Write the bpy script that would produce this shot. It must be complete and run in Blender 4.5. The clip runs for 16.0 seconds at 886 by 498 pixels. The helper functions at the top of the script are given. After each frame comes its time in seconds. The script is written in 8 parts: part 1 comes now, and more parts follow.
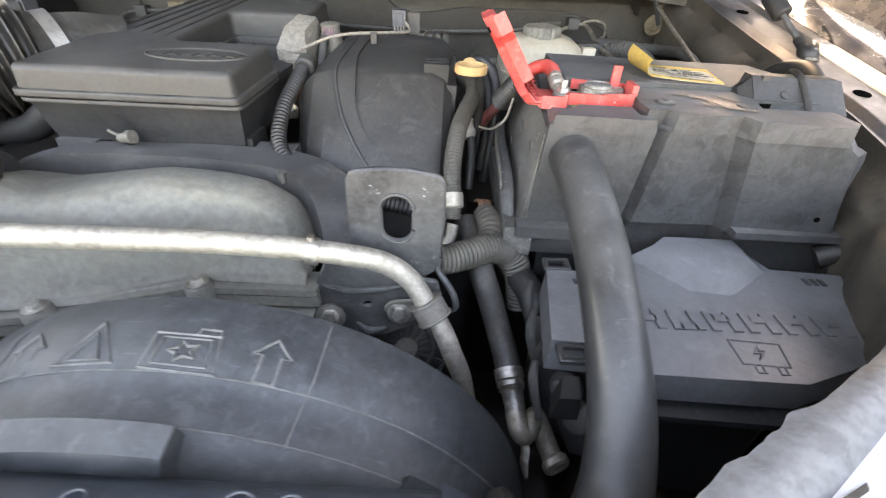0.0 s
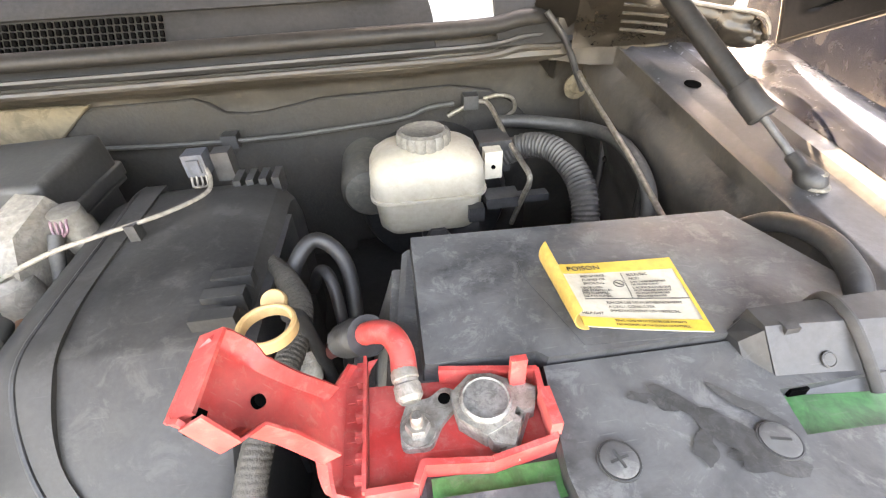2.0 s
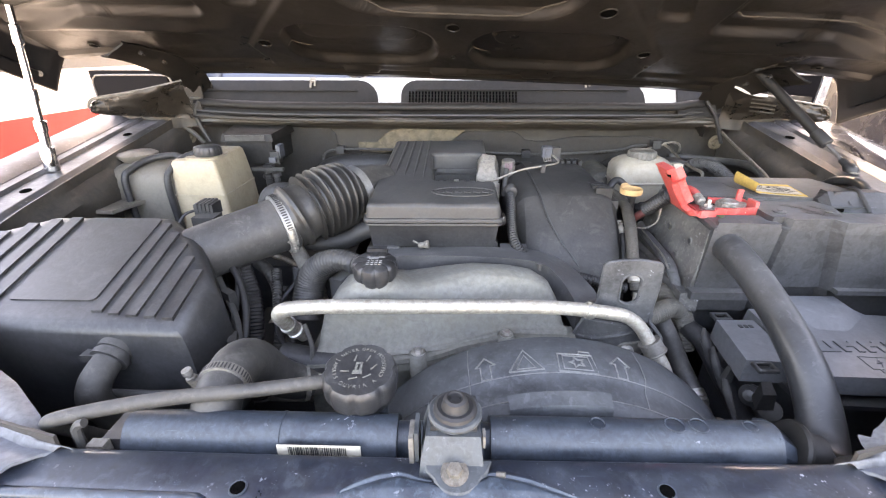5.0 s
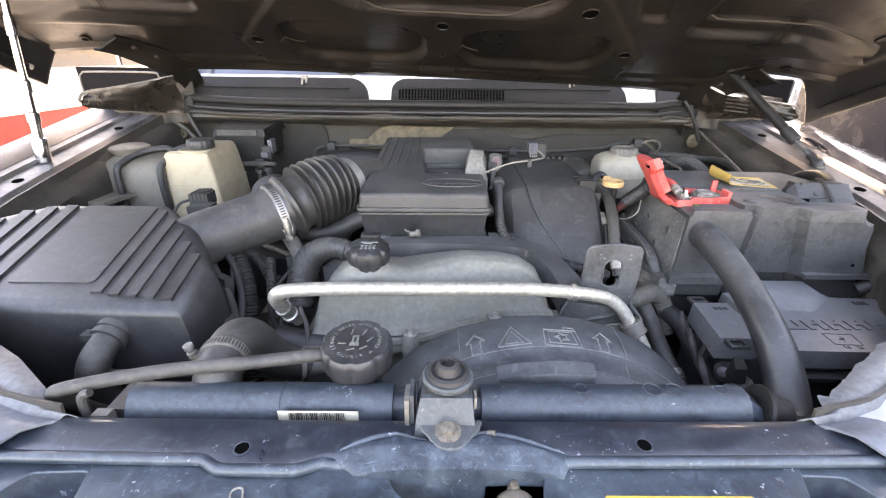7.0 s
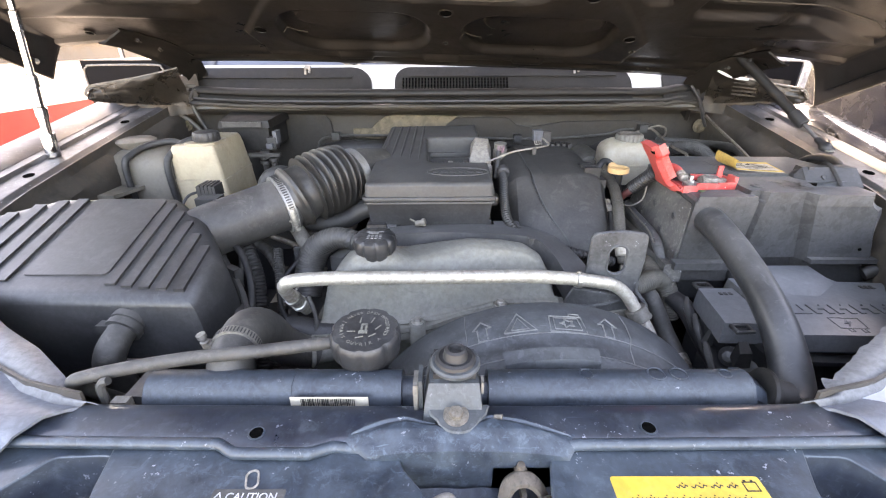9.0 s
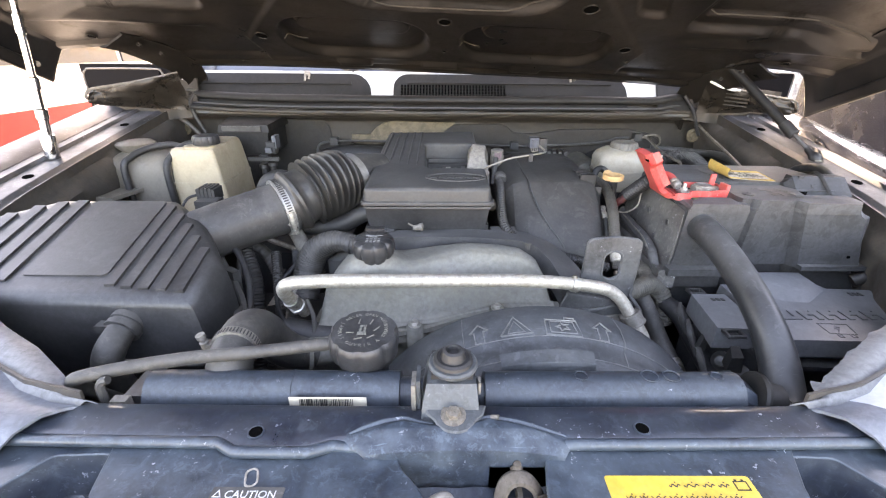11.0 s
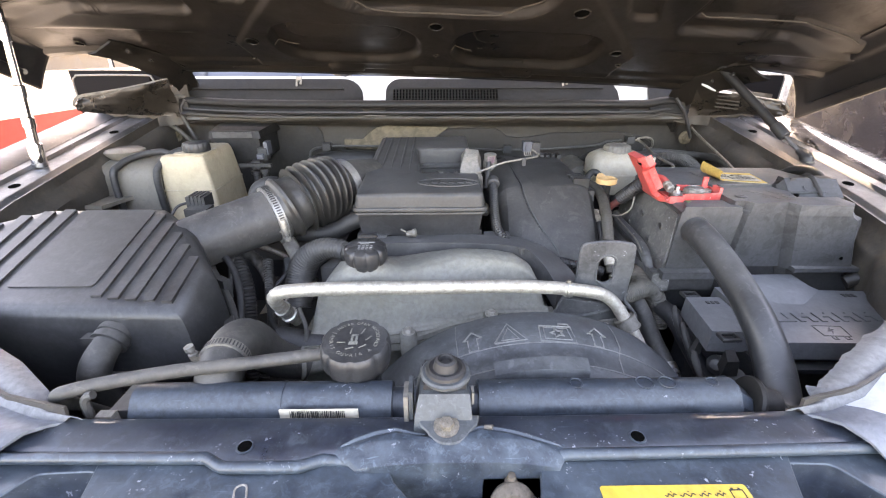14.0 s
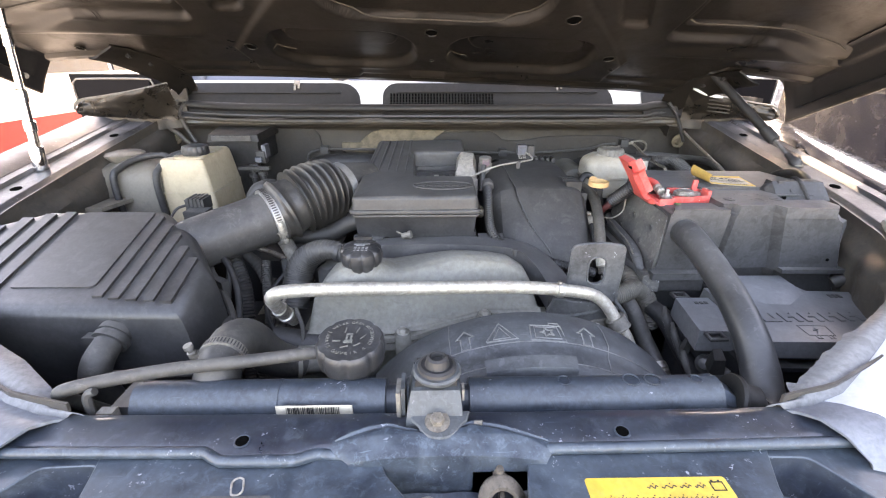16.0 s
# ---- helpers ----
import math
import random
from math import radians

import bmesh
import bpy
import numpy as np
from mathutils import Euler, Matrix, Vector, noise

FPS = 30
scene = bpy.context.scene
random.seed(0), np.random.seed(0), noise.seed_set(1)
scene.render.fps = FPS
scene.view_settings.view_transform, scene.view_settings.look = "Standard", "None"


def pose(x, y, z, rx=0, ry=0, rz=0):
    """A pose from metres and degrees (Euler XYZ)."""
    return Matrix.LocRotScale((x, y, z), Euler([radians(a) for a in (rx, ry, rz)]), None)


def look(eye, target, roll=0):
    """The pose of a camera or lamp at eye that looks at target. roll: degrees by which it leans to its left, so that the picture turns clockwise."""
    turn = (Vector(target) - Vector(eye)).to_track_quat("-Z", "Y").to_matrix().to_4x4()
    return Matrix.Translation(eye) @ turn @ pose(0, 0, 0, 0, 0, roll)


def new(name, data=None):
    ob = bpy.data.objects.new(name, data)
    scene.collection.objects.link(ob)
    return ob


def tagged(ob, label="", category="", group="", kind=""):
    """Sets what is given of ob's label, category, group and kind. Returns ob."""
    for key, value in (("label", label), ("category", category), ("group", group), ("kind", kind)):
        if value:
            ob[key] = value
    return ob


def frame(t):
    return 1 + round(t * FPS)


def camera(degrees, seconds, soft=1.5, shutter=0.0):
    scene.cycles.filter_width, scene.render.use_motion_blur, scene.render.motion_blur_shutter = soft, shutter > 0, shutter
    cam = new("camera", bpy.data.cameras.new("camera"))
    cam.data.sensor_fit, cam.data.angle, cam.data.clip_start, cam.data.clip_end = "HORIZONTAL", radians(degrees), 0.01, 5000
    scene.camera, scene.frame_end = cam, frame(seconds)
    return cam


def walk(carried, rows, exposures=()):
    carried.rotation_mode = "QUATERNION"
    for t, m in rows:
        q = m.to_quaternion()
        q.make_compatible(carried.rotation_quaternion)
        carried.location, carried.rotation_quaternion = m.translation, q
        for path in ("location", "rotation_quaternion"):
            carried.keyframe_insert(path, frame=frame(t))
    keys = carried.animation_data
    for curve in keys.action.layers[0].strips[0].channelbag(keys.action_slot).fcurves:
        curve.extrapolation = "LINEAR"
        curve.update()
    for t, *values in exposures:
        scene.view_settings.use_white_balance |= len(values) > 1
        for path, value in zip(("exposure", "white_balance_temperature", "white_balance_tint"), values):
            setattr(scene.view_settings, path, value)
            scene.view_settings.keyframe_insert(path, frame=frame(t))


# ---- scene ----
CAM_ROWS = [
    (0.0, (0.3145, -0.0280, 1.2378), (0.3227, 0.7867, 0.6579), 3.14),
    (0.5, (0.3890, 0.0142, 1.2273), (0.3512, 0.8191, 0.6351), 3.88),
    (1.0, (0.4193, 0.1181, 1.2620), (0.3913, 0.9062, 0.6472), -0.17),
    (1.5, (0.4379, 0.2704, 1.3157), (0.4839, 1.0687, 0.7151), -2.59),
    (2.0, (0.4437, 0.3201, 1.3289), (0.5295, 1.1150, 0.7284), -2.91),
    (2.5, (0.4029, 0.3088, 1.3523), (0.4875, 1.1054, 0.7538), -3.73),
    (3.0, (0.2706, 0.2550, 1.3679), (0.2643, 1.0550, 0.7681), -5.46),
    (3.5, (0.1257, 0.1435, 1.3786), (0.0378, 0.9488, 0.7923), -2.81),
    (4.0, (0.0520, -0.0289, 1.3776), (-0.0400, 0.8129, 0.8458), -1.65),
    (4.2, (0.0204, -0.1086, 1.3778), (-0.0720, 0.7507, 0.8749), -1.78),
    (4.6, (0.0073, -0.2125, 1.3681), (-0.0442, 0.6776, 0.9145), -0.81),
    (5.0, (0.0035, -0.2560, 1.3582), (-0.0198, 0.6501, 0.9346), -0.02),
    (5.6, (0.0024, -0.2803, 1.3495), (-0.0041, 0.6341, 0.9438), 0.67),
    (6.3, (0.0017, -0.2899, 1.3433), (0.0017, 0.6272, 0.9446), 0.97),
    (6.5, (-0.0002, -0.2895, 1.3408), (0.0043, 0.6260, 0.9386), 0.87),
    (7.0, (-0.0017, -0.2926, 1.3424), (0.0048, 0.6180, 0.9291), 0.69),
    (7.5, (-0.0045, -0.2949, 1.3431), (-0.0013, 0.6129, 0.9239), 0.43),
    (8.0, (-0.0027, -0.2902, 1.3422), (-0.0028, 0.6131, 0.9132), -0.02),
    (8.5, (-0.0029, -0.2900, 1.3406), (-0.0085, 0.6096, 0.9038), -0.47),
    (9.0, (-0.0028, -0.2980, 1.3443), (-0.0081, 0.6017, 0.9079), -0.29),
    (10.2, (-0.0044, -0.3039, 1.3444), (-0.0047, 0.5996, 0.9158), 0.12),
    (11.5, (-0.0062, -0.3086, 1.3444), (0.0000, 0.5989, 0.9243), 0.57),
    (12.0, (-0.0046, -0.3045, 1.3434), (0.0047, 0.6034, 0.9243), 0.26),
    (12.5, (-0.0015, -0.3037, 1.3453), (0.0099, 0.6045, 0.9270), 0.11),
    (13.0, (-0.0018, -0.3032, 1.3479), (0.0102, 0.6059, 0.9316), 0.12),
    (13.5, (-0.0039, -0.3009, 1.3488), (0.0094, 0.6082, 0.9326), 0.11),
    (14.0, (-0.0011, -0.3003, 1.3467), (0.0132, 0.6088, 0.9305), 0.07),
    (14.5, (0.0034, -0.3040, 1.3482), (0.0181, 0.6053, 0.9323), -0.12),
    (15.0, (0.0038, -0.3079, 1.3473), (0.0181, 0.6019, 0.9324), -0.25),
    (15.5, (0.0048, -0.3106, 1.3509), (0.0200, 0.5997, 0.9373), -0.08),
    (16.0, (0.0063, -0.3141, 1.3516), (0.0233, 0.5972, 0.9403), 0.14),
]
cam = camera(92.21, 16.0, soft=1.15, shutter=0.4)
EXPOSURES = [(0.0, 4.62, 10250.0, 20.0), (0.5, 5.02, 10500.0, 21.0), (1.0, 5.2, 10700.0, 23.0), (2.0, 5.33, 10800.0, 22.0), (2.5, 5.48, 10700.0, 24.0), (3.0, 5.6, 10600.0, 26.0), (3.5, 5.78, 10300.0, 30.0), (4.2, 5.35, 9900.0, 29.0), (5.4, 4.56, 9100.0, 24.0), (16.0, 4.54, 9100.0, 24.0)]
walk(cam, [(t, look(eye, target, roll)) for t, eye, target, roll in CAM_ROWS], EXPOSURES)

# ---------- world and sun ----------
SUN_ELEV, SUN_TURN = 30.0, 3.5
world = bpy.data.worlds.new("world")
scene.world = world
world.use_nodes = True
wn = world.node_tree.nodes
sky = wn.new("ShaderNodeTexSky")
sky.sky_type = "NISHITA"
sky.sun_disc = False
sky.sun_elevation = radians(SUN_ELEV)
sky.sun_rotation = radians(SUN_TURN)
sky.dust_density = 3.0
wn["Background"].inputs["Strength"].default_value = 0.13
world.node_tree.links.new(sky.outputs["Color"], wn["Background"].inputs["Color"])
sun_data = bpy.data.lights.new("sun", "SUN")
sun_data.energy = 4.0
sun_data.angle = radians(0.6)
sun_data.color = (1.0, 0.95, 0.87)
sun = new("sun", sun_data)
sun.matrix_world = look((2, 12, 18), (2 - math.sin(radians(SUN_TURN)) * 1.0, 12 - math.cos(radians(SUN_TURN)), 18 - math.tan(radians(SUN_ELEV))))

# ---------- materials ----------
def mat(name, color, rough=0.5, metal=0.0, vary=0.25, dust=0.0, dust_color=(0.24, 0.225, 0.205), dust_scale=9.0, grain=160.0, bump=0.15, coat=0.0, speck=0.0, sss=0.0, trans=0.0, upward=0.0, grime=0.55, spec=0.5, scratches=0.6):
    m = bpy.data.materials.new(name)
    m.use_nodes = True
    nt = m.node_tree
    n, k = nt.nodes, nt.links
    b = n["Principled BSDF"]
    tc = n.new("ShaderNodeTexCoord")

    def noise_tex(scale, detail, rgh=0.6, dist=0.0):
        t = n.new("ShaderNodeTexNoise")
        t.inputs["Scale"].default_value, t.inputs["Detail"].default_value = scale, detail
        t.inputs["Roughness"].default_value, t.inputs["Distortion"].default_value = rgh, dist
        k.new(tc.outputs["Object"], t.inputs["Vector"])
        return t

    def ramp(src, lo, hi, a=0.0, z=1.0):
        r = n.new("ShaderNodeMapRange")
        r.inputs["From Min"].default_value, r.inputs["From Max"].default_value = lo, hi
        r.inputs["To Min"].default_value, r.inputs["To Max"].default_value = a, z
        k.new(src, r.inputs["Value"])
        return r.outputs["Result"]

    def mixc(fac, a, c):
        x = n.new("ShaderNodeMix")
        x.data_type = "RGBA"
        k.new(fac, x.inputs["Factor"])
        for sock, v in ((x.inputs["A"], a), (x.inputs["B"], c)):
            if isinstance(v, tuple):
                sock.default_value = (*v, 1)
            else:
                k.new(v, sock)
        return x.outputs["Result"]

    fine, big = noise_tex(grain, 4), noise_tex(dust_scale, 7, 0.68, 0.6)
    dark = tuple(c * (1 - vary) for c in color)
    light = tuple(min(1, c * (1 + vary)) for c in color)
    col = mixc(ramp(fine.outputs["Fac"], 0.36, 0.64), dark, light)
    if grime:
        worn = noise_tex(dust_scale * 2.3, 8, 0.72, 0.9)
        col = mixc(ramp(worn.outputs["Fac"], 0.49, 0.41, 0.0, grime), col, tuple(c * 0.35 for c in color))
    rough_out = ramp(big.outputs["Fac"], 0.3, 0.7, max(0.02, rough - 0.08), min(1, rough + 0.1))
    if dust:
        fac = ramp(big.outputs["Fac"], 0.36, 0.70, dust * 0.12, dust * 0.85)
        smear = ramp(noise_tex(dust_scale * 4.3, 8, 0.74, 0.5).outputs["Fac"], 0.53, 0.62, 0.0, dust * 0.5)
        mp = n.new("ShaderNodeMapping")
        mp.inputs["Scale"].default_value = (40, 520, 90)
        mp.inputs["Rotation"].default_value = (0.3, 0.2, 0.7)
        k.new(tc.outputs["Object"], mp.inputs["Vector"])
        st = n.new("ShaderNodeTexNoise")
        st.inputs["Scale"].default_value, st.inputs["Detail"].default_value = 1.0, 2.0
        k.new(mp.outputs["Vector"], st.inputs["Vector"])
        scratch = ramp(st.outputs["Fac"], 0.68, 0.76, 0.0, min(0.5, dust * scratches))
        for extra in (smear, scratch):
            ad = n.new("ShaderNodeMath")
            ad.operation = "ADD"
            ad.use_clamp = True
            k.new(fac, ad.inputs[0])
            k.new(extra, ad.inputs[1])
            fac = ad.outputs[0]
        if upward:
            geo = n.new("ShaderNodeNewGeometry")
            sep = n.new("ShaderNodeSeparateXYZ")
            k.new(geo.outputs["Normal"], sep.inputs["Vector"])
            up = ramp(sep.outputs["Z"], 0.2, 0.95, 1 - upward, 1.0)
            mul = n.new("ShaderNodeMath")
            mul.operation = "MULTIPLY"
            k.new(fac, mul.inputs[0])
            k.new(up, mul.inputs[1])
            fac = mul.outputs[0]
        col = mixc(fac, col, dust_color)
        more = n.new("ShaderNodeMath")
        more.operation = "ADD"
        more.use_clamp = True
        k.new(rough_out, more.inputs[0])
        sc = n.new("ShaderNodeMath")
        sc.operation = "MULTIPLY"
        k.new(fac, sc.inputs[0])
        sc.inputs[1].default_value = 0.5
        k.new(sc.outputs[0], more.inputs[1])
        rough_out = more.outputs[0]
    if speck:
        sp = noise_tex(130, 3, 0.75, 0.2)
        area = ramp(noise_tex(14, 3).outputs["Fac"], 0.5, 0.72)
        hit = ramp(sp.outputs["Fac"], 0.635, 0.67)
        mul = n.new("ShaderNodeMath")
        mul.operation = "MULTIPLY"
        k.new(area, mul.inputs[0])
        k.new(hit, mul.inputs[1])
        sm = n.new("ShaderNodeMath")
        sm.operation = "MULTIPLY"
        k.new(mul.outputs[0], sm.inputs[0])
        sm.inputs[1].default_value = speck
        col = mixc(sm.outputs[0], col, (0.5, 0.52, 0.55))
    b.inputs["Specular IOR Level"].default_value = spec
    k.new(col, b.inputs["Base Color"])
    k.new(rough_out, b.inputs["Roughness"])
    b.inputs["Metallic"].default_value = metal
    b.inputs["Coat Weight"].default_value = coat
    b.inputs["Coat Roughness"].default_value = 0.06
    if sss:
        b.inputs["Subsurface Weight"].default_value = sss
        b.inputs["Subsurface Radius"].default_value = (0.02, 0.016, 0.01)
    b.inputs["Transmission Weight"].default_value = trans
    if bump:
        bm_ = n.new("ShaderNodeBump")
        bm_.inputs["Strength"].default_value = bump
        bm_.inputs["Distance"].default_value = 0.0015
        add = n.new("ShaderNodeMath")
        add.operation = "ADD"
        k.new(fine.outputs["Fac"], add.inputs[0])
        k.new(big.outputs["Fac"], add.inputs[1])
        k.new(add.outputs[0], bm_.inputs["Height"])
        k.new(bm_.outputs["Normal"], b.inputs["Normal"])
    return m


PLASTIC = mat("black_plastic", (0.019, 0.0195, 0.021), 0.42, dust=0.22, upward=0.5, dust_color=(0.18, 0.175, 0.165))
PLASTIC_GREY = mat("dusty_dark_plastic", (0.032, 0.0317, 0.031), 0.46, vary=0.14, dust=0.34, spec=0.40, upward=0.7, dust_scale=7, grain=220, bump=0.1, dust_color=(0.205, 0.194, 0.177), grime=0.3, scratches=0.45)
SHIELD_GREY = mat("dusty_shield_plastic", (0.038, 0.038, 0.039), 0.48, vary=0.12, dust=0.62, spec=0.42, dust_scale=8, upward=0.6, dust_color=(0.165, 0.162, 0.157), grime=0.25, scratches=0.3)
MANIFOLD = mat("dull_manifold_plastic", (0.022, 0.0218, 0.0214), 0.5, vary=0.14, dust=0.26, spec=0.34, upward=0.75, dust_scale=9, grain=220, bump=0.1, dust_color=(0.19, 0.18, 0.165), grime=0.35, scratches=0.4)
CONDUIT = mat("tan_dusty_conduit", (0.045, 0.042, 0.036), 0.55, dust=0.6, upward=0.3, dust_color=(0.19, 0.172, 0.138), dust_scale=22)
PLASTIC_BLUE = mat("dusty_tank_plastic", (0.0155, 0.022, 0.031), 0.36, dust=0.22, speck=1.0, dust_color=(0.132, 0.162, 0.185), dust_scale=20)
SHROUD = mat("fan_shroud_plastic", (0.023, 0.0265, 0.0305), 0.46, dust=0.34, upward=0.3, dust_color=(0.178, 0.19, 0.192), dust_scale=16)
COVER = mat("battery_cover_sheet", (0.039, 0.0405, 0.0425), 0.42, vary=0.16, dust=0.66, spec=0.42, dust_scale=12, upward=0.86, dust_color=(0.20, 0.197, 0.19), grime=0.6, scratches=0.35)
FUSE_LID = mat("fuse_lid_plastic", (0.100, 0.103, 0.107), 0.34, vary=0.1, dust=0.5, dust_scale=8, upward=0.9, dust_color=(0.225, 0.23, 0.238), grime=0.3, scratches=0.35)
RUBBER = mat("black_rubber", (0.014, 0.014, 0.0148), 0.52, dust=0.17, upward=0.4, dust_color=(0.15, 0.142, 0.13))
RUBBER_GREY = mat("dusty_rubber", (0.022, 0.0215, 0.021), 0.5, dust=0.42, upward=0.5, dust_color=(0.185, 0.172, 0.15), dust_scale=16)
HOSE_RUBBER = mat("smooth_hose_rubber", (0.023, 0.024, 0.0255), 0.37, vary=0.1, dust=0.42, upward=0.7, dust_color=(0.175, 0.174, 0.171), dust_scale=9, grime=0.3)
BELLOWS = mat("worn_bellows_rubber", (0.016, 0.0158, 0.0155), 0.38, dust=0.3, upward=0.4, dust_color=(0.15, 0.14, 0.125), dust_scale=22, grime=0.5)
PIPE_BLACK = mat("intake_pipe_plastic", (0.026, 0.026, 0.027), 0.5, vary=0.14, spec=0.38, dust=0.48, upward=0.6, dust_color=(0.19, 0.182, 0.17), dust_scale=10, grime=0.4)
PAINT = mat("black_paint", (0.006, 0.007, 0.012), 0.22, vary=0.1, dust=0.12, coat=1.0, bump=0.02, dust_color=(0.2, 0.21, 0.23))
PAINT_DUSTY = mat("dusty_dark_blue_paint", (0.007, 0.010, 0.019), 0.32, dust=0.36, coat=0.35, bump=0.05, speck=0.9, dust_color=(0.112, 0.137, 0.155), dust_scale=16)
BAY_PAINT = mat("dusty_bay_paint", (0.016, 0.0145, 0.013), 0.42, dust=0.7, dust_color=(0.070, 0.058, 0.044), dust_scale=8, coat=0.15, grime=0.85)
INSULATION = mat("firewall_insulation", (0.016, 0.0145, 0.013), 0.75, dust=0.5, dust_color=(0.056, 0.047, 0.037), grain=240, bump=0.5, dust_scale=14)
HOOD_UNDER = mat("hood_underside_paint", (0.0042, 0.0038, 0.0034), 0.30, dust=0.50, dust_color=(0.027, 0.0212, 0.0158), dust_scale=6, coat=0.0, bump=0.16, spec=0.35)
FLANGE = mat("dark_flange_paint", (0.0045, 0.0045, 0.005), 0.34, dust=0.25, dust_color=(0.030, 0.027, 0.024), dust_scale=9, bump=0.1, spec=0.3)
# lighter brown for highlights drawn along the pressed rims
HOOD_HIGHLIGHT = mat("hood_rim_highlight", (0.030, 0.0255, 0.020), 0.42, dust=0.5, dust_color=(0.055, 0.046, 0.036), dust_scale=20, bump=0.1, spec=0.25)
FOAM = mat("beige_foam", (0.118, 0.093, 0.060), 0.8, dust=0.55, dust_color=(0.10, 0.082, 0.058), bump=0.08, grain=50, dust_scale=14)
ALU_CAST = mat("cast_aluminium", (0.150, 0.149, 0.134), 0.62, metal=0.05, spec=0.32, vary=0.14, dust=0.6, dust_color=(0.175, 0.163, 0.132), grain=140, bump=0.22, dust_scale=16, grime=0.28)
ALU_PIPE = mat("aluminium_pipe", (0.47, 0.44, 0.385), 0.5, metal=0.75, dust=0.5, dust_color=(0.36, 0.32, 0.26), bump=0.12, vary=0.15, dust_scale=26, grime=0.4)
STEEL = mat("zinc_steel", (0.5, 0.48, 0.44), 0.38, metal=0.9, dust=0.3, bump=0.05)
CHROME = mat("chrome", (0.75, 0.75, 0.76), 0.14, metal=1.0, bump=0.0, vary=0.05, grime=0.12)
BRACKET = mat("painted_bracket_steel", (0.042, 0.043, 0.045), 0.42, metal=0.2, dust=0.42, speck=1.0, dust_scale=22, dust_color=(0.18, 0.18, 0.175))
LATCH = mat("scuffed_latch_steel", (0.030, 0.034, 0.037), 0.45, metal=0.2, dust=0.6, speck=1.0, dust_scale=26, dust_color=(0.135, 0.148, 0.152), grime=0.7)
RUST = mat("worn_brown_steel", (0.085, 0.070, 0.055), 0.55, metal=0.3, dust=0.6, dust_color=(0.14, 0.118, 0.095), dust_scale=60, bump=0.35, grime=0.7)
LEAD = mat("dull_lead", (0.34, 0.32, 0.29), 0.45, metal=0.5, dust=0.55, dust_scale=70, bump=0.22, dust_color=(0.24, 0.215, 0.175))
POST = mat("scraped_lead_post", (0.30, 0.29, 0.27), 0.4, metal=0.5, dust=0.5, dust_scale=90, bump=0.2, dust_color=(0.16, 0.15, 0.135))
WHITE_TANK = mat("translucent_white_plastic", (0.37, 0.328, 0.262), 0.42, dust=0.5, dust_color=(0.24, 0.205, 0.16), sss=0.2, vary=0.06, grime=0.12)
CREAM_TANK = mat("aged_cream_plastic", (0.36, 0.298, 0.205), 0.38, dust=0.45, dust_color=(0.24, 0.198, 0.14), sss=0.2, vary=0.06, grime=0.15)
GREY_TANK = mat("dusty_grey_tank", (0.118, 0.106, 0.088), 0.48, dust=0.5, dust_color=(0.155, 0.137, 0.11), vary=0.08, grime=0.3)
PALE_PLASTIC = mat("pale_grey_plastic", (0.31, 0.285, 0.25), 0.5, dust=0.5, dust_color=(0.17, 0.15, 0.125), dust_scale=30)
RED = mat("red_plastic", (0.50, 0.030, 0.028), 0.40, dust=0.50, dust_color=(0.52, 0.22, 0.19), dust_scale=26, vary=0.08, grime=0.12)
DARK_RED = mat("dusty_dark_red_sleeve", (0.13, 0.018, 0.018), 0.5, dust=0.5, dust_color=(0.12, 0.08, 0.07), dust_scale=40)
PINK = mat("pink_wire", (0.16, 0.065, 0.095), 0.5, dust=0.4, dust_scale=80)
BLUE = mat("blue_plastic", (0.030, 0.040, 0.060), 0.45, dust=0.4)
ORANGE = mat("orange_cream_plastic", (0.50, 0.30, 0.13), 0.42, dust=0.35, dust_color=(0.36, 0.25, 0.14), vary=0.08, grime=0.15)
YELLOW = mat("yellow_label", (0.60, 0.385, 0.05), 0.45, vary=0.08, dust=0.3, dust_color=(0.44, 0.33, 0.15), grime=0.2)
OCHRE = mat("ochre_label_back", (0.47, 0.30, 0.075), 0.55, vary=0.12, dust=0.4, dust_color=(0.36, 0.26, 0.13), grime=0.3)
WHITE_LABEL = mat("white_label", (0.50, 0.455, 0.37), 0.5, vary=0.05, dust=0.3, dust_color=(0.36, 0.31, 0.22), grime=0.2)
INK = mat("black_print", (0.02, 0.02, 0.02), 0.5, bump=0, grime=0.12)
PRINT_GREY = mat("grey_print", (0.21, 0.21, 0.20), 0.6, bump=0, dust=0.4, dust_scale=60, dust_color=(0.1, 0.1, 0.1))
WHITE_PRINT = mat("white_print", (0.62, 0.62, 0.60), 0.6, bump=0)
GREEN = mat("green_battery_plastic", (0.018, 0.17, 0.045), 0.4, dust=0.3)
COPPER = mat("brown_copper", (0.28, 0.13, 0.07), 0.5, metal=0.3, dust=0.3)
CREAM_WIRE = mat("cream_wire", (0.21, 0.185, 0.155), 0.55, dust=0.4, dust_scale=60)
DARK_HOLE = mat("dark_gap", (0.003, 0.003, 0.003), 0.9, bump=0, grime=0, spec=0.0)
TYRE = mat("tyre_rubber", (0.02, 0.02, 0.02), 0.7)
WHITE_PAINT = mat("white_car_paint", (0.31, 0.285, 0.28), 0.3, coat=0.4, bump=0, vary=0.03, grime=0)
RED_PAINT = mat("red_car_paint", (0.16, 0.0022, 0.0035), 0.5, bump=0, vary=0.05, grime=0, spec=0.12)
NAVY_PAINT = mat("dark_car_paint", (0.005, 0.007, 0.014), 0.25, coat=0.35, bump=0, vary=0.05, grime=0.12)
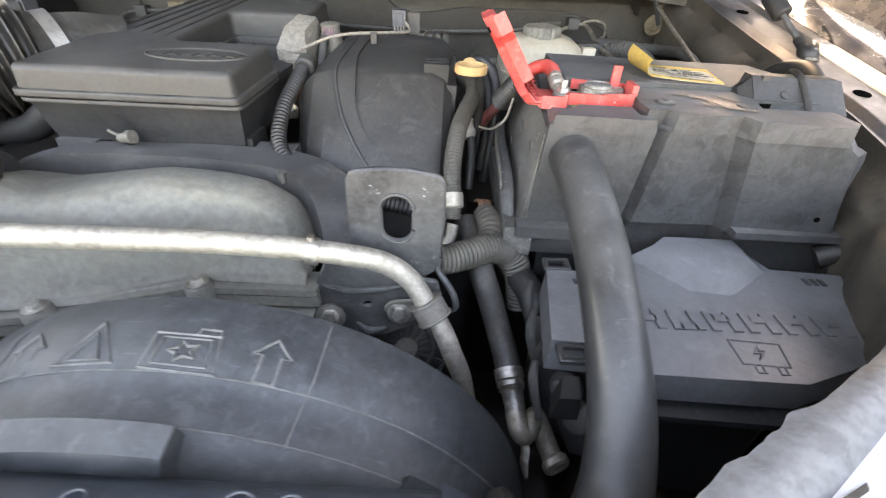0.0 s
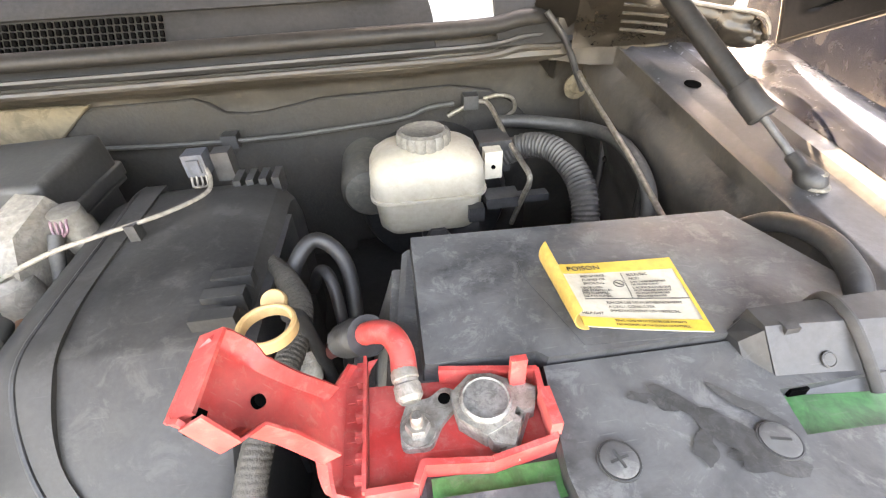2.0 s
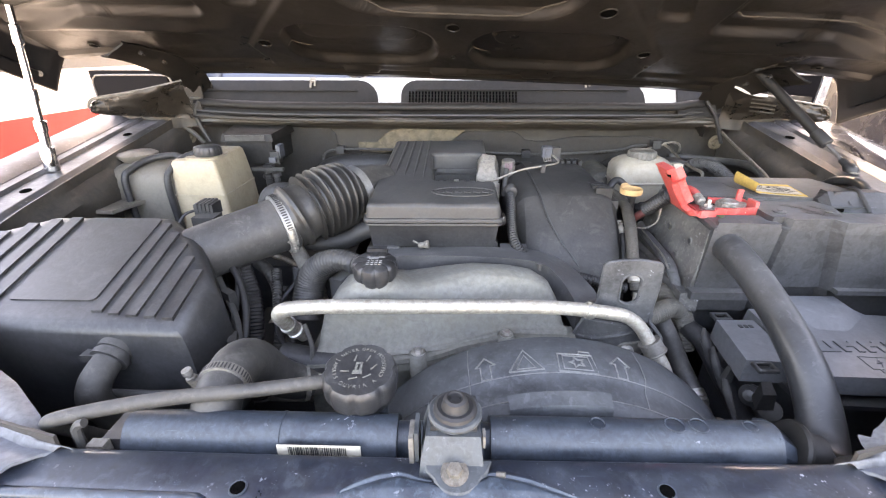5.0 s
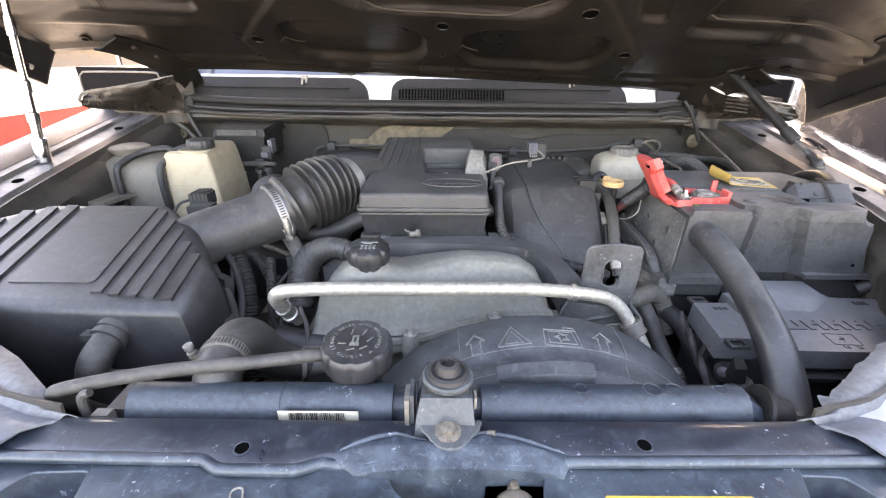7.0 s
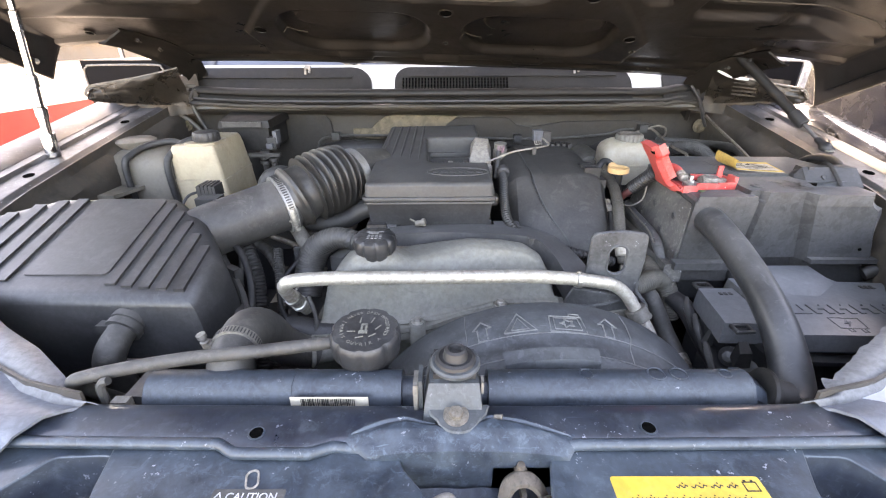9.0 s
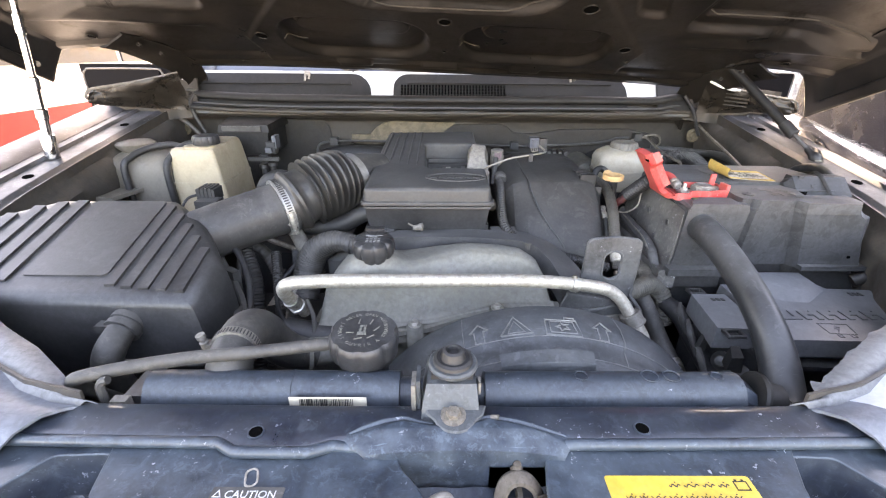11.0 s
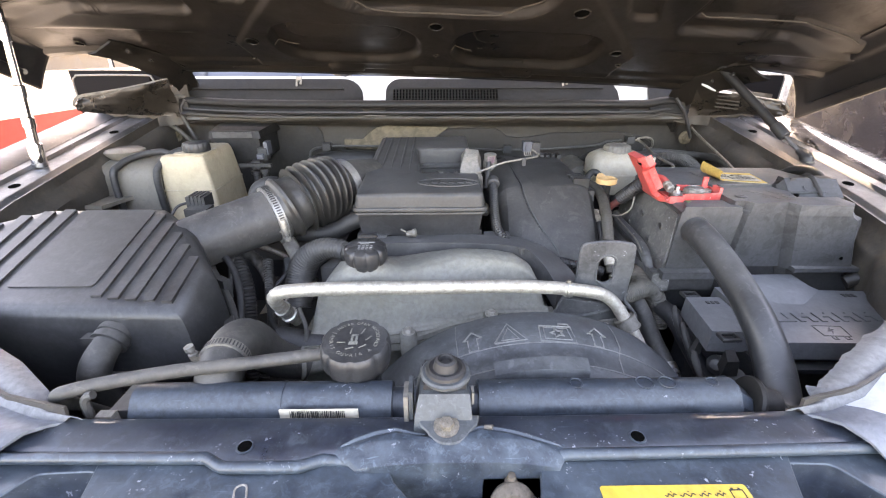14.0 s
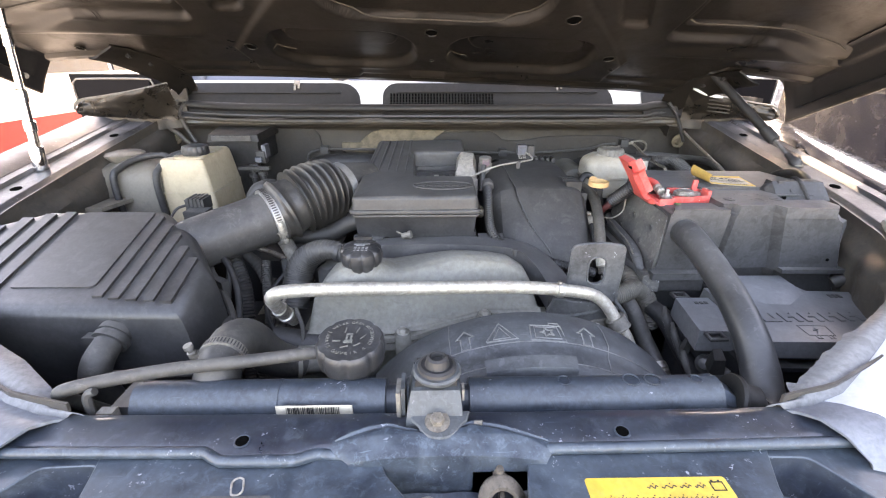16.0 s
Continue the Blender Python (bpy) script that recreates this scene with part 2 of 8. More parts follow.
GROUND = mat("concrete_ground", (0.34, 0.33, 0.315), 0.85, dust=0.6, dust_color=(0.42, 0.40, 0.37), dust_scale=0.8, grain=40, bump=0.4)
LINER = mat("torn_grey_liner", (0.110, 0.113, 0.117), 0.45, dust=0.45, dust_color=(0.20, 0.197, 0.19), dust_scale=14)
LIP = mat("dusty_blue_lip_paint", (0.015, 0.022, 0.032), 0.33, dust=0.55, coat=0.25, bump=0.08, speck=0.9, dust_color=(0.090, 0.120, 0.143), dust_scale=18)
# dark corner paint whitened with sky glare
CORNER_GLARE = mat("corner_glare_white", (0.55, 0.56, 0.58), 0.3, dust=0.3, dust_color=(0.45, 0.45, 0.45), coat=0.4, bump=0.05, vary=0.05, dust_scale=8, grime=0.15)
GUSSET = mat("shiny_brown_gusset", (0.014, 0.0115, 0.009), 0.24, metal=0.2, dust=0.3, dust_color=(0.04, 0.033, 0.025), dust_scale=30, bump=0.6, grain=60)
CAP_GREY = mat("dusty_grey_cap", (0.14, 0.13, 0.113), 0.5, dust=0.5, dust_color=(0.135, 0.122, 0.104), dust_scale=40)
FITTING = mat("dusty_grey_fitting", (0.115, 0.107, 0.094), 0.5, dust=0.5, dust_color=(0.19, 0.172, 0.145), dust_scale=40)
BRAID = mat("tan_braided_hose", (0.046, 0.042, 0.036), 0.6, vary=0.35, dust=0.4, dust_color=(0.14, 0.124, 0.10), dust_scale=30, grain=420, bump=0.5)
# dark corner paint greyed with sky sheen
CORNER_SHEEN = mat("corner_sheen_grey", (0.10, 0.112, 0.13), 0.34, dust=0.45, dust_color=(0.22, 0.23, 0.25), dust_scale=7, coat=0.2, bump=0.05)
OLD_STEEL = mat("rusty_old_steel", (0.21, 0.19, 0.16), 0.45, metal=0.6, dust=0.5, dust_color=(0.15, 0.12, 0.09), dust_scale=60, bump=0.3)
SCREEN = mat("tinted_windscreen_glass", (0.05, 0.058, 0.075), 0.05, vary=0.02, coat=1.0, bump=0, grime=0)
# white of the painted windscreen glare and of the pale hinge strip
STRIP_GLARE_WHITE = mat("pale_strip_and_glare", (0.62, 0.62, 0.61), 0.4, vary=0.05, dust=0.2, bump=0.05, grime=0.1)
BLACK_TRIM = mat("black_trim_plastic", (0.009, 0.009, 0.009), 0.55, spec=0.3, dust=0.14, dust_color=(0.08, 0.07, 0.06), dust_scale=12, upward=0.3)
RAIL = mat("dull_dusty_rail_paint", (0.020, 0.0205, 0.023), 0.42, dust=0.42, dust_color=(0.085, 0.081, 0.078), dust_scale=12, coat=0.03, speck=0.6)
CLAMP = mat("bright_clamp_steel", (0.27, 0.266, 0.255), 0.33, metal=0.5, vary=0.1, dust=0.3, bump=0.05, grime=0.3)
WALL_PAINT = mat("dusty_inner_wing_paint", (0.022, 0.020, 0.0185), 0.40, dust=0.8, dust_color=(0.086, 0.072, 0.058), dust_scale=17, coat=0.1, grime=0.9)
SATIN = mat("mirror_housing_silver", (0.45, 0.45, 0.46), 0.3, metal=0.5, bump=0)
GLASS = mat("dark_window_glass", (0.012, 0.014, 0.017), 0.06, vary=0.02, bump=0, grime=0, spec=0.35)
MIRROR_BLACK = mat("mirror_shell_black", (0.004, 0.004, 0.005), 0.45, vary=0.1, bump=0.05, grime=0, spec=0.04)
DOME = mat("scuffed_navy_paint", (0.006, 0.010, 0.019), 0.34, dust=0.50, coat=0.1, bump=0.10, speck=1.0, dust_color=(0.128, 0.166, 0.195), dust_scale=24, grime=0.4, spec=0.35)

# ---------- mesh builders ----------
AX_Y = Matrix.Rotation(radians(-90), 4, "X")
AX_X = Matrix.Rotation(radians(90), 4, "Y")


def thing(name, label, category, group="", at=(0, 0, 0), kind=""):
    ob = new(name)
    ob.location = at
    ob.empty_display_size = 0.05
    return tagged(ob, label, category, group, kind)


def part(name, bm, material, parent=None, label="", sharp=38, kind=""):
    bmesh.ops.recalc_face_normals(bm, faces=bm.faces)
    me = bpy.data.meshes.new(name)
    bm.to_mesh(me)
    bm.free()
    me.materials.append(material)
    me.polygons.foreach_set("use_smooth", [True] * len(me.polygons))
    me.set_sharp_from_angle(angle=radians(sharp))
    ob = new(name, me)
    if parent is not None:
        ob.parent = parent
        ob.matrix_parent_inverse = Matrix.Translation(-parent.location) if parent.parent is None and parent.type == 'EMPTY' else Matrix()
    if label or kind:
        tagged(ob, label=label, kind=kind)
    return ob


def bevel(bm, w, seg=2, angle=30):
    if w > 0:
        edges = [e for e in bm.edges if len(e.link_faces) == 2 and e.calc_face_angle(0) > radians(angle)]
        bmesh.ops.bevel(bm, geom=edges, offset=w, offset_type="OFFSET", segments=seg, profile=0.5, affect="EDGES", clamp_overlap=True)
    return bm


def xf(bm, m):
    bmesh.ops.transform(bm, matrix=m, verts=bm.verts)
    return bm


def loft(rings, cap=True, closed=True):
    bm = bmesh.new()
    vs = [[bm.verts.new(p) for p in r] for r in rings]
    n = len(rings[0])
    for a, b in zip(vs, vs[1:]):
        for i in range(n if closed else n - 1):
            j = (i + 1) % n
            bm.faces.new((a[i], a[j], b[j], b[i]))
    if cap and closed:
        bm.faces.new(vs[0][::-1])
        bm.faces.new(vs[-1])
    return bm


def box(x0, x1, y0, y1, z0, z1, bev=0.004, seg=2, tx=0.0, ty=0.0):
    return bevel(loft([[(x0, y0, z0), (x1, y0, z0), (x1, y1, z0), (x0, y1, z0)],
                       [(x0 + tx, y0 + ty, z1), (x1 - tx, y0 + ty, z1), (x1 - tx, y1 - ty, z1), (x0 + tx, y1 - ty, z1)]]), bev, seg)


def prism(poly, z0, z1, bev=0.003, seg=2, shrink=0.0, top=None):
    """A polygon in plan from z0 to z1; top(x, y): height of the upper face instead of z1; shrink: inset of the upper face."""
    cx, cy = sum(p[0] for p in poly) / len(poly), sum(p[1] for p in poly) / len(poly)
    up = []
    for x, y in poly:
        d = math.hypot(x - cx, y - cy) or 1
        x2, y2 = x + (cx - x) / d * shrink, y + (cy - y) / d * shrink
        up.append((x2, y2, top(x2, y2) if top else z1))
    return bevel(loft([[(x, y, z0) for x, y in poly], up]), bev, seg)


def round_poly(poly, r, k=5):
    """The polygon with its corners rounded off over the length r."""
    out = []
    for i, q in enumerate(poly):
        p, a, b = Vector(q), Vector(poly[i - 1]), Vector(poly[(i + 1) % len(poly)])
        u, v = p + (a - p).normalized() * r, p + (b - p).normalized() * r
        for j in range(k + 1):
            t = j / k
            out.append(tuple(u * (1 - t) ** 2 + p * (2 * t * (1 - t)) + v * t * t))
    return out


def soft_lid(poly, z0, top, corner, edge, seg=5, draft=0.0):
    """A moulded lid: rounded corners in plan and a quarter-round upper edge that follows top(x, y)."""
    o = round_poly(poly, corner)
    turn = 1 if sum(a[0] * b[1] - b[0] * a[1] for a, b in zip(o, o[1:] + o[:1])) > 0 else -1
    rings = [[(x, y, z0) for x, y in o]]
    for s in range(seg + 1):
        a = math.pi / 2 * s / seg
        inset, drop = draft + edge * (1 - math.cos(a)), edge * (1 - math.sin(a))
        ring = []
        for i, (x, y) in enumerate(o):
            d = (Vector(o[(i + 1) % len(o)]) - Vector(o[i - 1])).normalized() * turn
            x2, y2 = x - d.y * inset, y + d.x * inset
            ring.append((x2, y2, top(x2, y2) - drop))
        rings.append(ring)
    bm = loft(rings)
    for f in [f for f in bm.faces if len(f.verts) > 4]:
        rim = list(f.edges)
        bmesh.ops.delete(bm, geom=[f], context="FACES_ONLY")
        bmesh.ops.triangle_fill(bm, use_beauty=True, edges=rim)
    return bm


def spline(pts, k=8):
    p = [Vector(q) for q in pts]
    if len(p) < 3:
        return [p[0].lerp(p[-1], i / k) for i in range(k + 1)]
    p = [p[0] * 2 - p[1]] + p + [p[-1] * 2 - p[-2]]
    out = []
    for a, b, c, d in zip(p, p[1:], p[2:], p[3:]):
        for i in range(k):
            t = i / k
            out.append(0.5 * (2 * b + (c - a) * t + (2 * a - 5 * b + 4 * c - d) * t * t + (3 * b - a - 3 * c + d) * t ** 3))
    out.append(p[-2])
    return out


def tube(pts, r, n=14, k=8, ribs=None, flat=1.0, straight=False):
    """A hose along the points. r: a radius, or one for each point; ribs: (pitch, depth) of corrugations, and how thin their crests are."""
    line = [Vector(q) for q in pts] if straight else spline(pts, k)
    cum = [0.0]
    for a, b in zip(line, line[1:]):
        cum.append(cum[-1] + (b - a).length)
    total = cum[-1]
    m = max(2, int(total / (ribs[0] / (5 if len(ribs) < 3 else 12)))) if ribs else len(line) - 1
    rings, q, turn = [], 0, None
    last = None
    for i in range(m + 1):
        s = total * i / m
        while q < len(line) - 2 and cum[q + 1] < s:
            q += 1
        f = (s - cum[q]) / max(1e-9, cum[q + 1] - cum[q])
        if ribs:
            c = line[q].lerp(line[q + 1], f)
            d = (line[min(q + 2, len(line) - 1)] - line[max(q - 1, 0)]).normalized()
        else:
            c = line[i]
            d = (line[min(i + 1, len(line) - 1)] - line[max(i - 1, 0)]).normalized()
        if last is None:
            side = d.orthogonal().normalized()
        else:
            side = last.rotation_difference(d) @ side
            side = (side - d * side.dot(d)).normalized()
        last = d
        up = d.cross(side)
        if isinstance(r, (list, tuple)):
            g = s / total * (len(r) - 1)
            j = min(int(g), len(r) - 2)
            rr = r[j] + (r[j + 1] - r[j]) * (g - j)
        else:
            rr = r
        if ribs:
            rr += ribs[1] * (0.5 + 0.5 * math.cos(2 * math.pi * s / ribs[0])) ** (ribs[2] if len(ribs) > 2 else 0.7) - ribs[1] * 0.5
        rings.append([c + side * (rr * math.cos(a)) + up * (rr * flat * math.sin(a)) for a in [2 * math.pi * h / n for h in range(n)]])
    return loft(rings)


def lathe(profile, n=32, m=None, lobes=0, depth=0.0):
    """Rings of (radius, height) about local z; lobes: grips round the rim of the cap."""
    rings = []
    for r, z in profile:
        ring = []
        for i in range(n):
            a = 2 * math.pi * i / n
            rr = r
            if lobes:
                rr = r * (1 - depth * max(0.0, math.cos(lobes * a)) ** 3)
            ring.append((rr * math.cos(a), rr * math.sin(a), z))
        rings.append(ring)
    bm = loft(rings)
    return xf(bm, m) if m else bm


def along(a, b):
    """The pose with its z from a towards b."""
    d = Vector(b) - Vector(a)
    return Matrix.Translation(a) @ d.to_track_quat("Z", "Y").to_matrix().to_4x4()


def rod(a, b, profile, n=20):
    return lathe(profile, n, along(a, b))


def plate(outer, holes, thick, m=None, bev=0.0015):
    """A flat sheet with holes: outlines in local x, y; thickness along local z."""
    bm = bmesh.new()
    edges = []
    for loop in [outer, *holes]:
        vs = [bm.verts.new((x, y, 0)) for x, y in loop]
        edges += [bm.edges.new((a, b)) for a, b in zip(vs, vs[1:] + vs[:1])]
    bmesh.ops.triangle_fill(bm, edges=edges, use_beauty=True)
    bmesh.ops.dissolve_limit(bm, angle_limit=0.01, verts=bm.verts, edges=bm.edges)
    ext = bmesh.ops.extrude_face_region(bm, geom=bm.faces[:])
    bmesh.ops.translate(bm, vec=(0, 0, thick), verts=[v for v in ext["geom"] if isinstance(v, bmesh.types.BMVert)])
    bmesh.ops.recalc_face_normals(bm, faces=bm.faces)
    bevel(bm, bev, 1, 50)
    return xf(bm, m) if m else bm


def rounded(x0, x1, y0, y1, r, k=5):
    out = []
    for cx, cy, a0 in ((x1 - r, y1 - r, 0), (x0 + r, y1 - r, 90), (x0 + r, y0 + r, 180), (x1 - r, y0 + r, 270)):
        out += [(cx + r * math.cos(radians(a0 + 90 * i / k)), cy + r * math.sin(radians(a0 + 90 * i / k))) for i in range(k + 1)]
    return out


def merge(*bms):
    out = bmesh.new()
    for b in bms:
        me = bpy.data.meshes.new("tmp")
        b.to_mesh(me)
        out.from_mesh(me)
        b.free()
        bpy.data.meshes.remove(me)
    return out


def text(name, s, size, m, material, parent, thick=0.0004, align="LEFT"):
    cu = bpy.data.curves.new("tmp", "FONT")
    cu.body, cu.size, cu.extrude, cu.align_x, cu.resolution_u = s, size, thick, align, 3
    ob = new("tmp", cu)
    me = bpy.data.meshes.new_from_object(ob)
    bpy.data.objects.remove(ob)
    bpy.data.curves.remove(cu)
    bm = bmesh.new()
    bm.from_mesh(me)
    bpy.data.meshes.remove(me)
    return part(name, xf(bm, m), material, parent)


def sheet(fn, nu, nv, thick=0.0):
    """A grid fn(u, v) -> point for u, v in 0..1, thickened along its normals."""
    bm = bmesh.new()
    vs = [[bm.verts.new(fn(i / nu, j / nv)) for j in range(nv + 1)] for i in range(nu + 1)]
    for i in range(nu):
        for j in range(nv):
            bm.faces.new((vs[i][j], vs[i + 1][j], vs[i + 1][j + 1], vs[i][j + 1]))
    if thick:
        bmesh.ops.recalc_face_normals(bm, faces=bm.faces)
        bm.normal_update()
        rim = [(e.verts[0], e.verts[1]) for e in bm.edges if len(e.link_faces) == 1]
        back = {v: bm.verts.new(v.co - v.normal * thick) for v in bm.verts[:]}
        for f in bm.faces[:]:
            bm.faces.new([back[v] for v in reversed(f.verts)])
        for a, b in rim:
            bm.faces.new((a, b, back[b], back[a]))
    return bm


def interp(x, xs, ys):
    return float(np.interp(x, xs, ys))


def bolt(name, at, axis, r, parent, material=None, washer=1.6):
    a = Vector(at)
    d = Vector(axis).normalized()
    m = along(a, a + d)
    hexa = lathe([(r, 0.0), (r, r * 0.85), (r * 0.9, r)], 6, m)
    w = lathe([(r * washer, -0.001), (r * washer, r * 0.22), (r, r * 0.25)], 20, m)
    return part(name, merge(hexa, w), material or STEEL, parent)

# ---------- ground ----------
part("ground", sheet(lambda u, v: (-400 + 800 * u, -400 + 800 * v, 0), 8, 8), GROUND, None, "", kind="structure")
bpy.data.objects["ground"]["label"] = "sunlit pale concrete ground of a parking yard"

# ---------- car body round the engine bay ----------
car = thing("car_body", "black off-road car with its dusty engine bay open", "car", at=(0, 0.9, 0))


def rail_z(y):
    return 1.03 + 0.172 * y


# firewall: one pressed panel with a ledge under the windscreen
FW = [(1.03, 0.45), (1.0, 0.8), (0.985, 1.02), (0.983, 1.13), (0.978, 1.155), (0.962, 1.166), (0.938, 1.170), (0.930, 1.178), (0.932, 1.190), (0.945, 1.196), (0.955, 1.205), (0.957, 1.216), (1.06, 1.222)]


def firewall_point(u, v):
    x = -0.82 + 1.64 * u
    f = v * (len(FW) - 1)
    i = min(int(f), len(FW) - 2)
    y = FW[i][0] + (FW[i + 1][0] - FW[i][0]) * (f - i)
    z = FW[i][1] + (FW[i + 1][1] - FW[i][1]) * (f - i)
    y += 0.02 * (x / 0.8) ** 2 + 0.004 * noise.noise((x * 7, z * 20, 3)) + 0.0015 * noise.noise((x * 30, z * 50, 1))
    return (x, y, z + 0.0015 * noise.noise((x * 9, 0.5, 0)))


part("firewall", sheet(firewall_point, 150, 60, 0.004), BAY_PAINT, car, "brown dust-covered pressed firewall", 50)


def on_wall(outline, y, thick):
    return plate(outline, [], thick, Matrix.Translation((0, y, 0)) @ Matrix.Rotation(radians(90), 4, "X"), 0.002)


part("insulation_mat", on_wall([(-0.02, 1.115), (0.01, 1.14), (0.036, 1.149), (0.169, 1.150), (0.187, 1.142), (0.205, 1.127), (0.235, 1.123), (0.265, 1.124), (0.31, 1.131), (0.34, 1.136), (0.538, 1.139), (0.60, 1.128), (0.636, 1.108), (0.659, 1.084), (0.67, 1.03), (0.67, 0.80), (-0.1, 0.80), (-0.1, 1.09)], 0.984, 0.012), INSULATION, car, "dark felt insulation mat")
part("insulation_mat", on_wall([(-0.66, 1.14), (-0.60, 1.158), (-0.46, 1.160), (-0.35, 1.157), (-0.335, 1.14), (-0.33, 1.104), (-0.28, 1.10), (-0.25, 1.08), (-0.25, 0.80), (-0.66, 0.80)], 0.986, 0.010), INSULATION, car, "dark felt insulation mat")
part("foam_pad", on_wall([(-0.27, 1.120), (-0.217, 1.119), (-0.195, 1.140), (-0.175, 1.152), (-0.146, 1.158), (0.035, 1.154), (0.01, 1.135), (-0.02, 1.112), (-0.2, 1.09), (-0.27, 1.095)], 0.979, 0.012), FOAM, car, "beige foam pad")
seal = [(-0.76, 0.975, 1.232), (-0.70, 0.955, 1.229), (-0.5, 0.94, 1.222), (-0.2, 0.93, 1.221), (0.1, 0.93, 1.221), (0.4, 0.938, 1.221), (0.58, 0.95, 1.220), (0.64, 0.955, 1.227), (0.70, 0.965, 1.224)]
part("cowl_seal", tube(seal, 0.0115, 14, 10, flat=0.85), BLACK_TRIM, car, "black rubber bonnet seal")
part("seal_lip", tube([(x, y - 0.012, z - 0.022) for x, y, z in seal], 0.004, 8, 10, flat=1.5), RUBBER, car)
part("seal_lip", tube([(x * 0.99, y - 0.018, z - 0.034) for x, y, z in seal], 0.005, 8, 10), BAY_PAINT, car)

# cowl panels in front of the windscreen
LEAN_COWL = Matrix.Translation((0, 0.952, 1.222)) @ Matrix.Rotation(radians(56), 4, "X")


def cowl(x0, x1, c0, c1, h):
    o = [(x0, -0.03), (x1, -0.03), (x1, 0.0)]
    o += [(x1 - c1 + c1 * math.cos(radians(a)), h - c1 + c1 * math.sin(radians(a))) for a in (0, 20, 40, 60, 75, 90)] if c1 else [(x1, h)]
    o += [(x0 + c0 - c0 * math.sin(radians(a)), h - c0 + c0 * math.cos(radians(a))) for a in (0, 20, 40, 60, 75, 90)] if c0 else [(x0, h)]
    return plate(o, [], -0.008, LEAN_COWL)


part("cowl_panel", cowl(-0.73, -0.205, 0.0, 0.055, 0.074), BLACK_TRIM, car, "dusty black plastic windscreen cowl panel")
part("cowl_panel", cowl(-0.142, 0.515, 0.04, 0.055, 0.074), BLACK_TRIM, car, "dusty black plastic windscreen cowl panel with air slots")
part("cowl_panel", cowl(0.60, 0.74, 0.03, 0.0, 0.07), BLACK_TRIM, car)
slots = []
for i in range(34):
    for j in range(4):
        x = -0.12 + i * 0.0087
        slots.append(xf(box(x, x + 0.0045, 0.004 + j * 0.0095, 0.0105 + j * 0.0095, 0.0, 0.0035, 0), LEAN_COWL))
part("slot_grid", merge(*slots), DARK_HOLE, car, kind="stuff")
part("cowl_step", xf(box(-0.70, -0.26, 0.040, 0.046, 0.0, 0.004, 0.0015), LEAN_COWL), BLACK_TRIM, car)
part("cowl_step", xf(box(-0.10, 0.47, 0.043, 0.049, 0.0, 0.004, 0.0015), LEAN_COWL), BLACK_TRIM, car)
for x in (-0.385, 0.362):
    part("cowl_clip", xf(merge(box(x - 0.008, x + 0.008, 0.066, 0.078, 0.0, 0.006, 0.001), box(x - 0.008, x - 0.003, 0.050, 0.068, 0.001, 0.005, 0.001), box(x + 0.003, x + 0.008, 0.055, 0.068, 0.001, 0.005, 0.001)), LEAN_COWL), PALE_PLASTIC, car, "white plastic clip")
# windscreen and pillars; the unseen roof and side windows are sized to block sun
part("windscreen", sheet(lambda u, v: ((-0.72 + 1.44 * u) * (1 - 0.06 * v), 1.03 + 0.42 * v + 0.05 * (2 * u - 1) ** 2, 1.225 + 0.53 * v), 16, 10, 0.005), SCREEN, car, "dark tinted windscreen glass")
# white strip put in for sky glare at the foot of the glass
part("screen_glare", xf(box(-0.745, 0.735, 0.0, 0.088, -0.020, -0.012, 0.002), LEAN_COWL), STRIP_GLARE_WHITE, car, "white strip standing for sky glare at the windscreen foot")
# pillars thickened and opaque windows added against sun leaking past the screen
for s in (-1, 1):
    part("pillar", tube([(s * 0.76, 1.08, 1.19), (s * 0.74, 1.26, 1.45), (s * 0.70, 1.5, 1.78)], 0.05, 10), PAINT, car)
    part("sun_block_window", sheet(lambda u, v, s=s: (s * (0.80 - 0.09 * v), 1.16 + 0.30 * v + (2.2 - 0.3 * v) * u, 1.185 + 0.58 * v), 6, 4, 0.005), GLASS, car, "opaque side window that stops sun leaks")
# unseen roof, made wide so that it keeps sun off the wing rails
part("shade_roof", box(-0.90, 0.90, 1.40, 3.6, 1.76, 1.84, 0.03, 3), PAINT, car)
part("cabin", box(-0.9, 0.9, 1.12, 3.9, 0.45, 1.19, 0.05, 3), PAINT, car, "glossy black cabin sides")
part("wiper_arm", tube([(-0.30, 1.035, 1.305), (-0.262, 1.028, 1.287), (-0.215, 1.01, 1.258), (-0.162, 0.99, 1.228), (-0.14, 0.985, 1.205)], [0.010, 0.012, 0.013, 0.012, 0.012], 12), CAP_GREY, car, "dull grey wiper arm")
part("wiper_joint", rod((-0.268, 1.03, 1.289), (-0.245, 1.02, 1.276), [(0.016, 0), (0.016, 0.016), (0.013, 0.018)]), RUBBER, car)
part("wiper_arm", tube([(0.50, 1.03, 1.295), (0.525, 1.02, 1.27), (0.555, 1.0, 1.235), (0.57, 0.99, 1.205)], 0.012, 12), CAP_GREY, car, "dull grey wiper arm")

# inner wings, rails and outer wings on both sides
INNER = [(0.775, 0.99), (0.775, 0.80), (0.775, 0.60), (0.77, 0.45), (0.755, 0.33), (0.705, 0.22), (0.63, 0.14), (0.53, 0.075), (0.44, 0.035), (0.37, 0.02)]
OUTW = [(1, 0), (1, 0), (1, 0), (0.98, -0.17), (0.92, -0.39), (0.77, -0.64), (0.57, -0.82), (0.4, -0.92), (0.25, -0.97), (0.1, -0.99)]


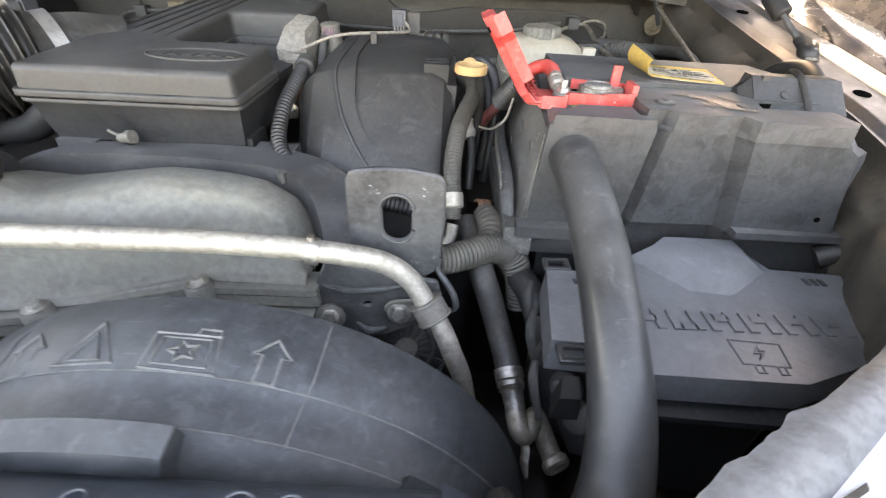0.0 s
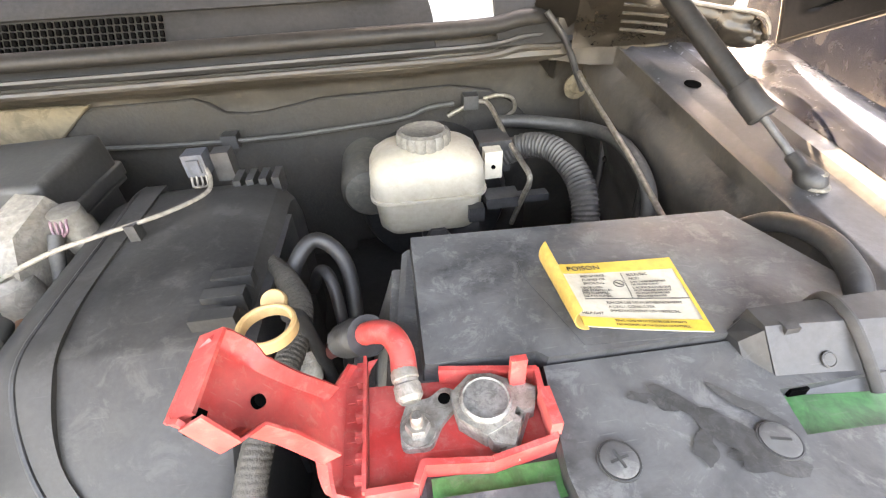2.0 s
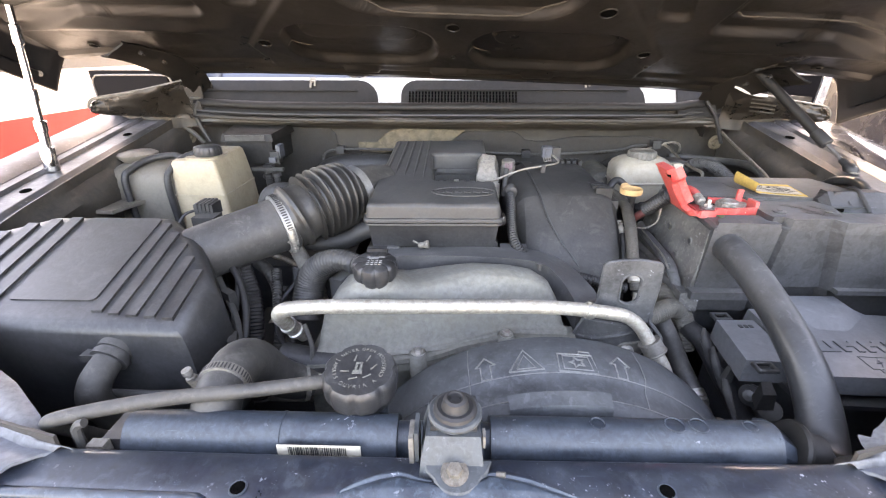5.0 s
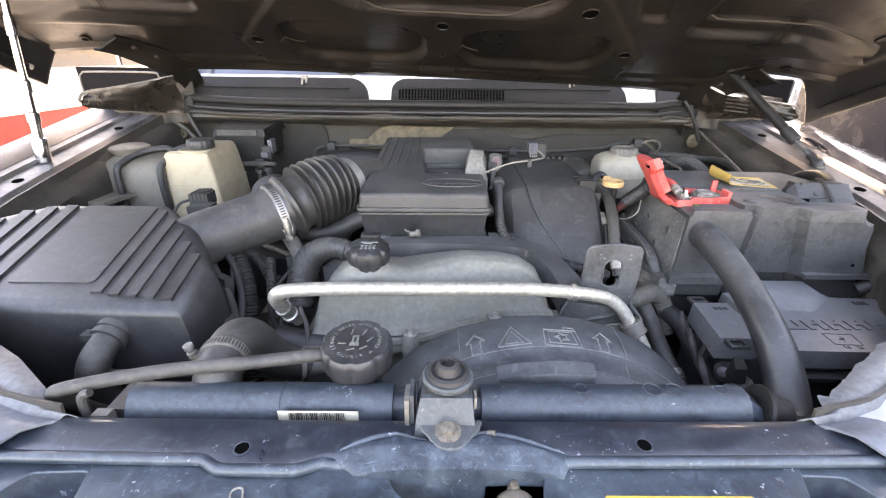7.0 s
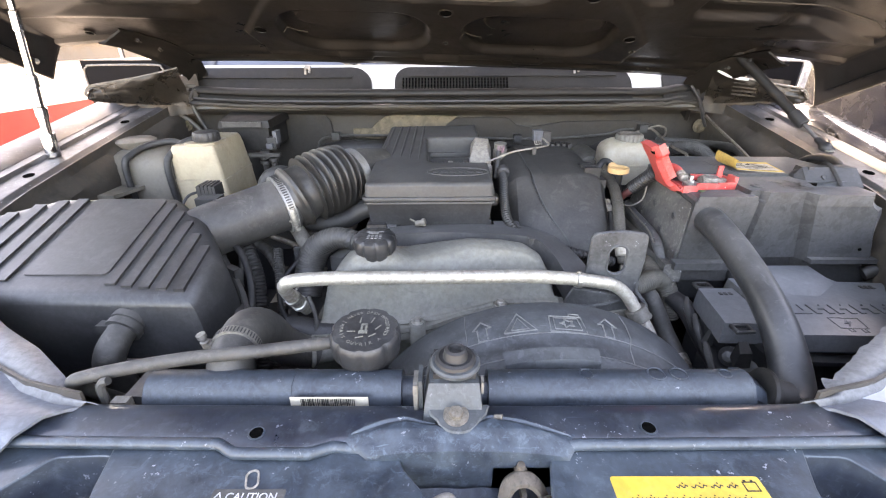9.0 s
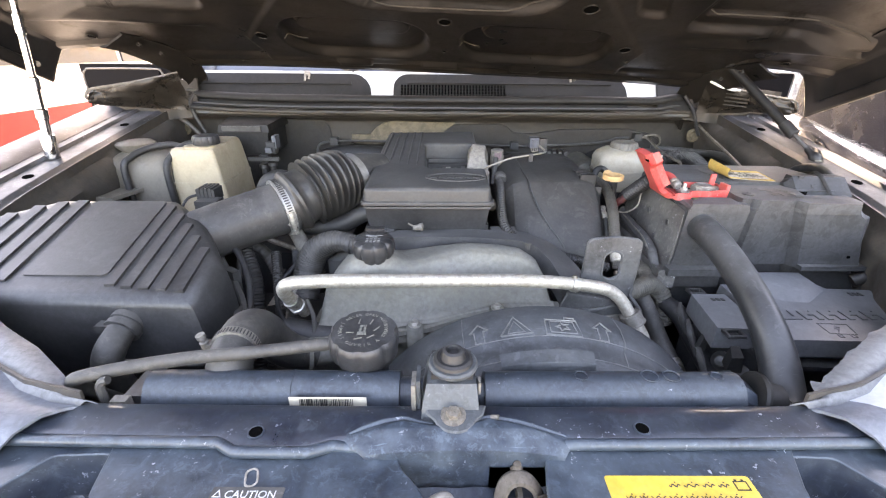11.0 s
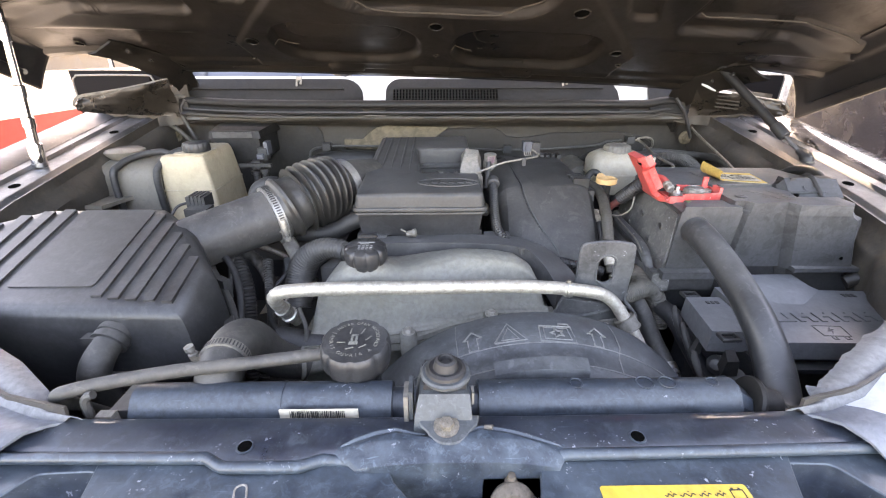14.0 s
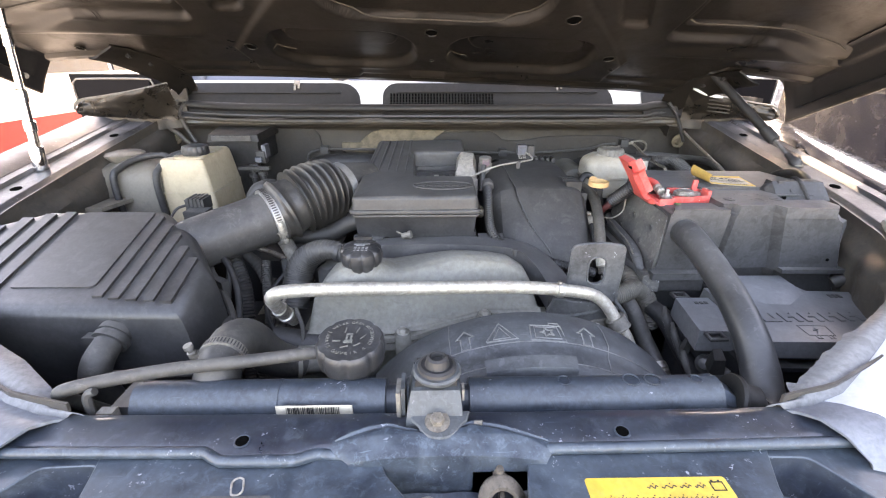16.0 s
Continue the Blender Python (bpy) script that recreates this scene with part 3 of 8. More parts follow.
def wing_curve(u):
    f = u * (len(INNER) - 1)
    i = min(int(f), len(INNER) - 2)
    a = f - i
    p = [INNER[i][k] + (INNER[i + 1][k] - INNER[i][k]) * a for k in (0, 1)]
    o = [OUTW[i][k] + (OUTW[i + 1][k] - OUTW[i][k]) * a for k in (0, 1)]
    return p, o


def smooth_step(t, a, b):
    t = min(1.0, max(0.0, (t - a) / (b - a)))
    return t * t * (3 - 2 * t)


for s in (-1, 1):
    def inner(u, v, s=s):
        p, o = wing_curve(u)
        z = rail_z(p[1]) - 0.004 - v * (rail_z(p[1]) - 0.42)
        deep = v * (rail_z(p[1]) - 0.42)
        lip = smooth_step(deep, 0.026, 0.040) * (1 - smooth_step(deep, 0.09, 0.20))
        bulge = 0.03 * v - 0.020 * lip + min(1.0, deep / 0.03) * (0.009 * noise.noise((u * 11, v * 9, s)) + 0.004 * noise.noise((u * 34, v * 26, s)))
        return (s * (p[0] - o[0] * (0.002 - bulge)), p[1] - o[1] * (0.002 - bulge), z)

    def rail(u, v, s=s):
        p, o = wing_curve(u * 0.66)
        z = rail_z(p[1]) + (0.0 if 0.12 < v < 0.75 else 0.007 if v >= 0.75 else -0.006)
        return (s * (p[0] + o[0] * 0.085 * v), p[1] + o[1] * 0.085 * v, z)

    def outer(u, v, s=s):
        p, o = wing_curve(u * 0.78)
        d, h = [(0.085, 0.008), (0.10, 0.016), (0.125, 0.021), (0.16, 0.02), (0.185, 0.008), (0.195, -0.02), (0.20, -0.12), (0.205, -0.40)][round(v * 7)]
        return (s * (p[0] + o[0] * d), p[1] + o[1] * d, rail_z(p[1]) + h)

    part("inner_wing", sheet(inner, 110, 64, 0.003), WALL_PAINT, car, "dusty dark inner wing panel", 50)
    part("wing_rail", sheet(rail, 60, 16, 0.003), RAIL, car, "dusty black painted wing rail with holes", 50)
    # for s < 0 the wing takes dull rail paint so no sky glare shows
    part("outer_wing", sheet(outer, 60, 7, 0.003), PAINT if s > 0 else RAIL, car, "glossy black front wing reflecting the sky" if s > 0 else "dark front wing dulled to leave out sky glare", 60)
    for y0, z0, y1, z1 in ((0.93, 1.13, 0.90, 0.98), (0.80, 1.11, 0.78, 0.95), (0.66, 1.09, 0.65, 0.95)):
        part("wing_rib", tube([(s * 0.772, y0, z0), (s * 0.770, (y0 + y1) / 2, (z0 + z1) / 2), (s * 0.764, y1, z1)], [0.004, 0.007, 0.005], 8, 6), WALL_PAINT, car)
    for y, z in ((0.86, 1.10), (0.73, 1.085), (0.58, 1.06), (0.90, 1.03)):
        part("wing_bolt", rod((s * 0.776, y, z), (s * 0.766, y, z), [(0.007, 0), (0.007, 0.004), (0.0045, 0.005), (0.0045, 0.010)], 10), BAY_PAINT, car)
    for y in (0.800, 0.50, 0.30):
        part("rail_hole", lathe([(0.0095, 0), (0.0095, 0.0012)], 18, pose(s * 0.805, y, rail_z(y) + 0.0005, 9.8)), DARK_HOLE, car)
    # torn liner flap at the front corner of the bay
    OUT = [(0.372, 0.018, 1.014), (0.40, 0.020, 1.017), (0.443, 0.032, 1.022), (0.485, 0.058, 1.030), (0.545, 0.098, 1.040), (0.62, 0.15, 1.055), (0.72, 0.25, 1.076), (0.78, 0.36, 1.095)]
    IN = [(0.355, 0.022, 1.014), (0.385, 0.028, 1.017), (0.408, 0.050, 1.026), (0.466, 0.088, 1.034), (0.526, 0.117, 1.042), (0.602, 0.163, 1.052), (0.712, 0.25, 1.072), (0.772, 0.36, 1.092)]

    def flap(u, v, s=s, IN=IN, OUT=OUT):
        f = u * (len(IN) - 1)
        i = min(int(f), len(IN) - 2)
        a, b = Vector(IN[i]).lerp(Vector(IN[i + 1]), f - i), Vector(OUT[i]).lerp(Vector(OUT[i + 1]), f - i)
        p = a.lerp(b, v)
        k = 0.0
        if s > 0 and u < 0.8:
            k = 0.0016 * noise.noise((u * 30, 1.5, 0)) + 0.0007 * noise.noise((u * 110, 4.5, 0))
            k += interp(u, (0.16, 0.235, 0.25, 0.29, 0.5, 0.53, 0.56), (0, 0.009, 0.0, 0, 0, 0.002, 0))
        k *= (1 - v) ** 3
        w = noise.noise((p.x * 9, p.y * 9, s * 3)) * 0.004
        return (s * (p.x - k * 0.7), p.y + k, p.z + w * (1 - v) + 0.006 * math.sin(math.pi * v))

    part("liner_flap", sheet(flap, 110, 12, 0.0007), LINER, car, "torn creased grey liner flap" if s > 0 else "creased grey liner flap", 60)
    def corner(u, v, s=s, OUT=OUT):
        f = u * (len(OUT) - 1)
        i = min(int(f), len(OUT) - 2)
        a = Vector(OUT[i]).lerp(Vector(OUT[i + 1]), f - i)
        ang = radians(interp(u, (0, 0.25, 0.6, 1), (-58, -48, -30, -8)))
        d, h = [(-0.004, -0.001), (0.02, 0.006), (0.06, 0.012), (0.11, 0.008), (0.16, -0.006), (0.195, -0.04), (0.205, -0.10), (0.21, -0.35)][round(v * 7)]
        d *= interp(u, (0, 0.3, 1), (0.45, 0.75, 0.75))
        return (s * (a.x + d * math.cos(ang)), a.y + d * math.sin(ang), a.z + h)

    # sky glare on dark paint is put into these colours, whiter for s > 0
    part("wing_corner", sheet(lambda u, v, c=corner: c(u * 0.20, v), 8, 7, 0.003), CORNER_SHEEN, car, "dusty front corner panel, grey with painted sky sheen", 60)
    part("glare_corner", sheet(lambda u, v, c=corner: c(0.20 + u * 0.80, v), 26, 7, 0.003), CORNER_GLARE if s > 0 else CORNER_SHEEN, car, "front corner panel paled by painted sky glare", 60)
    # shelf with a dark pocket beside the grille cover
    hole = round_poly([(0.362, -0.031), (0.311, -0.029), (0.297, -0.07), (0.285, -0.13), (0.42, -0.13), (0.381, -0.060)], 0.006, 3)
    rim = [(0.296, -0.016), (0.44, -0.016), (0.50, -0.01), (0.64, 0.02), (0.66, -0.20), (0.266, -0.20)]
    part("corner_shelf", plate([(s * x, y) for x, y in rim], [[(s * x, y) for x, y in hole]], 0.003, Matrix.Translation((0, 0, 1.000)), 0.001), LIP, car, "pale blue-grey front corner shelf")
    pocket = loft([[(s * x, y, 1.001) for x, y in hole], [(s * (0.348 + (x - 0.348) * 0.85), -0.08 + (y + 0.08) * 0.85, 0.955) for x, y in hole]], cap=False)
    part("side_pocket", merge(pocket, loft([[(s * (0.348 + (x - 0.348) * 0.9), -0.08 + (y + 0.08) * 0.9, z) for x, y in hole] for z in (0.955, 0.958)])), PAINT_DUSTY, car, "dark recessed pocket")
    part("pocket_screw", lathe([(0.016, 0.957), (0.016, 0.962), (0.013, 0.963), (0.0125, 0.972), (0.010, 0.975), (0.0075, 0.9745), (0.0065, 0.968), (0.004, 0.968), (0.004, 0.980), (0.0, 0.981)], 24, Matrix.Translation((s * 0.333, -0.060, 0))), LIP, car, "round plastic screw")

# upper cross member with raised middle, lower grille covers
def member(u, v):
    x = -0.46 + 0.92 * u
    y, z = [(0.023, 0.985), (0.0225, 1.0112), (0.019, 1.0142), (0.006, 1.0148), (-0.010, 1.0145), (-0.018, 1.0142), (-0.024, 1.010), (-0.024, 0.99)][round(v * 7)]
    y += 0.0035 * (x / 0.4) ** 2
    notch = interp(x, (-0.212, -0.195, -0.124, -0.106), (0, -0.010, -0.010, 0)) if y < -0.012 else 0
    return (x, y + notch, z + 0.0006 * noise.noise((x * 14, y * 30, 0)))


part("cross_member", sheet(member, 150, 7, 0.002), PAINT_DUSTY, car, "dusty dark blue-black upper cross member", 60)


def lip_line(x0, x1):
    pts = []
    for i in range(61):
        x = x0 + (x1 - x0) * i / 60
        fade = interp(x, (-0.12, -0.085, 0.085, 0.12), (0, 0.006, 0.006, 0))
        pts.append((x, -0.0235 + 0.0035 * (x / 0.4) ** 2 + interp(x, (-0.212, -0.195, -0.124, -0.106), (0, -0.010, -0.010, 0)), 1.0108 - fade))
    return pts


part("member_lip", tube(lip_line(-0.46, -0.06), 0.0055, 10, 1, straight=True), LIP, car, "rolled pale blue front lip")
part("member_lip", tube(lip_line(0.075, 0.46), 0.0055, 10, 1, straight=True), LIP, car, "rolled pale blue front lip")


def dome(u, v):
    q = 2 * u - 1
    back = 0.010 - 0.026 * q * q - 0.014 * max(0.0, 1 - abs(q + 0.04) / 0.34) ** 0.7
    y = back + (-0.036 - back) * min(1.0, v / 0.8)
    x = interp(y, (-0.05, 0.0), (0.022, 0.003)) + q * interp(y, (-0.055, -0.026, 0.0), (0.070, 0.104, 0.116))
    t = min(1.0, (back - y) / 0.014)
    z = 1.0140 + 0.0105 * max(0.0, 1 - q * q) ** 0.55 * t * t * (3 - 2 * t)
    z -= 0.35 * max(0.0, -0.016 - y) + 0.06 * max(0.0, v - 0.8) / 0.2
    return (x, y, z + 0.0010 * noise.noise((x * 40, y * 40, 7)) + 0.0005 * noise.noise((x * 130, y * 130, 2)))


part("lock_panel", sheet(dome, 60, 50, 0.002), DOME, car, "domed dark blue panel with white scuffs", 60)
# pale tubes draw the highlight along the back edge of the dome
for u0, u1 in ((0.04, 0.42), (0.56, 0.98)):
    part("dome_highlight", tube([tuple(Vector(dome(u0 + (u1 - u0) * k / 16, 0.13)) + Vector((0, 0, 0.0010))) for k in range(17)], [0.0008, 0.0024, 0.0030, 0.0024, 0.0008], 8, 2, flat=0.7), LIP, car, "pale painted highlight along the dome edge")
part("lock_recess", sheet(lambda u, v: (-0.075 + 0.195 * u, -0.040 - 0.12 * v, 0.974 + 0.006 * noise.noise((u * 6, v * 5, 1)) - 0.02 * v), 24, 14, 0.003), PAINT_DUSTY, car, "dark recess below the lock", 60)
for x, y in ((-0.180, -0.0145), (0.189, -0.0085)):
    part("bolt_hole", merge(lathe([(0.0062, 0), (0.0062, 0.001)], 18, pose(x, y, 1.0152)), ), DARK_HOLE, car)
    part("hole_rim", tube([(x + 0.0070 * math.cos(a), y + 0.0070 * math.sin(a), 1.0155) for a in [i * math.pi / 8 for i in range(17)]], 0.0009, 6, 2), LIP, car)


def cover_panel(outline, name, label):
    part(name, plate(outline, [], 0.004, Matrix.Translation((0, 0, 1.0012)), 0.0015), LIP, car, label)


cover_panel([(-0.314, -0.018), (-0.052, -0.018), (-0.040, -0.044), (-0.022, -0.065), (0.012, -0.16), (-0.27, -0.16), (-0.303, -0.062)], "grille_cover", "dusty blue-black grille cover panel")
cover_panel([(0.094, -0.018), (0.330, -0.016), (0.310, -0.062), (0.285, -0.16), (0.078, -0.16), (0.086, -0.062)], "grille_cover", "dusty blue-black grille cover panel")
part("grille_slot", plate(rounded(-0.0058, 0.0058, -0.0095, 0.0095, 0.0055), [rounded(-0.0042, 0.0042, -0.0078, 0.0078, 0.004)], 0.0016, Matrix.Translation((-0.1698, -0.0545, 1.0048)) @ Matrix.Rotation(radians(18), 4, "Z"), 0.0004), PALE_PLASTIC, car)
part("front_fascia", box(-0.75, 0.75, -0.22, -0.17, 0.45, 0.985, 0.03, 3), PAINT, car, "glossy black front fascia")
part("radiator_support", box(-0.40, 0.40, -0.04, 0.015, 0.45, 0.90, 0.01), PAINT_DUSTY, car)
# unseen trays and side walls added to keep ground light out of the bay
part("light_block_tray", box(-0.58, 0.58, 0.0, 1.08, 0.40, 0.42, 0.004), RUBBER, car, "dark tray added to block light from below")
for s in (-1, 1):
    part("arch_light_block", box(s * 0.80 - 0.012, s * 0.80 + 0.012, 0.30, 1.10, 0.30, 1.0, 0.004), RUBBER, car, "dark wall added to block light from the wheel arch")
    part("light_block_tray", box(s * 0.69 - 0.10, s * 0.69 + 0.10, 0.845, 1.115, 0.40, 0.42, 0.004), RUBBER, car)
for s in (-1, 1):
    part("light_block_tray", box(s * 0.69 - 0.11, s * 0.69 + 0.11, 0.0, 0.84, 0.40, 0.42, 0.004), RUBBER, car)
    for y in (0.45, 3.3):
        w = part("wheel", rod((s * 0.86 - 0.12, y, 0.39), (s * 0.86 + 0.12, y, 0.39), [(0.22, 0.0), (0.36, 0.01), (0.39, 0.05), (0.39, 0.19), (0.36, 0.23), (0.22, 0.24)], 32), TYRE, car, "black tyre")
        part("rim", rod((s * 0.86 - 0.125, y, 0.39), (s * 0.86 + 0.125, y, 0.39), [(0.05, 0), (0.22, 0.01), (0.22, 0.24), (0.05, 0.25)], 20), STEEL, w)
# hinge feet and corner lamps beside the cowl
for s in (-1, 1):
    lift = 0.0 if s < 0 else -0.013
    edge = [Vector((0.878, 0.80, 1.231)), Vector((0.874, 0.803, 1.243)), Vector((0.862, 0.81, 1.2525)), Vector((0.817, 0.83, 1.260)), Vector((0.764, 0.86, 1.270)), Vector((0.695, 0.90, 1.287))]
    edge = [Vector((q.x, q.y, q.z + lift)) for q in edge]
    foot = [Vector((0.878, 0.802, 1.2305 + lift)), Vector((0.876, 0.812, 1.219 + lift)), Vector((0.860, 0.825, 1.214 + lift)), Vector((0.815, 0.855, 1.206)), Vector((0.77, 0.885, 1.198)), Vector((0.70, 0.92, 1.19))]

    def gusset(u, v, s=s, edge=edge, foot=foot):
        f = u * 5
        i = min(int(f), 4)
        p = edge[i].lerp(edge[i + 1], f - i).lerp(foot[i].lerp(foot[i + 1], f - i), v)
        w = 0.006 * math.sin(v * 4 + u * 5) + 0.004 * noise.noise((u * 26, v * 3, s)) + 0.003 * noise.noise((u * 7, v * 5, s))
        return (s * p.x, p.y + w, p.z)

    part("hinge_gusset", sheet(gusset, 48, 16, 0.003), GUSSET, car, "dusty steel gusset beside the bonnet hinge", 50)
    part("gusset_rim", tube([(s * q.x, q.y - 0.004, q.z) for q in edge], [0.003, 0.0035, 0.0038, 0.0036, 0.0034, 0.003], 8, 8, flat=0.6), CAP_GREY, car, "pale gusset rim")
    if s > 0:
        part("bright_strip", tube([(0.690, 0.876, 1.276), (0.715, 0.868, 1.266), (0.738, 0.860, 1.2595), (0.760, 0.853, 1.256)], [0.003, 0.0055, 0.0055, 0.003], 8, 6, flat=0.5), STRIP_GLARE_WHITE, car, "pale curved strip beside the hinge")
        for k in range(4):
            part("gusset_rib", tube([(0.735, 0.868, 1.248 - 0.009 * k), (0.76, 0.858, 1.246 - 0.009 * k), (0.785, 0.85, 1.243 - 0.009 * k)], 0.002, 6, 4), BAY_PAINT, car)
    part("gusset_wall", sheet(lambda u, v, s=s: (s * (0.68 + 0.22 * u), 0.955 - 0.06 * u + 0.006 * math.sin(u * 20), 1.25 - 0.10 * v + 0.02 * (1 - u)), 16, 8, 0.004), BAY_PAINT, car, "dark panel behind the hinge")
    part("corner_bracket", bevel(loft([[(s * 0.684, 0.940, z0), (s * 0.733, 0.940, z0), (s * 0.733, 0.975, z0), (s * 0.684, 0.975, z0)] for z0 in (1.190, 1.226)]), 0.004, 2), BAY_PAINT, car)
    if s < 0:
        part("drain_pipe", tube([(-0.690, 0.955, 1.236), (-0.712, 0.948, 1.240), (-0.742, 0.945, 1.237), (-0.753, 0.945, 1.222), (-0.757, 0.945, 1.180), (-0.745, 0.946, 1.163), (-0.726, 0.946, 1.148), (-0.705, 0.95, 1.120)], 0.0060, 10), CONDUIT, car, "brown dusty bent pipe")
        part("drain_pipe", tube([(-0.690, 0.945, 1.232), (-0.705, 0.942, 1.205), (-0.700, 0.942, 1.170), (-0.683, 0.945, 1.125)], 0.0055, 10), RUBBER_GREY, car)
    else:
        part("drain_pipe", tube([(s * 0.666, 0.94, 1.235), (s * 0.681, 0.936, 1.217), (s * 0.694, 0.934, 1.200), (s * 0.707, 0.935, 1.176), (s * 0.720, 0.938, 1.150), (s * 0.732, 0.94, 1.127)], 0.0044, 10), RUBBER, car)
    top = 1.290 if s < 0 else 1.296
    mirror = part("door_mirror", merge(box(s * 1.185 - 0.17, s * 1.185 + 0.17, 1.42, 1.52, 1.125, top, 0.045, 5), box(s * 0.98 - 0.09, s * 0.98 + 0.09, 1.45, 1.50, 1.13, 1.18, 0.01)), SATIN if s > 0 else MIRROR_BLACK, car, "silver door mirror housing with a dark face" if s > 0 else "dark door mirror housing")
    part("mirror_face", box(s * 1.185 - 0.150, s * 1.185 + 0.125, 1.410, 1.425, 1.150, top - 0.020, 0.012, 3), MIRROR_BLACK, mirror, "dark glossy mirror shell")
    part("mirror_rim", tube([(s * 1.185 + px_ * 1.04, 1.412, pz_) for px_, pz_ in ((-0.152, 1.155), (-0.154, top - 0.045), (-0.140, top - 0.022), (-0.11, top - 0.016), (0.10, top - 0.016), (0.128, top - 0.026), (0.131, top - 0.05), (0.128, 1.155))], 0.006 if s > 0 else 0.0035, 8, 6), SATIN if s > 0 else CAP_GREY, mirror, "pale mirror rim")
    part("wall_disc", lathe([(0.0195, 0.0), (0.0195, 0.003), (0.012, 0.004), (0.009, 0.0075), (0.004, 0.008)], 26, Matrix.Translation((0.738 if s > 0 else -0.759, 0.978, 1.122 if s > 0 else 1.132)) @ Matrix.Rotation(radians(90), 4, "X")), FOAM, car, "beige plastic grommet")

# ---------- bonnet, held open overhead ----------
bonnet = thing("bonnet", "open black bonnet with a dusty pressed steel underside", "bonnet", at=(0, 0.93, 1.3))
bonnet.rotation_euler = (0, 0.034, 0)
TILT_B = math.atan(0.44)


def pad(x, y, x0, x1, y0, y1, r, soft):
    dx, dy = max(x0 + r - x, x - x1 + r, 0), max(y0 + r - y, y - y1 + r, 0)
    d = r - math.hypot(dx, dy)
    return min(1.0, max(0.0, d / soft))


def smooth(t):
    return t * t * (3 - 2 * t)


def bonnet_relief(x, v):
    h = 0.0
    # middle section between the two slanting ribs, with its two rounded pans
    half = interp(v, (0.02, 0.145, 0.245, 0.377, 0.45), (0.455, 0.475, 0.405, 0.305, 0.26))
    h -= 0.010 * smooth(min(1.0, max(0.0, (half - abs(x)) / 0.012))) * smooth(min(1.0, max(0.0, (v - 0.035) / 0.015)))
    for x0, x1 in ((-0.385, -0.038), (0.030, 0.388)):
        h += 0.020 * smooth(pad(x, v, x0, x1, 0.070, 0.262, 0.085, 0.012))
        h -= 0.012 * smooth(pad(x, v, x0 + 0.050, x1 - 0.040, 0.180, 0.250, 0.034, 0.005))
    # large raised panel towards the nose, with a sharp rim
    h += 0.020 * smooth(pad(x, v, -0.232, 0.232, 0.302 + 0.10 * x * x, 0.80, 0.09, 0.0065))
    for s in (-1, 1):
        q = x * s
        # slanting channel beside the middle section
        slant = (q - 0.415) - 0.42 * (0.30 - v)
        h += 0.012 * smooth(pad(slant + 0.5, v, 0.470, 0.535, 0.300, 0.70, 0.020, 0.007))
        # corner pan with a rolled rim and an inner panel
        lean = v - 0.06 * (q - 0.5) + 0.30 * max(0.0, q - 0.74)
        h += 0.016 * smooth(pad(q, lean, 0.500, 0.93, 0.252, 0.70, 0.032, 0.010))
        h += 0.010 * smooth(pad(q, lean, 0.522, 0.90, 0.288, 0.66, 0.016, 0.006))
        h -= 0.010 * smooth(max(0.0, 1 - abs(v - 0.215 - 0.12 * (q - 0.6)) / 0.03)) * smooth(min(1.0, max(0.0, (q - 0.50) / 0.08)))
    h += 0.006 * smooth(min(1.0, max(0.0, (v - 0.045) / 0.02)))
    for x0, x1 in ((-0.278, -0.186), (0.170, 0.252), (-0.06, 0.035)):
        h -= 0.007 * smooth(pad(x, v, x0, x1, 0.030, 0.064, 0.006, 0.005))
    return h


BEND = []
by_, bz_ = 0.93, 1.295
for i in range(121):
    BEND.append((by_, bz_))
    ang = TILT_B + radians(26) * min(1.0, max(0.0, (i * 0.01 - 0.34) / 0.3))
    by_, bz_ = by_ - 0.01 * math.cos(ang), bz_ + 0.01 * math.sin(ang)


def bonnet_line(d):
    i = max(0, min(119, int(d / 0.01)))
    t = d / 0.01 - i
    return BEND[i][0] + (BEND[i + 1][0] - BEND[i][0]) * t, BEND[i][1] + (BEND[i + 1][1] - BEND[i][1]) * t


def rear_start(x):
    """How far the rear edge is cut back towards the corners, behind the hinges."""
    return (0.112 if x < 0 else 0.148) * smooth(min(1.0, max(0.0, (abs(x) - 0.665) / 0.06)))


def along_bonnet(x, v):
    return rear_start(x) + (1.15 - rear_start(x)) * v


def under(u, v):
    x = -0.92 + 1.84 * u
    d = along_bonnet(x, v)
    y, z = bonnet_line(d)
    y += 0.035 * (1 - (x / 0.9) ** 2) * (1 - v)
    z += bonnet_relief(x, d) - 0.03 * (x / 0.92) ** 4
    z -= 0.008 * (1 if v < 0.017 else 0)
    return (x, y, z)


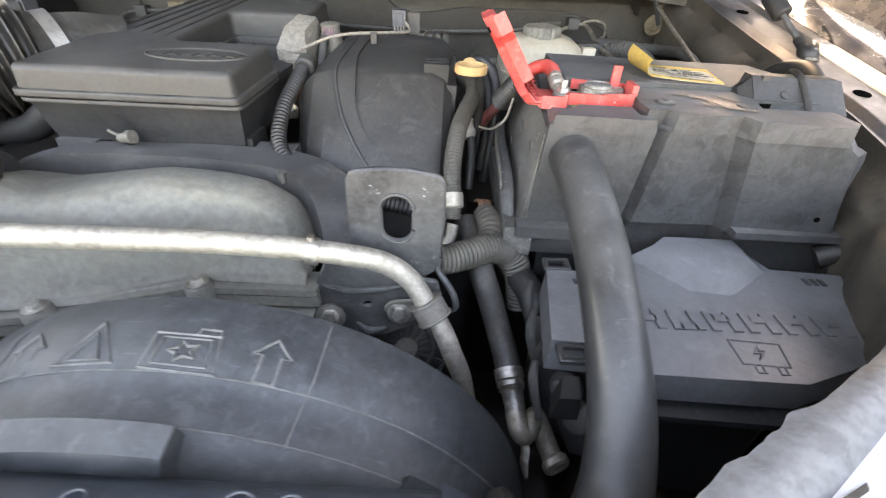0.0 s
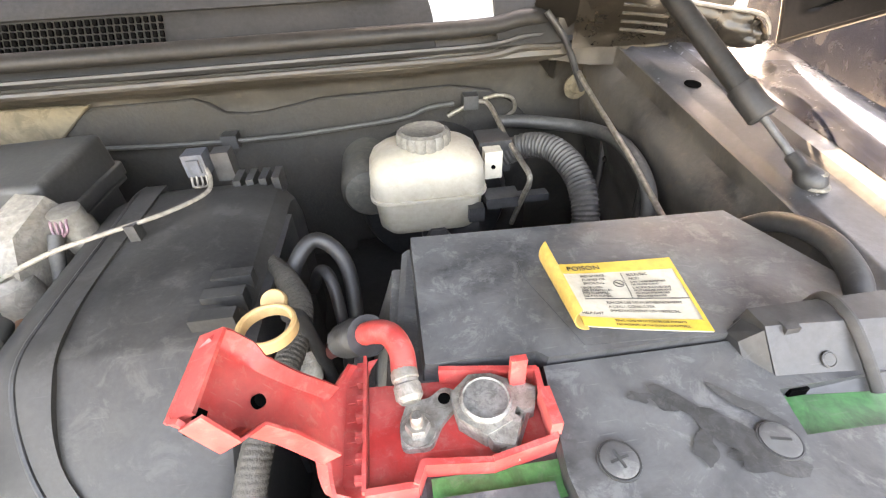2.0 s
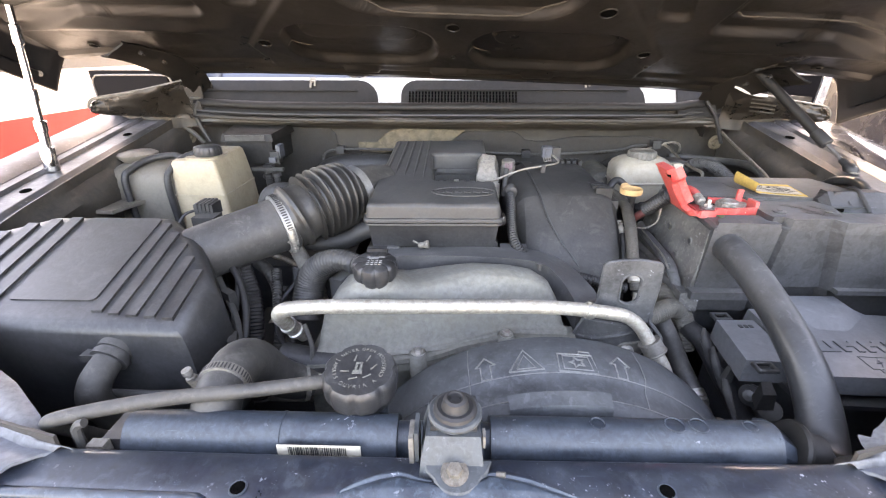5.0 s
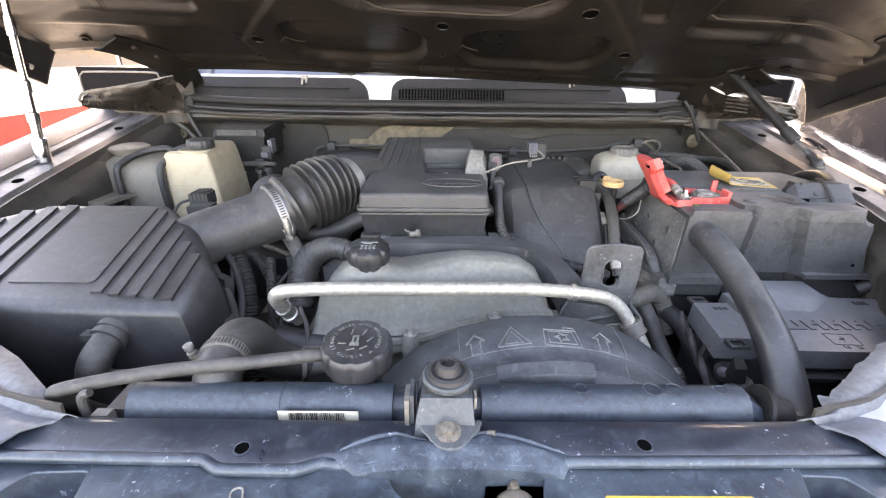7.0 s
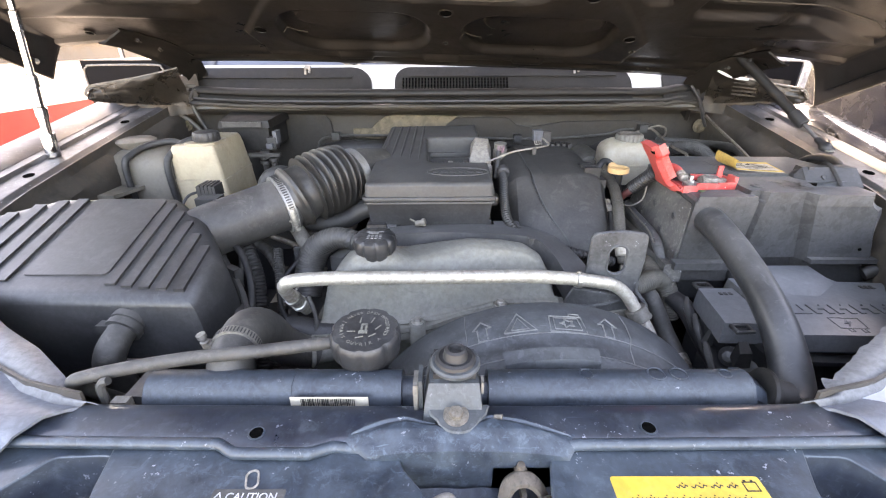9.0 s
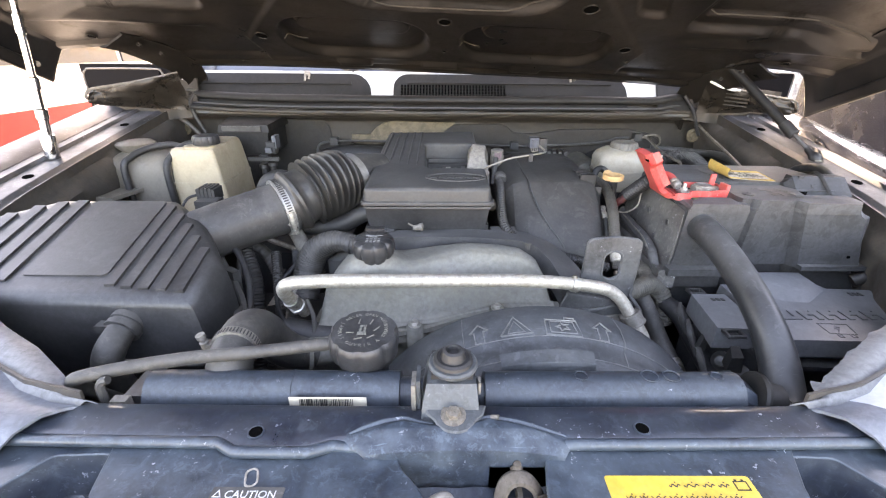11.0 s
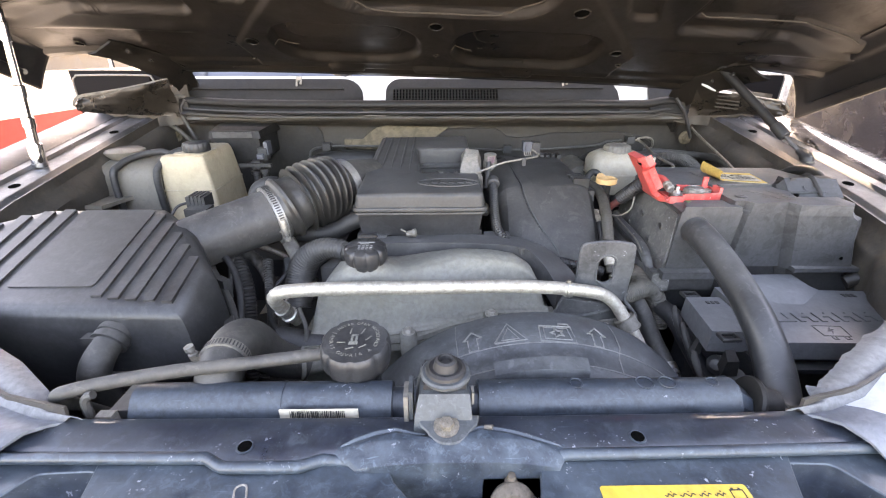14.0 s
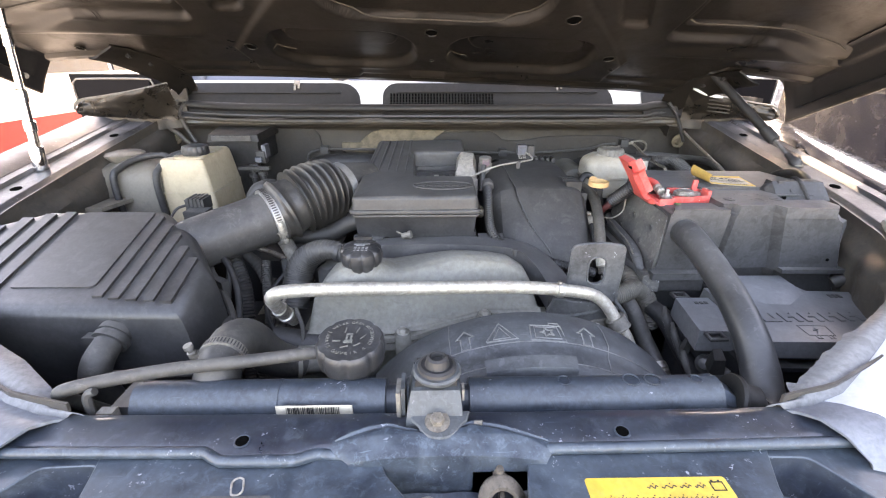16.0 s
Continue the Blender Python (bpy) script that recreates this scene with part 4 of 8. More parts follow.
part("inner_panel", sheet(under, 480, 330, 0), HOOD_UNDER, bonnet, "brown dusty pressed inner panel", 60)
part("outer_panel", sheet(lambda u, v: (-0.93 + 1.86 * u, under(u, v)[1] - 0.01, bonnet_line(along_bonnet(-0.92 + 1.84 * u, v))[1] + 0.075 + 0.02 * (1 - (2 * u - 1) ** 2)), 80, 20, 0.003), PAINT, bonnet, "glossy black outer skin")
for s in (-1, 1):
    drop, x_top, x_low, d0, d1 = (0.100, 0.885, 0.955, 0.080, 0.092) if s > 0 else (0.106, 0.885, 0.962, 0.120, 0.112)

    def skirt(u, v, s=s, drop=drop, x_top=x_top, x_low=x_low, d0=d0, d1=d1):
        start = d1 + (d0 - d1) * v
        d = start + (1.12 - start) * u ** 1.6
        y, z = bonnet_line(d)
        rec = smooth(pad(d - start, v, 0.022, 0.30, 0.24, 0.80, 0.05, 0.05)) + smooth(pad(d - start, v, 0.33, 1.0, 0.24, 0.80, 0.05, 0.05))
        return (s * (x_top + (x_low - x_top) * v ** 0.6 + 0.016 * rec), y, z + 0.006 - (drop + 0.006) * v)

    part("side_flange", sheet(skirt, 120, 40, 0.003), FLANGE, bonnet, "side flange of the bonnet with a pressed recess", 60)
    part("flange_rim", tube([skirt(u / 30, 1.0) for u in range(31)], 0.004, 8, 3), HOOD_UNDER, bonnet)
    part("flange_rim", tube([skirt(0.0, v / 8) for v in range(9)], 0.004, 8, 4), HOOD_UNDER, bonnet)
    # lighter tubes paint the highlight round each flange recess
    for a0, a1 in ((0.030, 0.285), (0.345, 0.90)):
        ring = []
        for du, dv in rounded(0, 1, 0, 1, 0.12, 4):
            v = 0.27 + 0.50 * dv
            start = d1 + (d0 - d1) * v
            ring.append(skirt(((a0 + (a1 - a0) * du) / (1.12 - start)) ** (1 / 1.6), v))
        part("recess_highlight", tube(ring + ring[:1], 0.0020, 6, 2), HOOD_HIGHLIGHT, bonnet, "highlight line painted round the pressed recess")
    py, pz = bonnet_line(0.095 if s > 0 else 0.16)
    part("flange_peg", rod((s * 0.962, py, pz - drop + 0.022), (s * 0.945, py - 0.004, pz - drop + 0.024), [(0.007, 0), (0.007, 0.01), (0.004, 0.014)], 12), PALE_PLASTIC, bonnet)
    UP = [(0.708, 0.745, 1.352), (0.700, 0.80, 1.345), (0.690, 0.85, 1.334), (0.672, 0.90, 1.318), (0.652, 0.95, 1.288), (0.655, 0.98, 1.254), (0.668, 0.99, 1.20)]
    LOW = [(0.760, 0.745, 1.322), (0.752, 0.80, 1.312), (0.735, 0.85, 1.292), (0.712, 0.90, 1.270), (0.700, 0.95, 1.240), (0.702, 0.98, 1.212), (0.705, 0.99, 1.16)]

    def arm(u, v, s=s, UP=UP, LOW=LOW):
        f = u * (len(UP) - 1)
        i = min(int(f), len(UP) - 2)
        p = Vector(UP[i]).lerp(Vector(UP[i + 1]), f - i).lerp(Vector(LOW[i]).lerp(Vector(LOW[i + 1]), f - i), v)
        fold = 0.010 * max(0.0, abs(2 * v - 1) - 0.78) * 4
        return (s * (p.x + fold * 0.4), p.y - fold, p.z + 0.002 * noise.noise((u * 6, v * 3, s)))

    hinge = part("hinge", sheet(arm, 36, 18, 0.004), HOOD_UNDER, bonnet, "pressed steel bonnet hinge", 50)
    bolt("hinge_bolt", (s * 0.716, 0.800, 1.3275), (s * 0.2, -0.6, -0.75), 0.005, hinge, HOOD_UNDER)
    bolt("hinge_bolt", (s * 0.706, 0.860, 1.309), (s * 0.2, -0.6, -0.75), 0.005, hinge, HOOD_UNDER)
def on_bonnet(x, d, h=0.0):
    y, z = bonnet_line(d)
    v = (d - rear_start(x)) / (1.15 - rear_start(x))
    return (x, y + 0.035 * (1 - (x / 0.9) ** 2) * (1 - v), z + bonnet_relief(x, d) - 0.03 * (x / 0.92) ** 4 + h)


# thin lighter tubes that paint highlights along the pressed edges
def rim_line(pts, r=0.0016):
    return tube([on_bonnet(x, d, -0.0022) for x, d in pts], r, 6, 3)


for x0, x1 in ((-0.385, -0.038), (0.030, 0.388)):
    pts = rounded(x0 + 0.052, x1 - 0.042, 0.182, 0.248, 0.032, 6)
    part("pan_highlight", rim_line(pts + pts[:1], 0.0013), HOOD_HIGHLIGHT, bonnet, "highlight line painted round a pressed pan")
    part("pan_highlight", rim_line([(x0 + 0.004 + 0.004 * k, 0.150 - 0.028 * math.sin(k / 12 * 1.5)) for k in range(13)], 0.0011), HOOD_HIGHLIGHT, bonnet)
part("panel_highlight", rim_line([(-0.229, 0.46), (-0.229, 0.42), (-0.222, 0.375), (-0.200, 0.338), (-0.165, 0.316), (-0.12, 0.3065), (0.0, 0.305), (0.12, 0.3065), (0.165, 0.316), (0.200, 0.338), (0.222, 0.375), (0.229, 0.42), (0.229, 0.46)], 0.0015), HOOD_HIGHLIGHT, bonnet, "highlight line painted round the raised panel")
for s in (-1, 1):
    corner_pts = [(0.890 - 0.0245 * k, 0.291) for k in range(15)] + [(0.5385, 0.2925), (0.5290, 0.298), (0.5250, 0.308)] + [(0.5250, 0.33 + 0.03 * k) for k in range(5)]
    part("pan_highlight", rim_line([(s * q, lean + 0.06 * (q - 0.5) - 0.30 * max(0.0, q - 0.74)) for q, lean in corner_pts], 0.0015), HOOD_HIGHLIGHT, bonnet, "highlight line painted round the corner pan")
for x, d, r in ((-0.004, 0.272, 0.0125), (-0.424, 0.176, 0.0125), (0.416, 0.186, 0.0115), (0.278, 0.346, 0.014), (-0.530, 0.012, 0.009), (0.53, 0.014, 0.009), (-0.456, 0.090, 0.004), (-0.002, 0.135, 0.004), (0.447, 0.125, 0.004), (0.80, 0.165, 0.008), (-0.82, 0.150, 0.008)):
    y, z = bonnet_line(d)
    y += 0.035 * (1 - (x / 0.9) ** 2) * (1 - d / 1.15)
    z += min(bonnet_relief(x + i * r, d + j * r) for i in (-1, 0, 1) for j in (-1, 0, 1)) - 0.03 * (x / 0.92) ** 4
    m = Matrix.Translation((x, y, z - 0.002)) @ Matrix.Rotation(-TILT_B, 4, "X")
    part("panel_hole", lathe([(r, -0.001), (r, 0.001)], 18, m), DARK_HOLE, bonnet)
    part("hole_rim", xf(tube([((r + 0.002) * math.cos(a), (r + 0.002) * math.sin(a), -0.001) for a in [i * math.pi / 8 for i in range(17)]], 0.0015, 6, 2), m), HOOD_UNDER, bonnet)

# ---------- radiator, cap, hoses at the front ----------
radiator = thing("radiator", "black plastic radiator tank behind the cross member", "radiator", at=(0, 0.07, 0.45))


def tank(x0, x1, y0=0.032, y1=0.086, z0=0.95, z1=1.0205, bev=0.018):
    cy, cz, ry, rz = (y0 + y1) / 2, z1 - 0.034, (y1 - y0) / 2, 0.034
    sec = [(y0, z0)] + [(cy - ry * math.cos(radians(a)) * (0.9 + 0.1 * abs(math.cos(radians(2 * a)))), cz + rz * math.sin(radians(a))) for a in range(0, 181, 15)] + [(y1, z0)]
    return bevel(loft([[(x, y, z) for y, z in sec] for x in (x0, x1)]), 0.003, 2, 60)


part("top_tank", tank(-0.325, -0.05), PLASTIC_BLUE, radiator, "dusty blue-black tank with a barcode label")
part("top_tank", tank(0.043, 0.325), PLASTIC_BLUE, radiator, "blue-black tank with pale speckles")
part("tank_joint", tank(-0.052, 0.046, 0.038, 0.082, 0.95, 1.0125), PLASTIC_BLUE, radiator)
part("tank_seam", tank(-0.170, -0.1665, 0.0312, 0.0865, 0.95, 1.0213), PLASTIC_BLUE, radiator)
part("tank_end", box(-0.347, -0.325, 0.042, 0.088, 0.955, 1.005, 0.008), PLASTIC, radiator)
part("end_post", tube([(-0.362, 0.036, 0.96), (-0.362, 0.036, 1.015), (-0.359, 0.037, 1.028), (-0.352, 0.038, 1.031)], 0.0045, 8), PLASTIC_GREY, radiator, "bent bracket post")
part("end_clip", box(-0.353, -0.336, 0.030, 0.040, 0.992, 1.008, 0.003), CAP_GREY, radiator, "small pale clip")
part("tank_end", bevel(loft([[(0.322, 0.038, 0.955), (0.322, 0.085, 0.955), (0.322, 0.085, 1.006), (0.322, 0.072, 1.018), (0.322, 0.048, 1.018), (0.322, 0.038, 1.006)], [(0.348, 0.040, 0.955), (0.348, 0.08, 0.955), (0.348, 0.08, 0.990), (0.348, 0.070, 1.000), (0.348, 0.050, 1.000), (0.348, 0.040, 0.990)]]), 0.004, 2), PLASTIC_BLUE, radiator)
part("neck_flange", rod((0.343, 0.06, 0.992), (0.372, 0.055, 0.985), [(0.022, 0), (0.028, 0.001), (0.0295, 0.004), (0.028, 0.008), (0.022, 0.009), (0.022, 0.03)], 28), BLACK_TRIM, radiator, "ribbed hose flange")
part("core", box(-0.33, 0.33, 0.045, 0.085, 0.47, 0.955, 0.003), DARK_HOLE, radiator)
for x, r in ((0.226, 0.009), (0.25, 0.0085), (0.15, 0.007), (0.30, 0.006)):
    part("cast_ring", tube([(x + r * math.cos(a), 0.060 + r * math.sin(a), 1.0203) for a in [i * math.pi / 8 for i in range(17)]], 0.0009, 6, 2), PLASTIC_BLUE, radiator)
CAP_PRINT = mat("worn_white_print", (0.19, 0.19, 0.16), 0.6, bump=0, dust=0.6, dust_scale=120, dust_color=(0.05, 0.05, 0.05))
part("label_sheet", box(-0.164, -0.083, 0.0300, 0.0312, 0.9995, 1.0150, 0.0004), WHITE_LABEL, radiator, "white barcode label")
rb = random.Random(3)
bars, x = [], -0.153
while x < -0.096:
    w = rb.choice((0.0004, 0.0007, 0.0012))
    bars.append(box(x, x + w, 0.0294, 0.0300, 1.0032, 1.0135, 0))
    x += w + rb.choice((0.0005, 0.0008, 0.0012))
part("barcode", merge(*bars), INK, radiator)

CAP = Matrix.Translation((-0.095, 0.1, 1.05)) @ Matrix.Rotation(radians(5), 4, "X")
cap = part("radiator_cap", lathe([(0.030, -0.045), (0.0335, -0.036), (0.038, -0.031), (0.0402, -0.024), (0.0405, -0.009), (0.0395, -0.003), (0.037, 0.0002), (0.0, 0.0012)], 96, CAP, 8, 0.055), PLASTIC, radiator, "black octagonal coolant pressure cap with printed warnings")
part("filler_neck", lathe([(0.026, -0.075), (0.026, -0.038)], 24, CAP), PLASTIC_BLUE, radiator)
for ringtext, r0, a0, span, size, flip in (("JAMAIS OUVRIR A CHAUD", 0.0285, 158, 224, 0.0062, 90), ("NEVER OPEN HOT", 0.0255, 140, -110, 0.0055, -90)):
    for i, ch in enumerate(ringtext):
        if ch != " ":
            a = radians(a0 + i * span / (len(ringtext) - 1))
            m = CAP @ Matrix.Translation((r0 * math.cos(a), r0 * math.sin(a), 0.0017)) @ Matrix.Rotation(a + radians(flip), 4, "Z")
            text("letter", ch, size, m, CAP_PRINT, cap, 0.0002, "CENTER")
sym = [box(-0.006, 0.004, -0.009, -0.004, 0.0013, 0.0019, 0), box(-0.0045, -0.002, -0.004, 0.007, 0.0013, 0.0019, 0), box(0.0005, 0.003, -0.004, 0.007, 0.0013, 0.0019, 0), box(-0.004, 0.003, 0.005, 0.0075, 0.0013, 0.0019, 0)]
for i in range(6):
    a = radians(200 + 55 * i)
    sym.append(xf(box(-0.0045, 0.0045, -0.0006, 0.0006, 0.0013, 0.0019, 0), Matrix.Translation((0.0155 * math.cos(a), 0.0155 * math.sin(a), 0)) @ Matrix.Rotation(0.3 * i, 4, "Z")))
part("cap_symbol", xf(merge(*sym), CAP), CAP_PRINT, cap)

over = thing("overflow_hose", "thin dusty grey overflow hose across the radiator", "hose", at=(-0.25, 0.08, 1.0))
part("hose", tube([(-0.137, 0.101, 1.030), (-0.16, 0.095, 1.031), (-0.218, 0.081, 1.033), (-0.280, 0.070, 1.034), (-0.338, 0.056, 1.033), (-0.380, 0.043, 1.031), (-0.396, 0.044, 1.022), (-0.402, 0.060, 0.998), (-0.395, 0.09, 0.95)], 0.0075, 14), RUBBER_GREY, over)
part("hose_stub", rod((-0.124, 0.104, 1.031), (-0.14, 0.104, 1.032), [(0.004, 0), (0.004, 0.018)]), PALE_PLASTIC, over)

# latch support with rubber stop in the middle of the cross member
latch = thing("latch_support", "worn black latch support with a rubber stop and bolt", "bracket", at=(0.008, 0.01, 1.0))
part("upright", bevel(loft([[(-0.025, -0.002, 1.010), (0.034, -0.002, 1.010), (0.034, 0.05, 1.010), (-0.025, 0.05, 1.010)], [(-0.023, 0.004, 1.03), (0.032, 0.004, 1.03), (0.032, 0.055, 1.03), (-0.023, 0.055, 1.03)], [(-0.019, 0.016, 1.0475), (0.030, 0.016, 1.0475), (0.029, 0.06, 1.0475), (-0.018, 0.06, 1.0475)]]), 0.0035, 3, 15), LATCH, latch, "scuffed steel upright")
part("upright_neck", box(-0.015, 0.027, 0.022, 0.060, 1.046, 1.0535, 0.002), RUBBER, latch, "dark neck under the stop plate")
part("foot", plate([(-0.022, 0.010), (0.040, 0.010), (0.036, -0.002)] + [(0.009 + 0.021 * math.cos(radians(a)), -0.004 + 0.018 * math.sin(radians(a))) for a in range(-15, -166, -15)] + [(-0.018, -0.002)], [], 0.003, Matrix.Translation((0, 0, 1.0235)) @ Matrix.Rotation(radians(6), 4, "X")), LATCH, latch)
part("side_plate", box(-0.0345, -0.0300, 0.014, 0.036, 1.008, 1.046, 0.001), CAP_GREY, latch)
part("side_plate", box(-0.0295, -0.0255, 0.016, 0.040, 1.008, 1.050, 0.001), LATCH, latch)
part("side_ear", box(0.0318, 0.0342, 0.014, 0.024, 1.036, 1.050, 0.0008), CAP_GREY, latch, "bright worn ear")
part("stop_plate", lathe([(0.0235, 1.0535), (0.0250, 1.0555), (0.0250, 1.0580), (0.0232, 1.0600), (0.0175, 1.0605)], 36, Matrix.Translation((0.007, 0.036, 0))), LATCH, latch, "round scuffed stop plate")
part("rubber_stop", lathe([(0.0205, 1.0600), (0.0195, 1.0635), (0.0165, 1.0650), (0.0150, 1.0640), (0.0128, 1.0640), (0.0118, 1.0680), (0.0105, 1.0725), (0.0078, 1.0742), (0.0062, 1.0735), (0.0055, 1.0690), (0.0, 1.0685)], 36, Matrix.Translation((0.007, 0.036, 0))), RUBBER, latch, "round rubber bonnet stop")
bolt("bolt", (0.007, -0.0035, 1.0262), (0, -0.2, 1), 0.0072, latch, OLD_STEEL, 1.7)
part("small_bolt", rod((0.044, 0.0, 1.020), (0.052, -0.002, 1.022), [(0.003, 0), (0.003, 0.008)], 8), OLD_STEEL, latch)

lock = thing("bonnet_lock", "rusty bonnet lock mechanism with cable below the cross member", "lock", at=(0.04, -0.07, 0.9))
part("back_plate", box(0.040, 0.098, -0.036, -0.031, 0.93, 0.996, 0.002), PAINT_DUSTY, lock, "dark lock back plate")
part("lock_arch", tube([(0.047, -0.062, 0.95), (0.0475, -0.058, 0.978), (0.052, -0.052, 0.9925), (0.061, -0.049, 0.998), (0.072, -0.049, 0.9965), (0.081, -0.053, 0.988), (0.086, -0.060, 0.975)], [0.003, 0.0035, 0.004, 0.004, 0.004, 0.0035, 0.003], 8, 6, flat=1.8), RUST, lock, "bent worn lock arch")
part("lock_cheek", box(0.050, 0.055, -0.062, -0.044, 0.94, 0.984, 0.0015), RUST, lock)
part("lock_cheek", box(0.064, 0.0685, -0.062, -0.044, 0.94, 0.986, 0.0015), RUST, lock)
part("lock_knob", lathe([(0.0060, 0.985), (0.0060, 0.998), (0.0042, 1.001), (0.0034, 1.006), (0.0, 1.0065)], 18, Matrix.Translation((0.0645, -0.040, 0))), RUST, lock, "worn round lock pin")
part("lock_spring", tube([(0.074 + 0.0055 * math.cos(i * 0.9), -0.062 + 0.0055 * math.sin(i * 0.9), 0.955 + i * 0.0009) for i in range(36)], 0.0014, 6, 2), RUST, lock, "coiled lock spring")
part("lock_lever", tube([(0.076, -0.066, 0.986), (0.083, -0.063, 0.990), (0.089, -0.060, 0.986), (0.090, -0.066, 0.975), (0.084, -0.072, 0.970)], 0.0032, 8), RUST, lock)
part("cable", tube([(-0.024, -0.074, 0.980), (-0.014, -0.066, 0.990), (-0.002, -0.062, 0.993), (0.004, -0.064, 0.988), (0.006, -0.074, 0.972)], 0.0038, 10), CAP_GREY, lock, "pale lock cable")
part("cable_clip", lathe([(0.006, 0.966), (0.0075, 0.970), (0.0075, 0.980), (0.005, 0.984), (0.0, 0.985)], 16, Matrix.Translation((0.024, -0.068, 0))), RUST, lock)
part("cable_sleeve", tube([(0.010, -0.068, 0.972), (0.024, -0.064, 0.970), (0.042, -0.062, 0.972)], 0.0042, 10, 8, ribs=(0.004, 0.0014)), RUST, lock, "ribbed cable sleeve")

# stickers on the grille covers
st = thing("warning_sticker", "yellow battery warning sticker in Arabic script on the grille cover", "sticker", at=(0.2, -0.07, 0.994))
part("sheet", plate(rounded(0.1445, 0.2715, -0.10, -0.0485, 0.003), [], 0.0004, Matrix.Translation((0, 0, 0.9942)), 0), YELLOW, st)
part("icon", merge(*[box(x0, x1, y0, y1, 0.9946, 0.9949, 0) for x0, x1, y0, y1 in ((0.255, 0.267, -0.0625, -0.0615), (0.255, 0.267, -0.0545, -0.0535), (0.255, 0.256, -0.0625, -0.0535), (0.266, 0.267, -0.0625, -0.0535), (0.257, 0.259, -0.0535, -0.052), (0.263, 0.265, -0.0535, -0.052))]), INK, st)
rs = random.Random(11)
words = []
for row, (x0, x1) in enumerate(((0.20, 0.25), (0.165, 0.255), (0.17, 0.255))):
    y, x = -0.058 - row * 0.011, x1
    while x > x0:
        w = rs.uniform(0.006, 0.014)
        words.append(tube([(x - w * i / 6, y + 0.0016 * math.sin(i * 2.1 + row), 0.9948) for i in range(7)], 0.0005, 5, 2))
        words.append(box(x - w * 0.4, x - w * 0.4 + 0.001, y + 0.0026, y + 0.0036, 0.9946, 0.9949, 0))
        x -= w + 0.003
part("script_bars", merge(*words), INK, st)
st2 = thing("caution_sticker", "small grey caution sticker on the grille cover", "sticker", at=(-0.17, -0.07, 0.994))
part("sheet", plate(rounded(-0.198, -0.137, -0.085, -0.0605, 0.002), [], 0.0004, Matrix.Translation((0, 0, 0.9942)), 0), PLASTIC_GREY, st2)
text("caution_word", "CAUTION", 0.0095, Matrix.Translation((-0.186, -0.0705, 0.9948)), WHITE_PRINT, st2, 0.0002)
part("triangle", plate([(-0.196, -0.070), (-0.188, -0.070), (-0.192, -0.063)], [[(-0.1945, -0.0691), (-0.1895, -0.0691), (-0.192, -0.0648)]], 0.0003, Matrix.Translation((0, 0, 0.9947)), 0), WHITE_PRINT, st2)

for sticker in (st, st2):
    sticker.location.z += 0.0112
    sticker.location.y -= 0.003
st.location.x -= 0.006

# ---------- fan shroud ----------
shroud = thing("fan_shroud", "large black plastic fan shroud with moulded warning symbols", "shroud", at=(0.135, 0.15, 0.5))
SC = (0.135, 0.743)


def on_shroud(a, y, lift=0.0):
    """a: degrees from the top, clockwise from the front."""
    r = interp(y, (0.084, 0.094, 0.104, 0.112, 0.133, 0.139, 0.145, 0.170, 0.194, 0.200), (0.236, 0.250, 0.2615, 0.2640, 0.2672, 0.2705, 0.2748, 0.2790, 0.2785, 0.2765)) + lift
    return (SC[0] + r * math.sin(radians(a)), y, SC[1] + r * math.cos(radians(a)))


YS = [0.083, 0.084, 0.094, 0.104, 0.112, 0.123, 0.133, 0.139, 0.145, 0.158, 0.170, 0.194, 0.200, 0.202]


def shroud_pt(u, v):
    i = round(v * (len(YS) + 1))
    a = -100 + 200 * u
    if i == 0:
        p = on_shroud(a, 0.083, -0.09)
        return p
    if i == len(YS) + 1:
        return on_shroud(a, 0.201, -0.02)
    return on_shroud(a, YS[i - 1])


part("shroud_ring", sheet(shroud_pt, 90, len(YS) + 1, 0.003), SHROUD, shroud, "curved upper ring", 50)
part("front_wall", box(-0.16, 0.37, 0.086, 0.094, 0.5, 0.955, 0.003), SHROUD, shroud)
part("hump", bevel(loft([[on_shroud(a, y, h) for y, h in ((0.080, -0.02), (0.081, 0.030), (0.085, 0.038), (0.101, 0.0225), (0.108, -0.008))] for a in [-14.5 + 23 * i / 14 for i in range(15)]]), 0.0015, 2, 50), SHROUD, shroud, "raised curved block", 35)
part("hump", bevel(loft([[on_shroud(a, y, h) for y, h in ((0.080, -0.02), (0.082, 0.024), (0.085, 0.028), (0.100, 0.012), (0.106, -0.010))] for a in [-19.5 + 5 * i / 4 for i in range(5)]]), 0.0012, 2, 50), SHROUD, shroud, "lower step of the raised block", 35)
part("end_tab", bevel(loft([[on_shroud(a, y, h) for y, h in ((0.088, -0.02), (0.090, 0.006), (0.112, 0.008), (0.114, -0.012))] for a in [38 + 13 * i / 8 for i in range(9)]]), 0.002, 2, 50), SHROUD, shroud, "rounded end tab", 35)


def ink_line(pts, r=0.0013, closed=True):
    pts = [on_shroud(a, y, 0.0006) for a, y in (pts + pts[:1] if closed else pts)]
    return tube(pts, r, 6, 1, straight=True)


def arrow(a, s=1.0):
    return ink_line([(a - 1.3, 0.1405), (a - 1.3, 0.158), (a - 2.6, 0.158), (a, 0.1705), (a + 2.6, 0.158), (a + 1.3, 0.158), (a + 1.3, 0.1405)])


